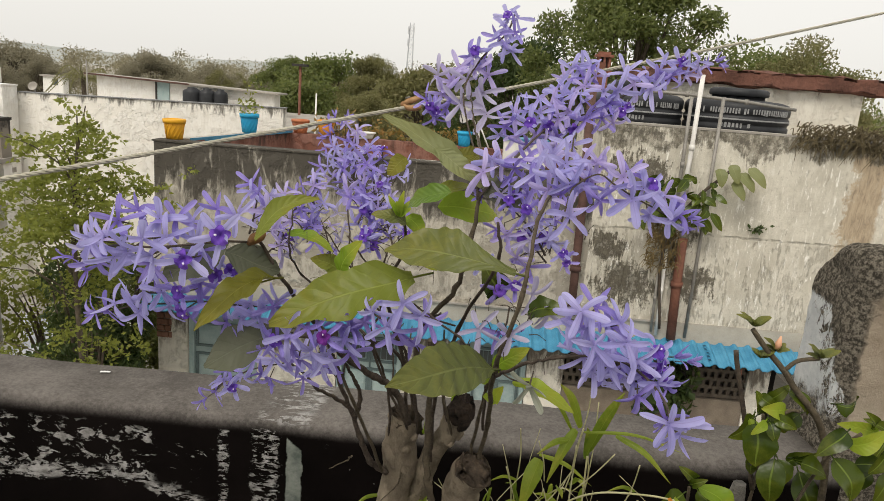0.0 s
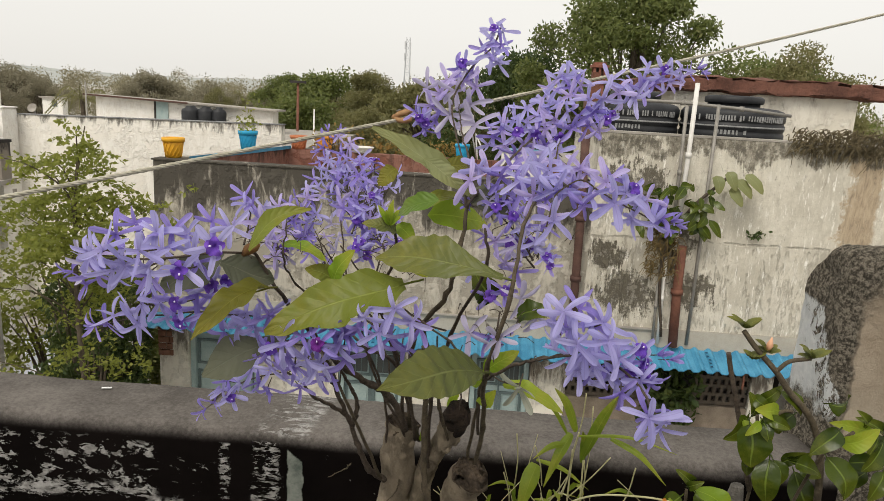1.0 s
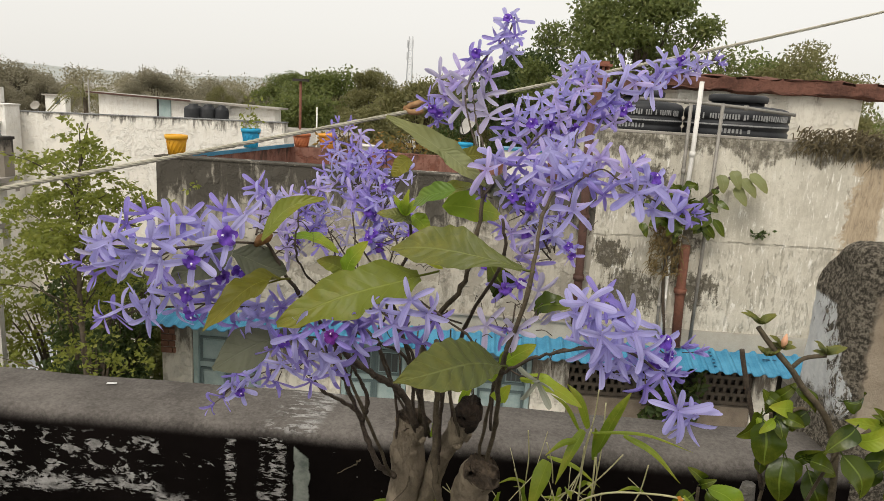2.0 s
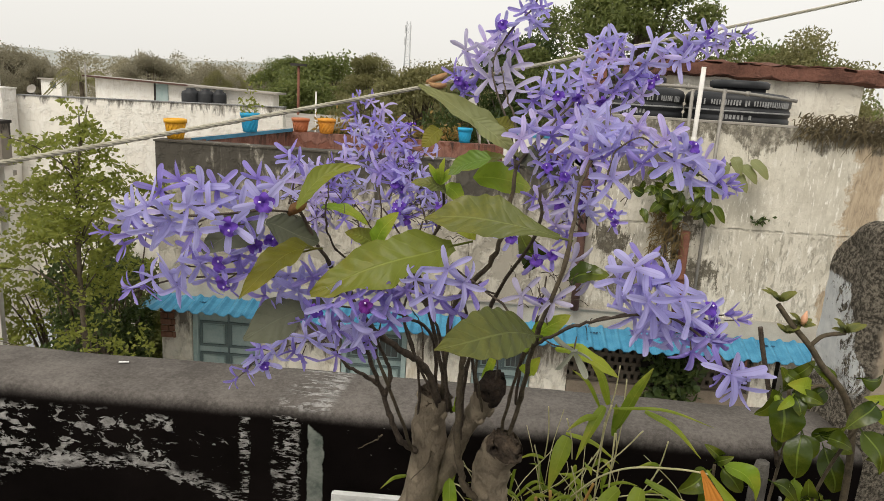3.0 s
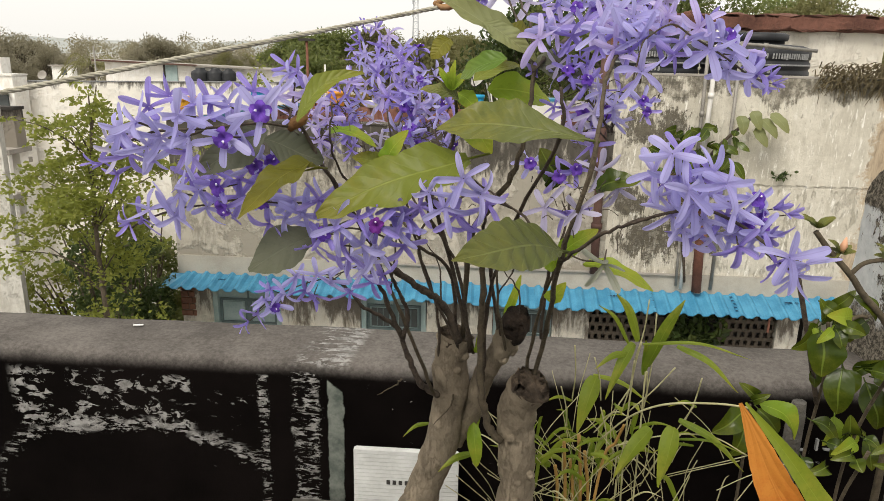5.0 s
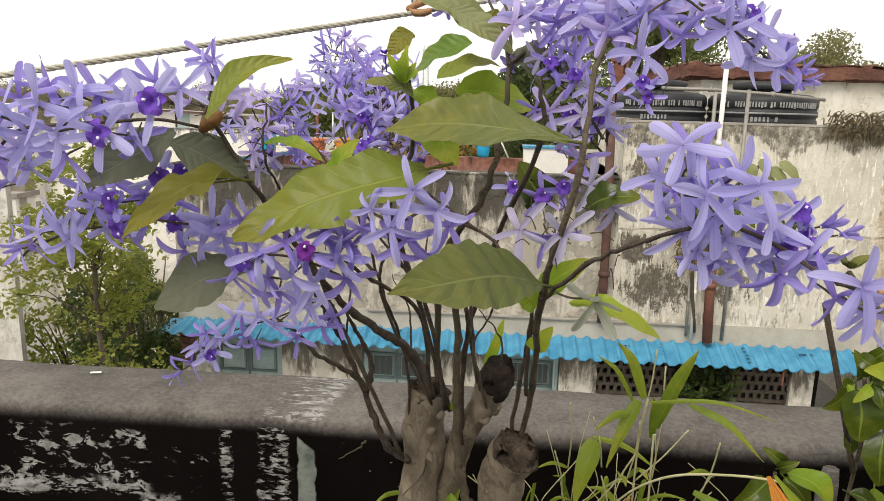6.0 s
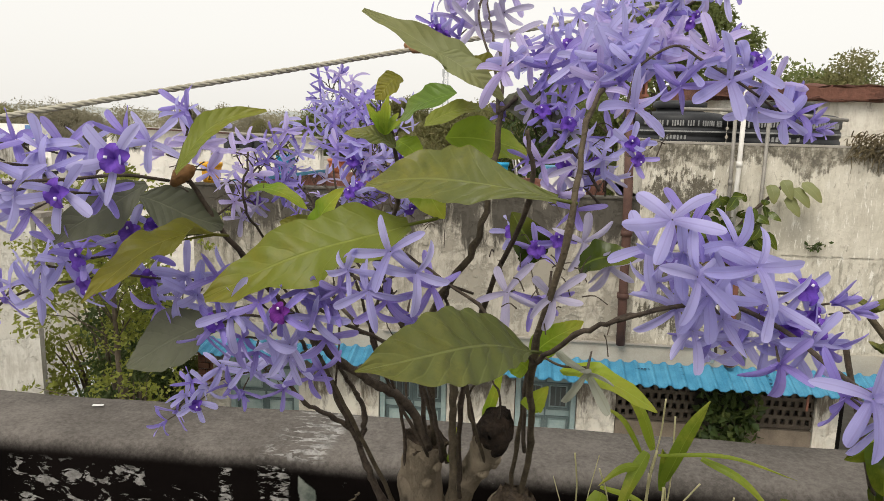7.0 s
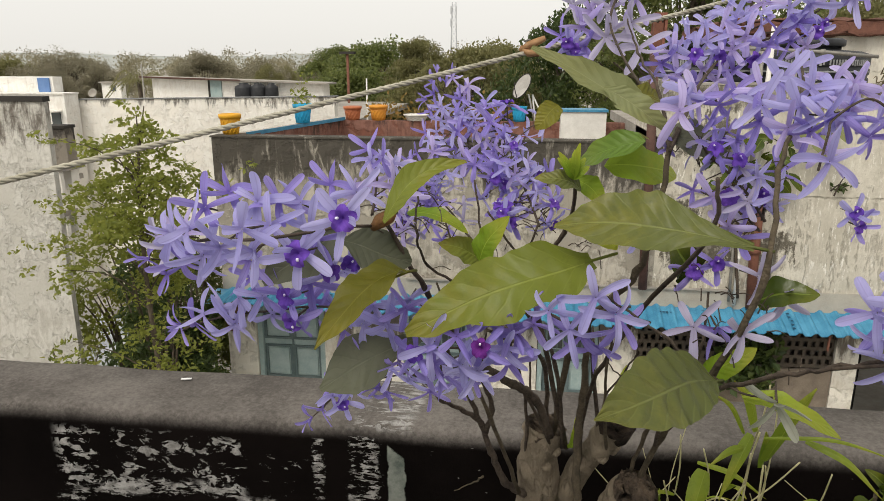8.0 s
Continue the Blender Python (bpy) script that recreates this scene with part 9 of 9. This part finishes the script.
for i in range(120):
    x = min(0.46, max(0.12, rb.gauss(0.24, 0.08)))
    p = Vector((x, rb.uniform(0.99, 1.2), rb.uniform(0.72, 1.04)))
    d = Vector((rb.gauss(0, 0.7), rb.gauss(-0.1, 0.3), rb.gauss(0.3, 0.5))).normalized()
    L = rb.uniform(0.04, 0.11)
    e = p + d * L
    e.y = min(e.y, 1.27)
    blade([p, p.lerp(e, 0.55) + Vector((0, 0, 0.012)), e - Vector((0, 0, L * 0.12))], rb.choice((0.003, 0.004, 0.006, 0.009, 0.013)) if i % 4 else 0.0025, M_BLADE if i % 4 else M_STRAW)
st = Geo()
for i in range(150):
    x = min(0.48, max(0.1, rb.gauss(0.25, 0.09)))
    p = Vector((x, rb.uniform(0.98, 1.2), rb.uniform(0.7, 1.0)))
    e = p + Vector((rb.gauss(0, 0.07), rb.gauss(-0.02, 0.04), rb.uniform(0.04, 0.16)))
    e.y = min(e.y, 1.27)
    st.tube(spline([p, p.lerp(e, 0.5) + Vector((rb.gauss(0, 0.012), 0, 0)), e], 4), [0.0008] * 9, 4, cap=False)
for p in st.v:
    p -= Vector(bamboo.location)
tagged(part("straws", st, M_STRAW, bamboo), kind="stuff")
SHEATH = ((0.06, 0.3, 0.52, 0.72, 0.86, 0.95, 1.0), (0.06, 0.3, 0.52, 0.72, 0.86, 0.95, 1.0))
leaf_at(bamboo, (0.380, 0.870, 1.229), (0.458, 0.840, 1.075), 0.052, (-0.3, -0.9, 0.35), M_ORANGE, 0.03, 0.35, 0.0, 0.02, "withered orange sheath", 4, "sheath", 24, 8, quilt=0.0, outline=SHEATH)
leaf_at(bamboo, (0.388, 0.874, 1.228), (0.523, 0.860, 1.064), 0.03, (-0.1, -0.9, 0.4), M_BLADE, 0.04, 0.4, 0.0, 0.03, "", 6, "sheath", 24, 8, quilt=0.0, outline=SHEATH)
# snapped stub of a cement post among the plants
stub = Geo().tube([(0, 0, -1.03), (0, 0, -0.03), (0.002, 0, 0.0)], [0.017, 0.017, 0.012], 7)
for p in stub.v:
    p += Vector((noise.noise(p * 80), noise.noise(p * 70), noise.noise(p * 60))) * 0.003
tagged(part("post_stub", stub, M_CEMENT, None, "", Matrix.Translation((0.636, 1.25, 1.045))), "broken grey cement post stub beside the parapet", "post")
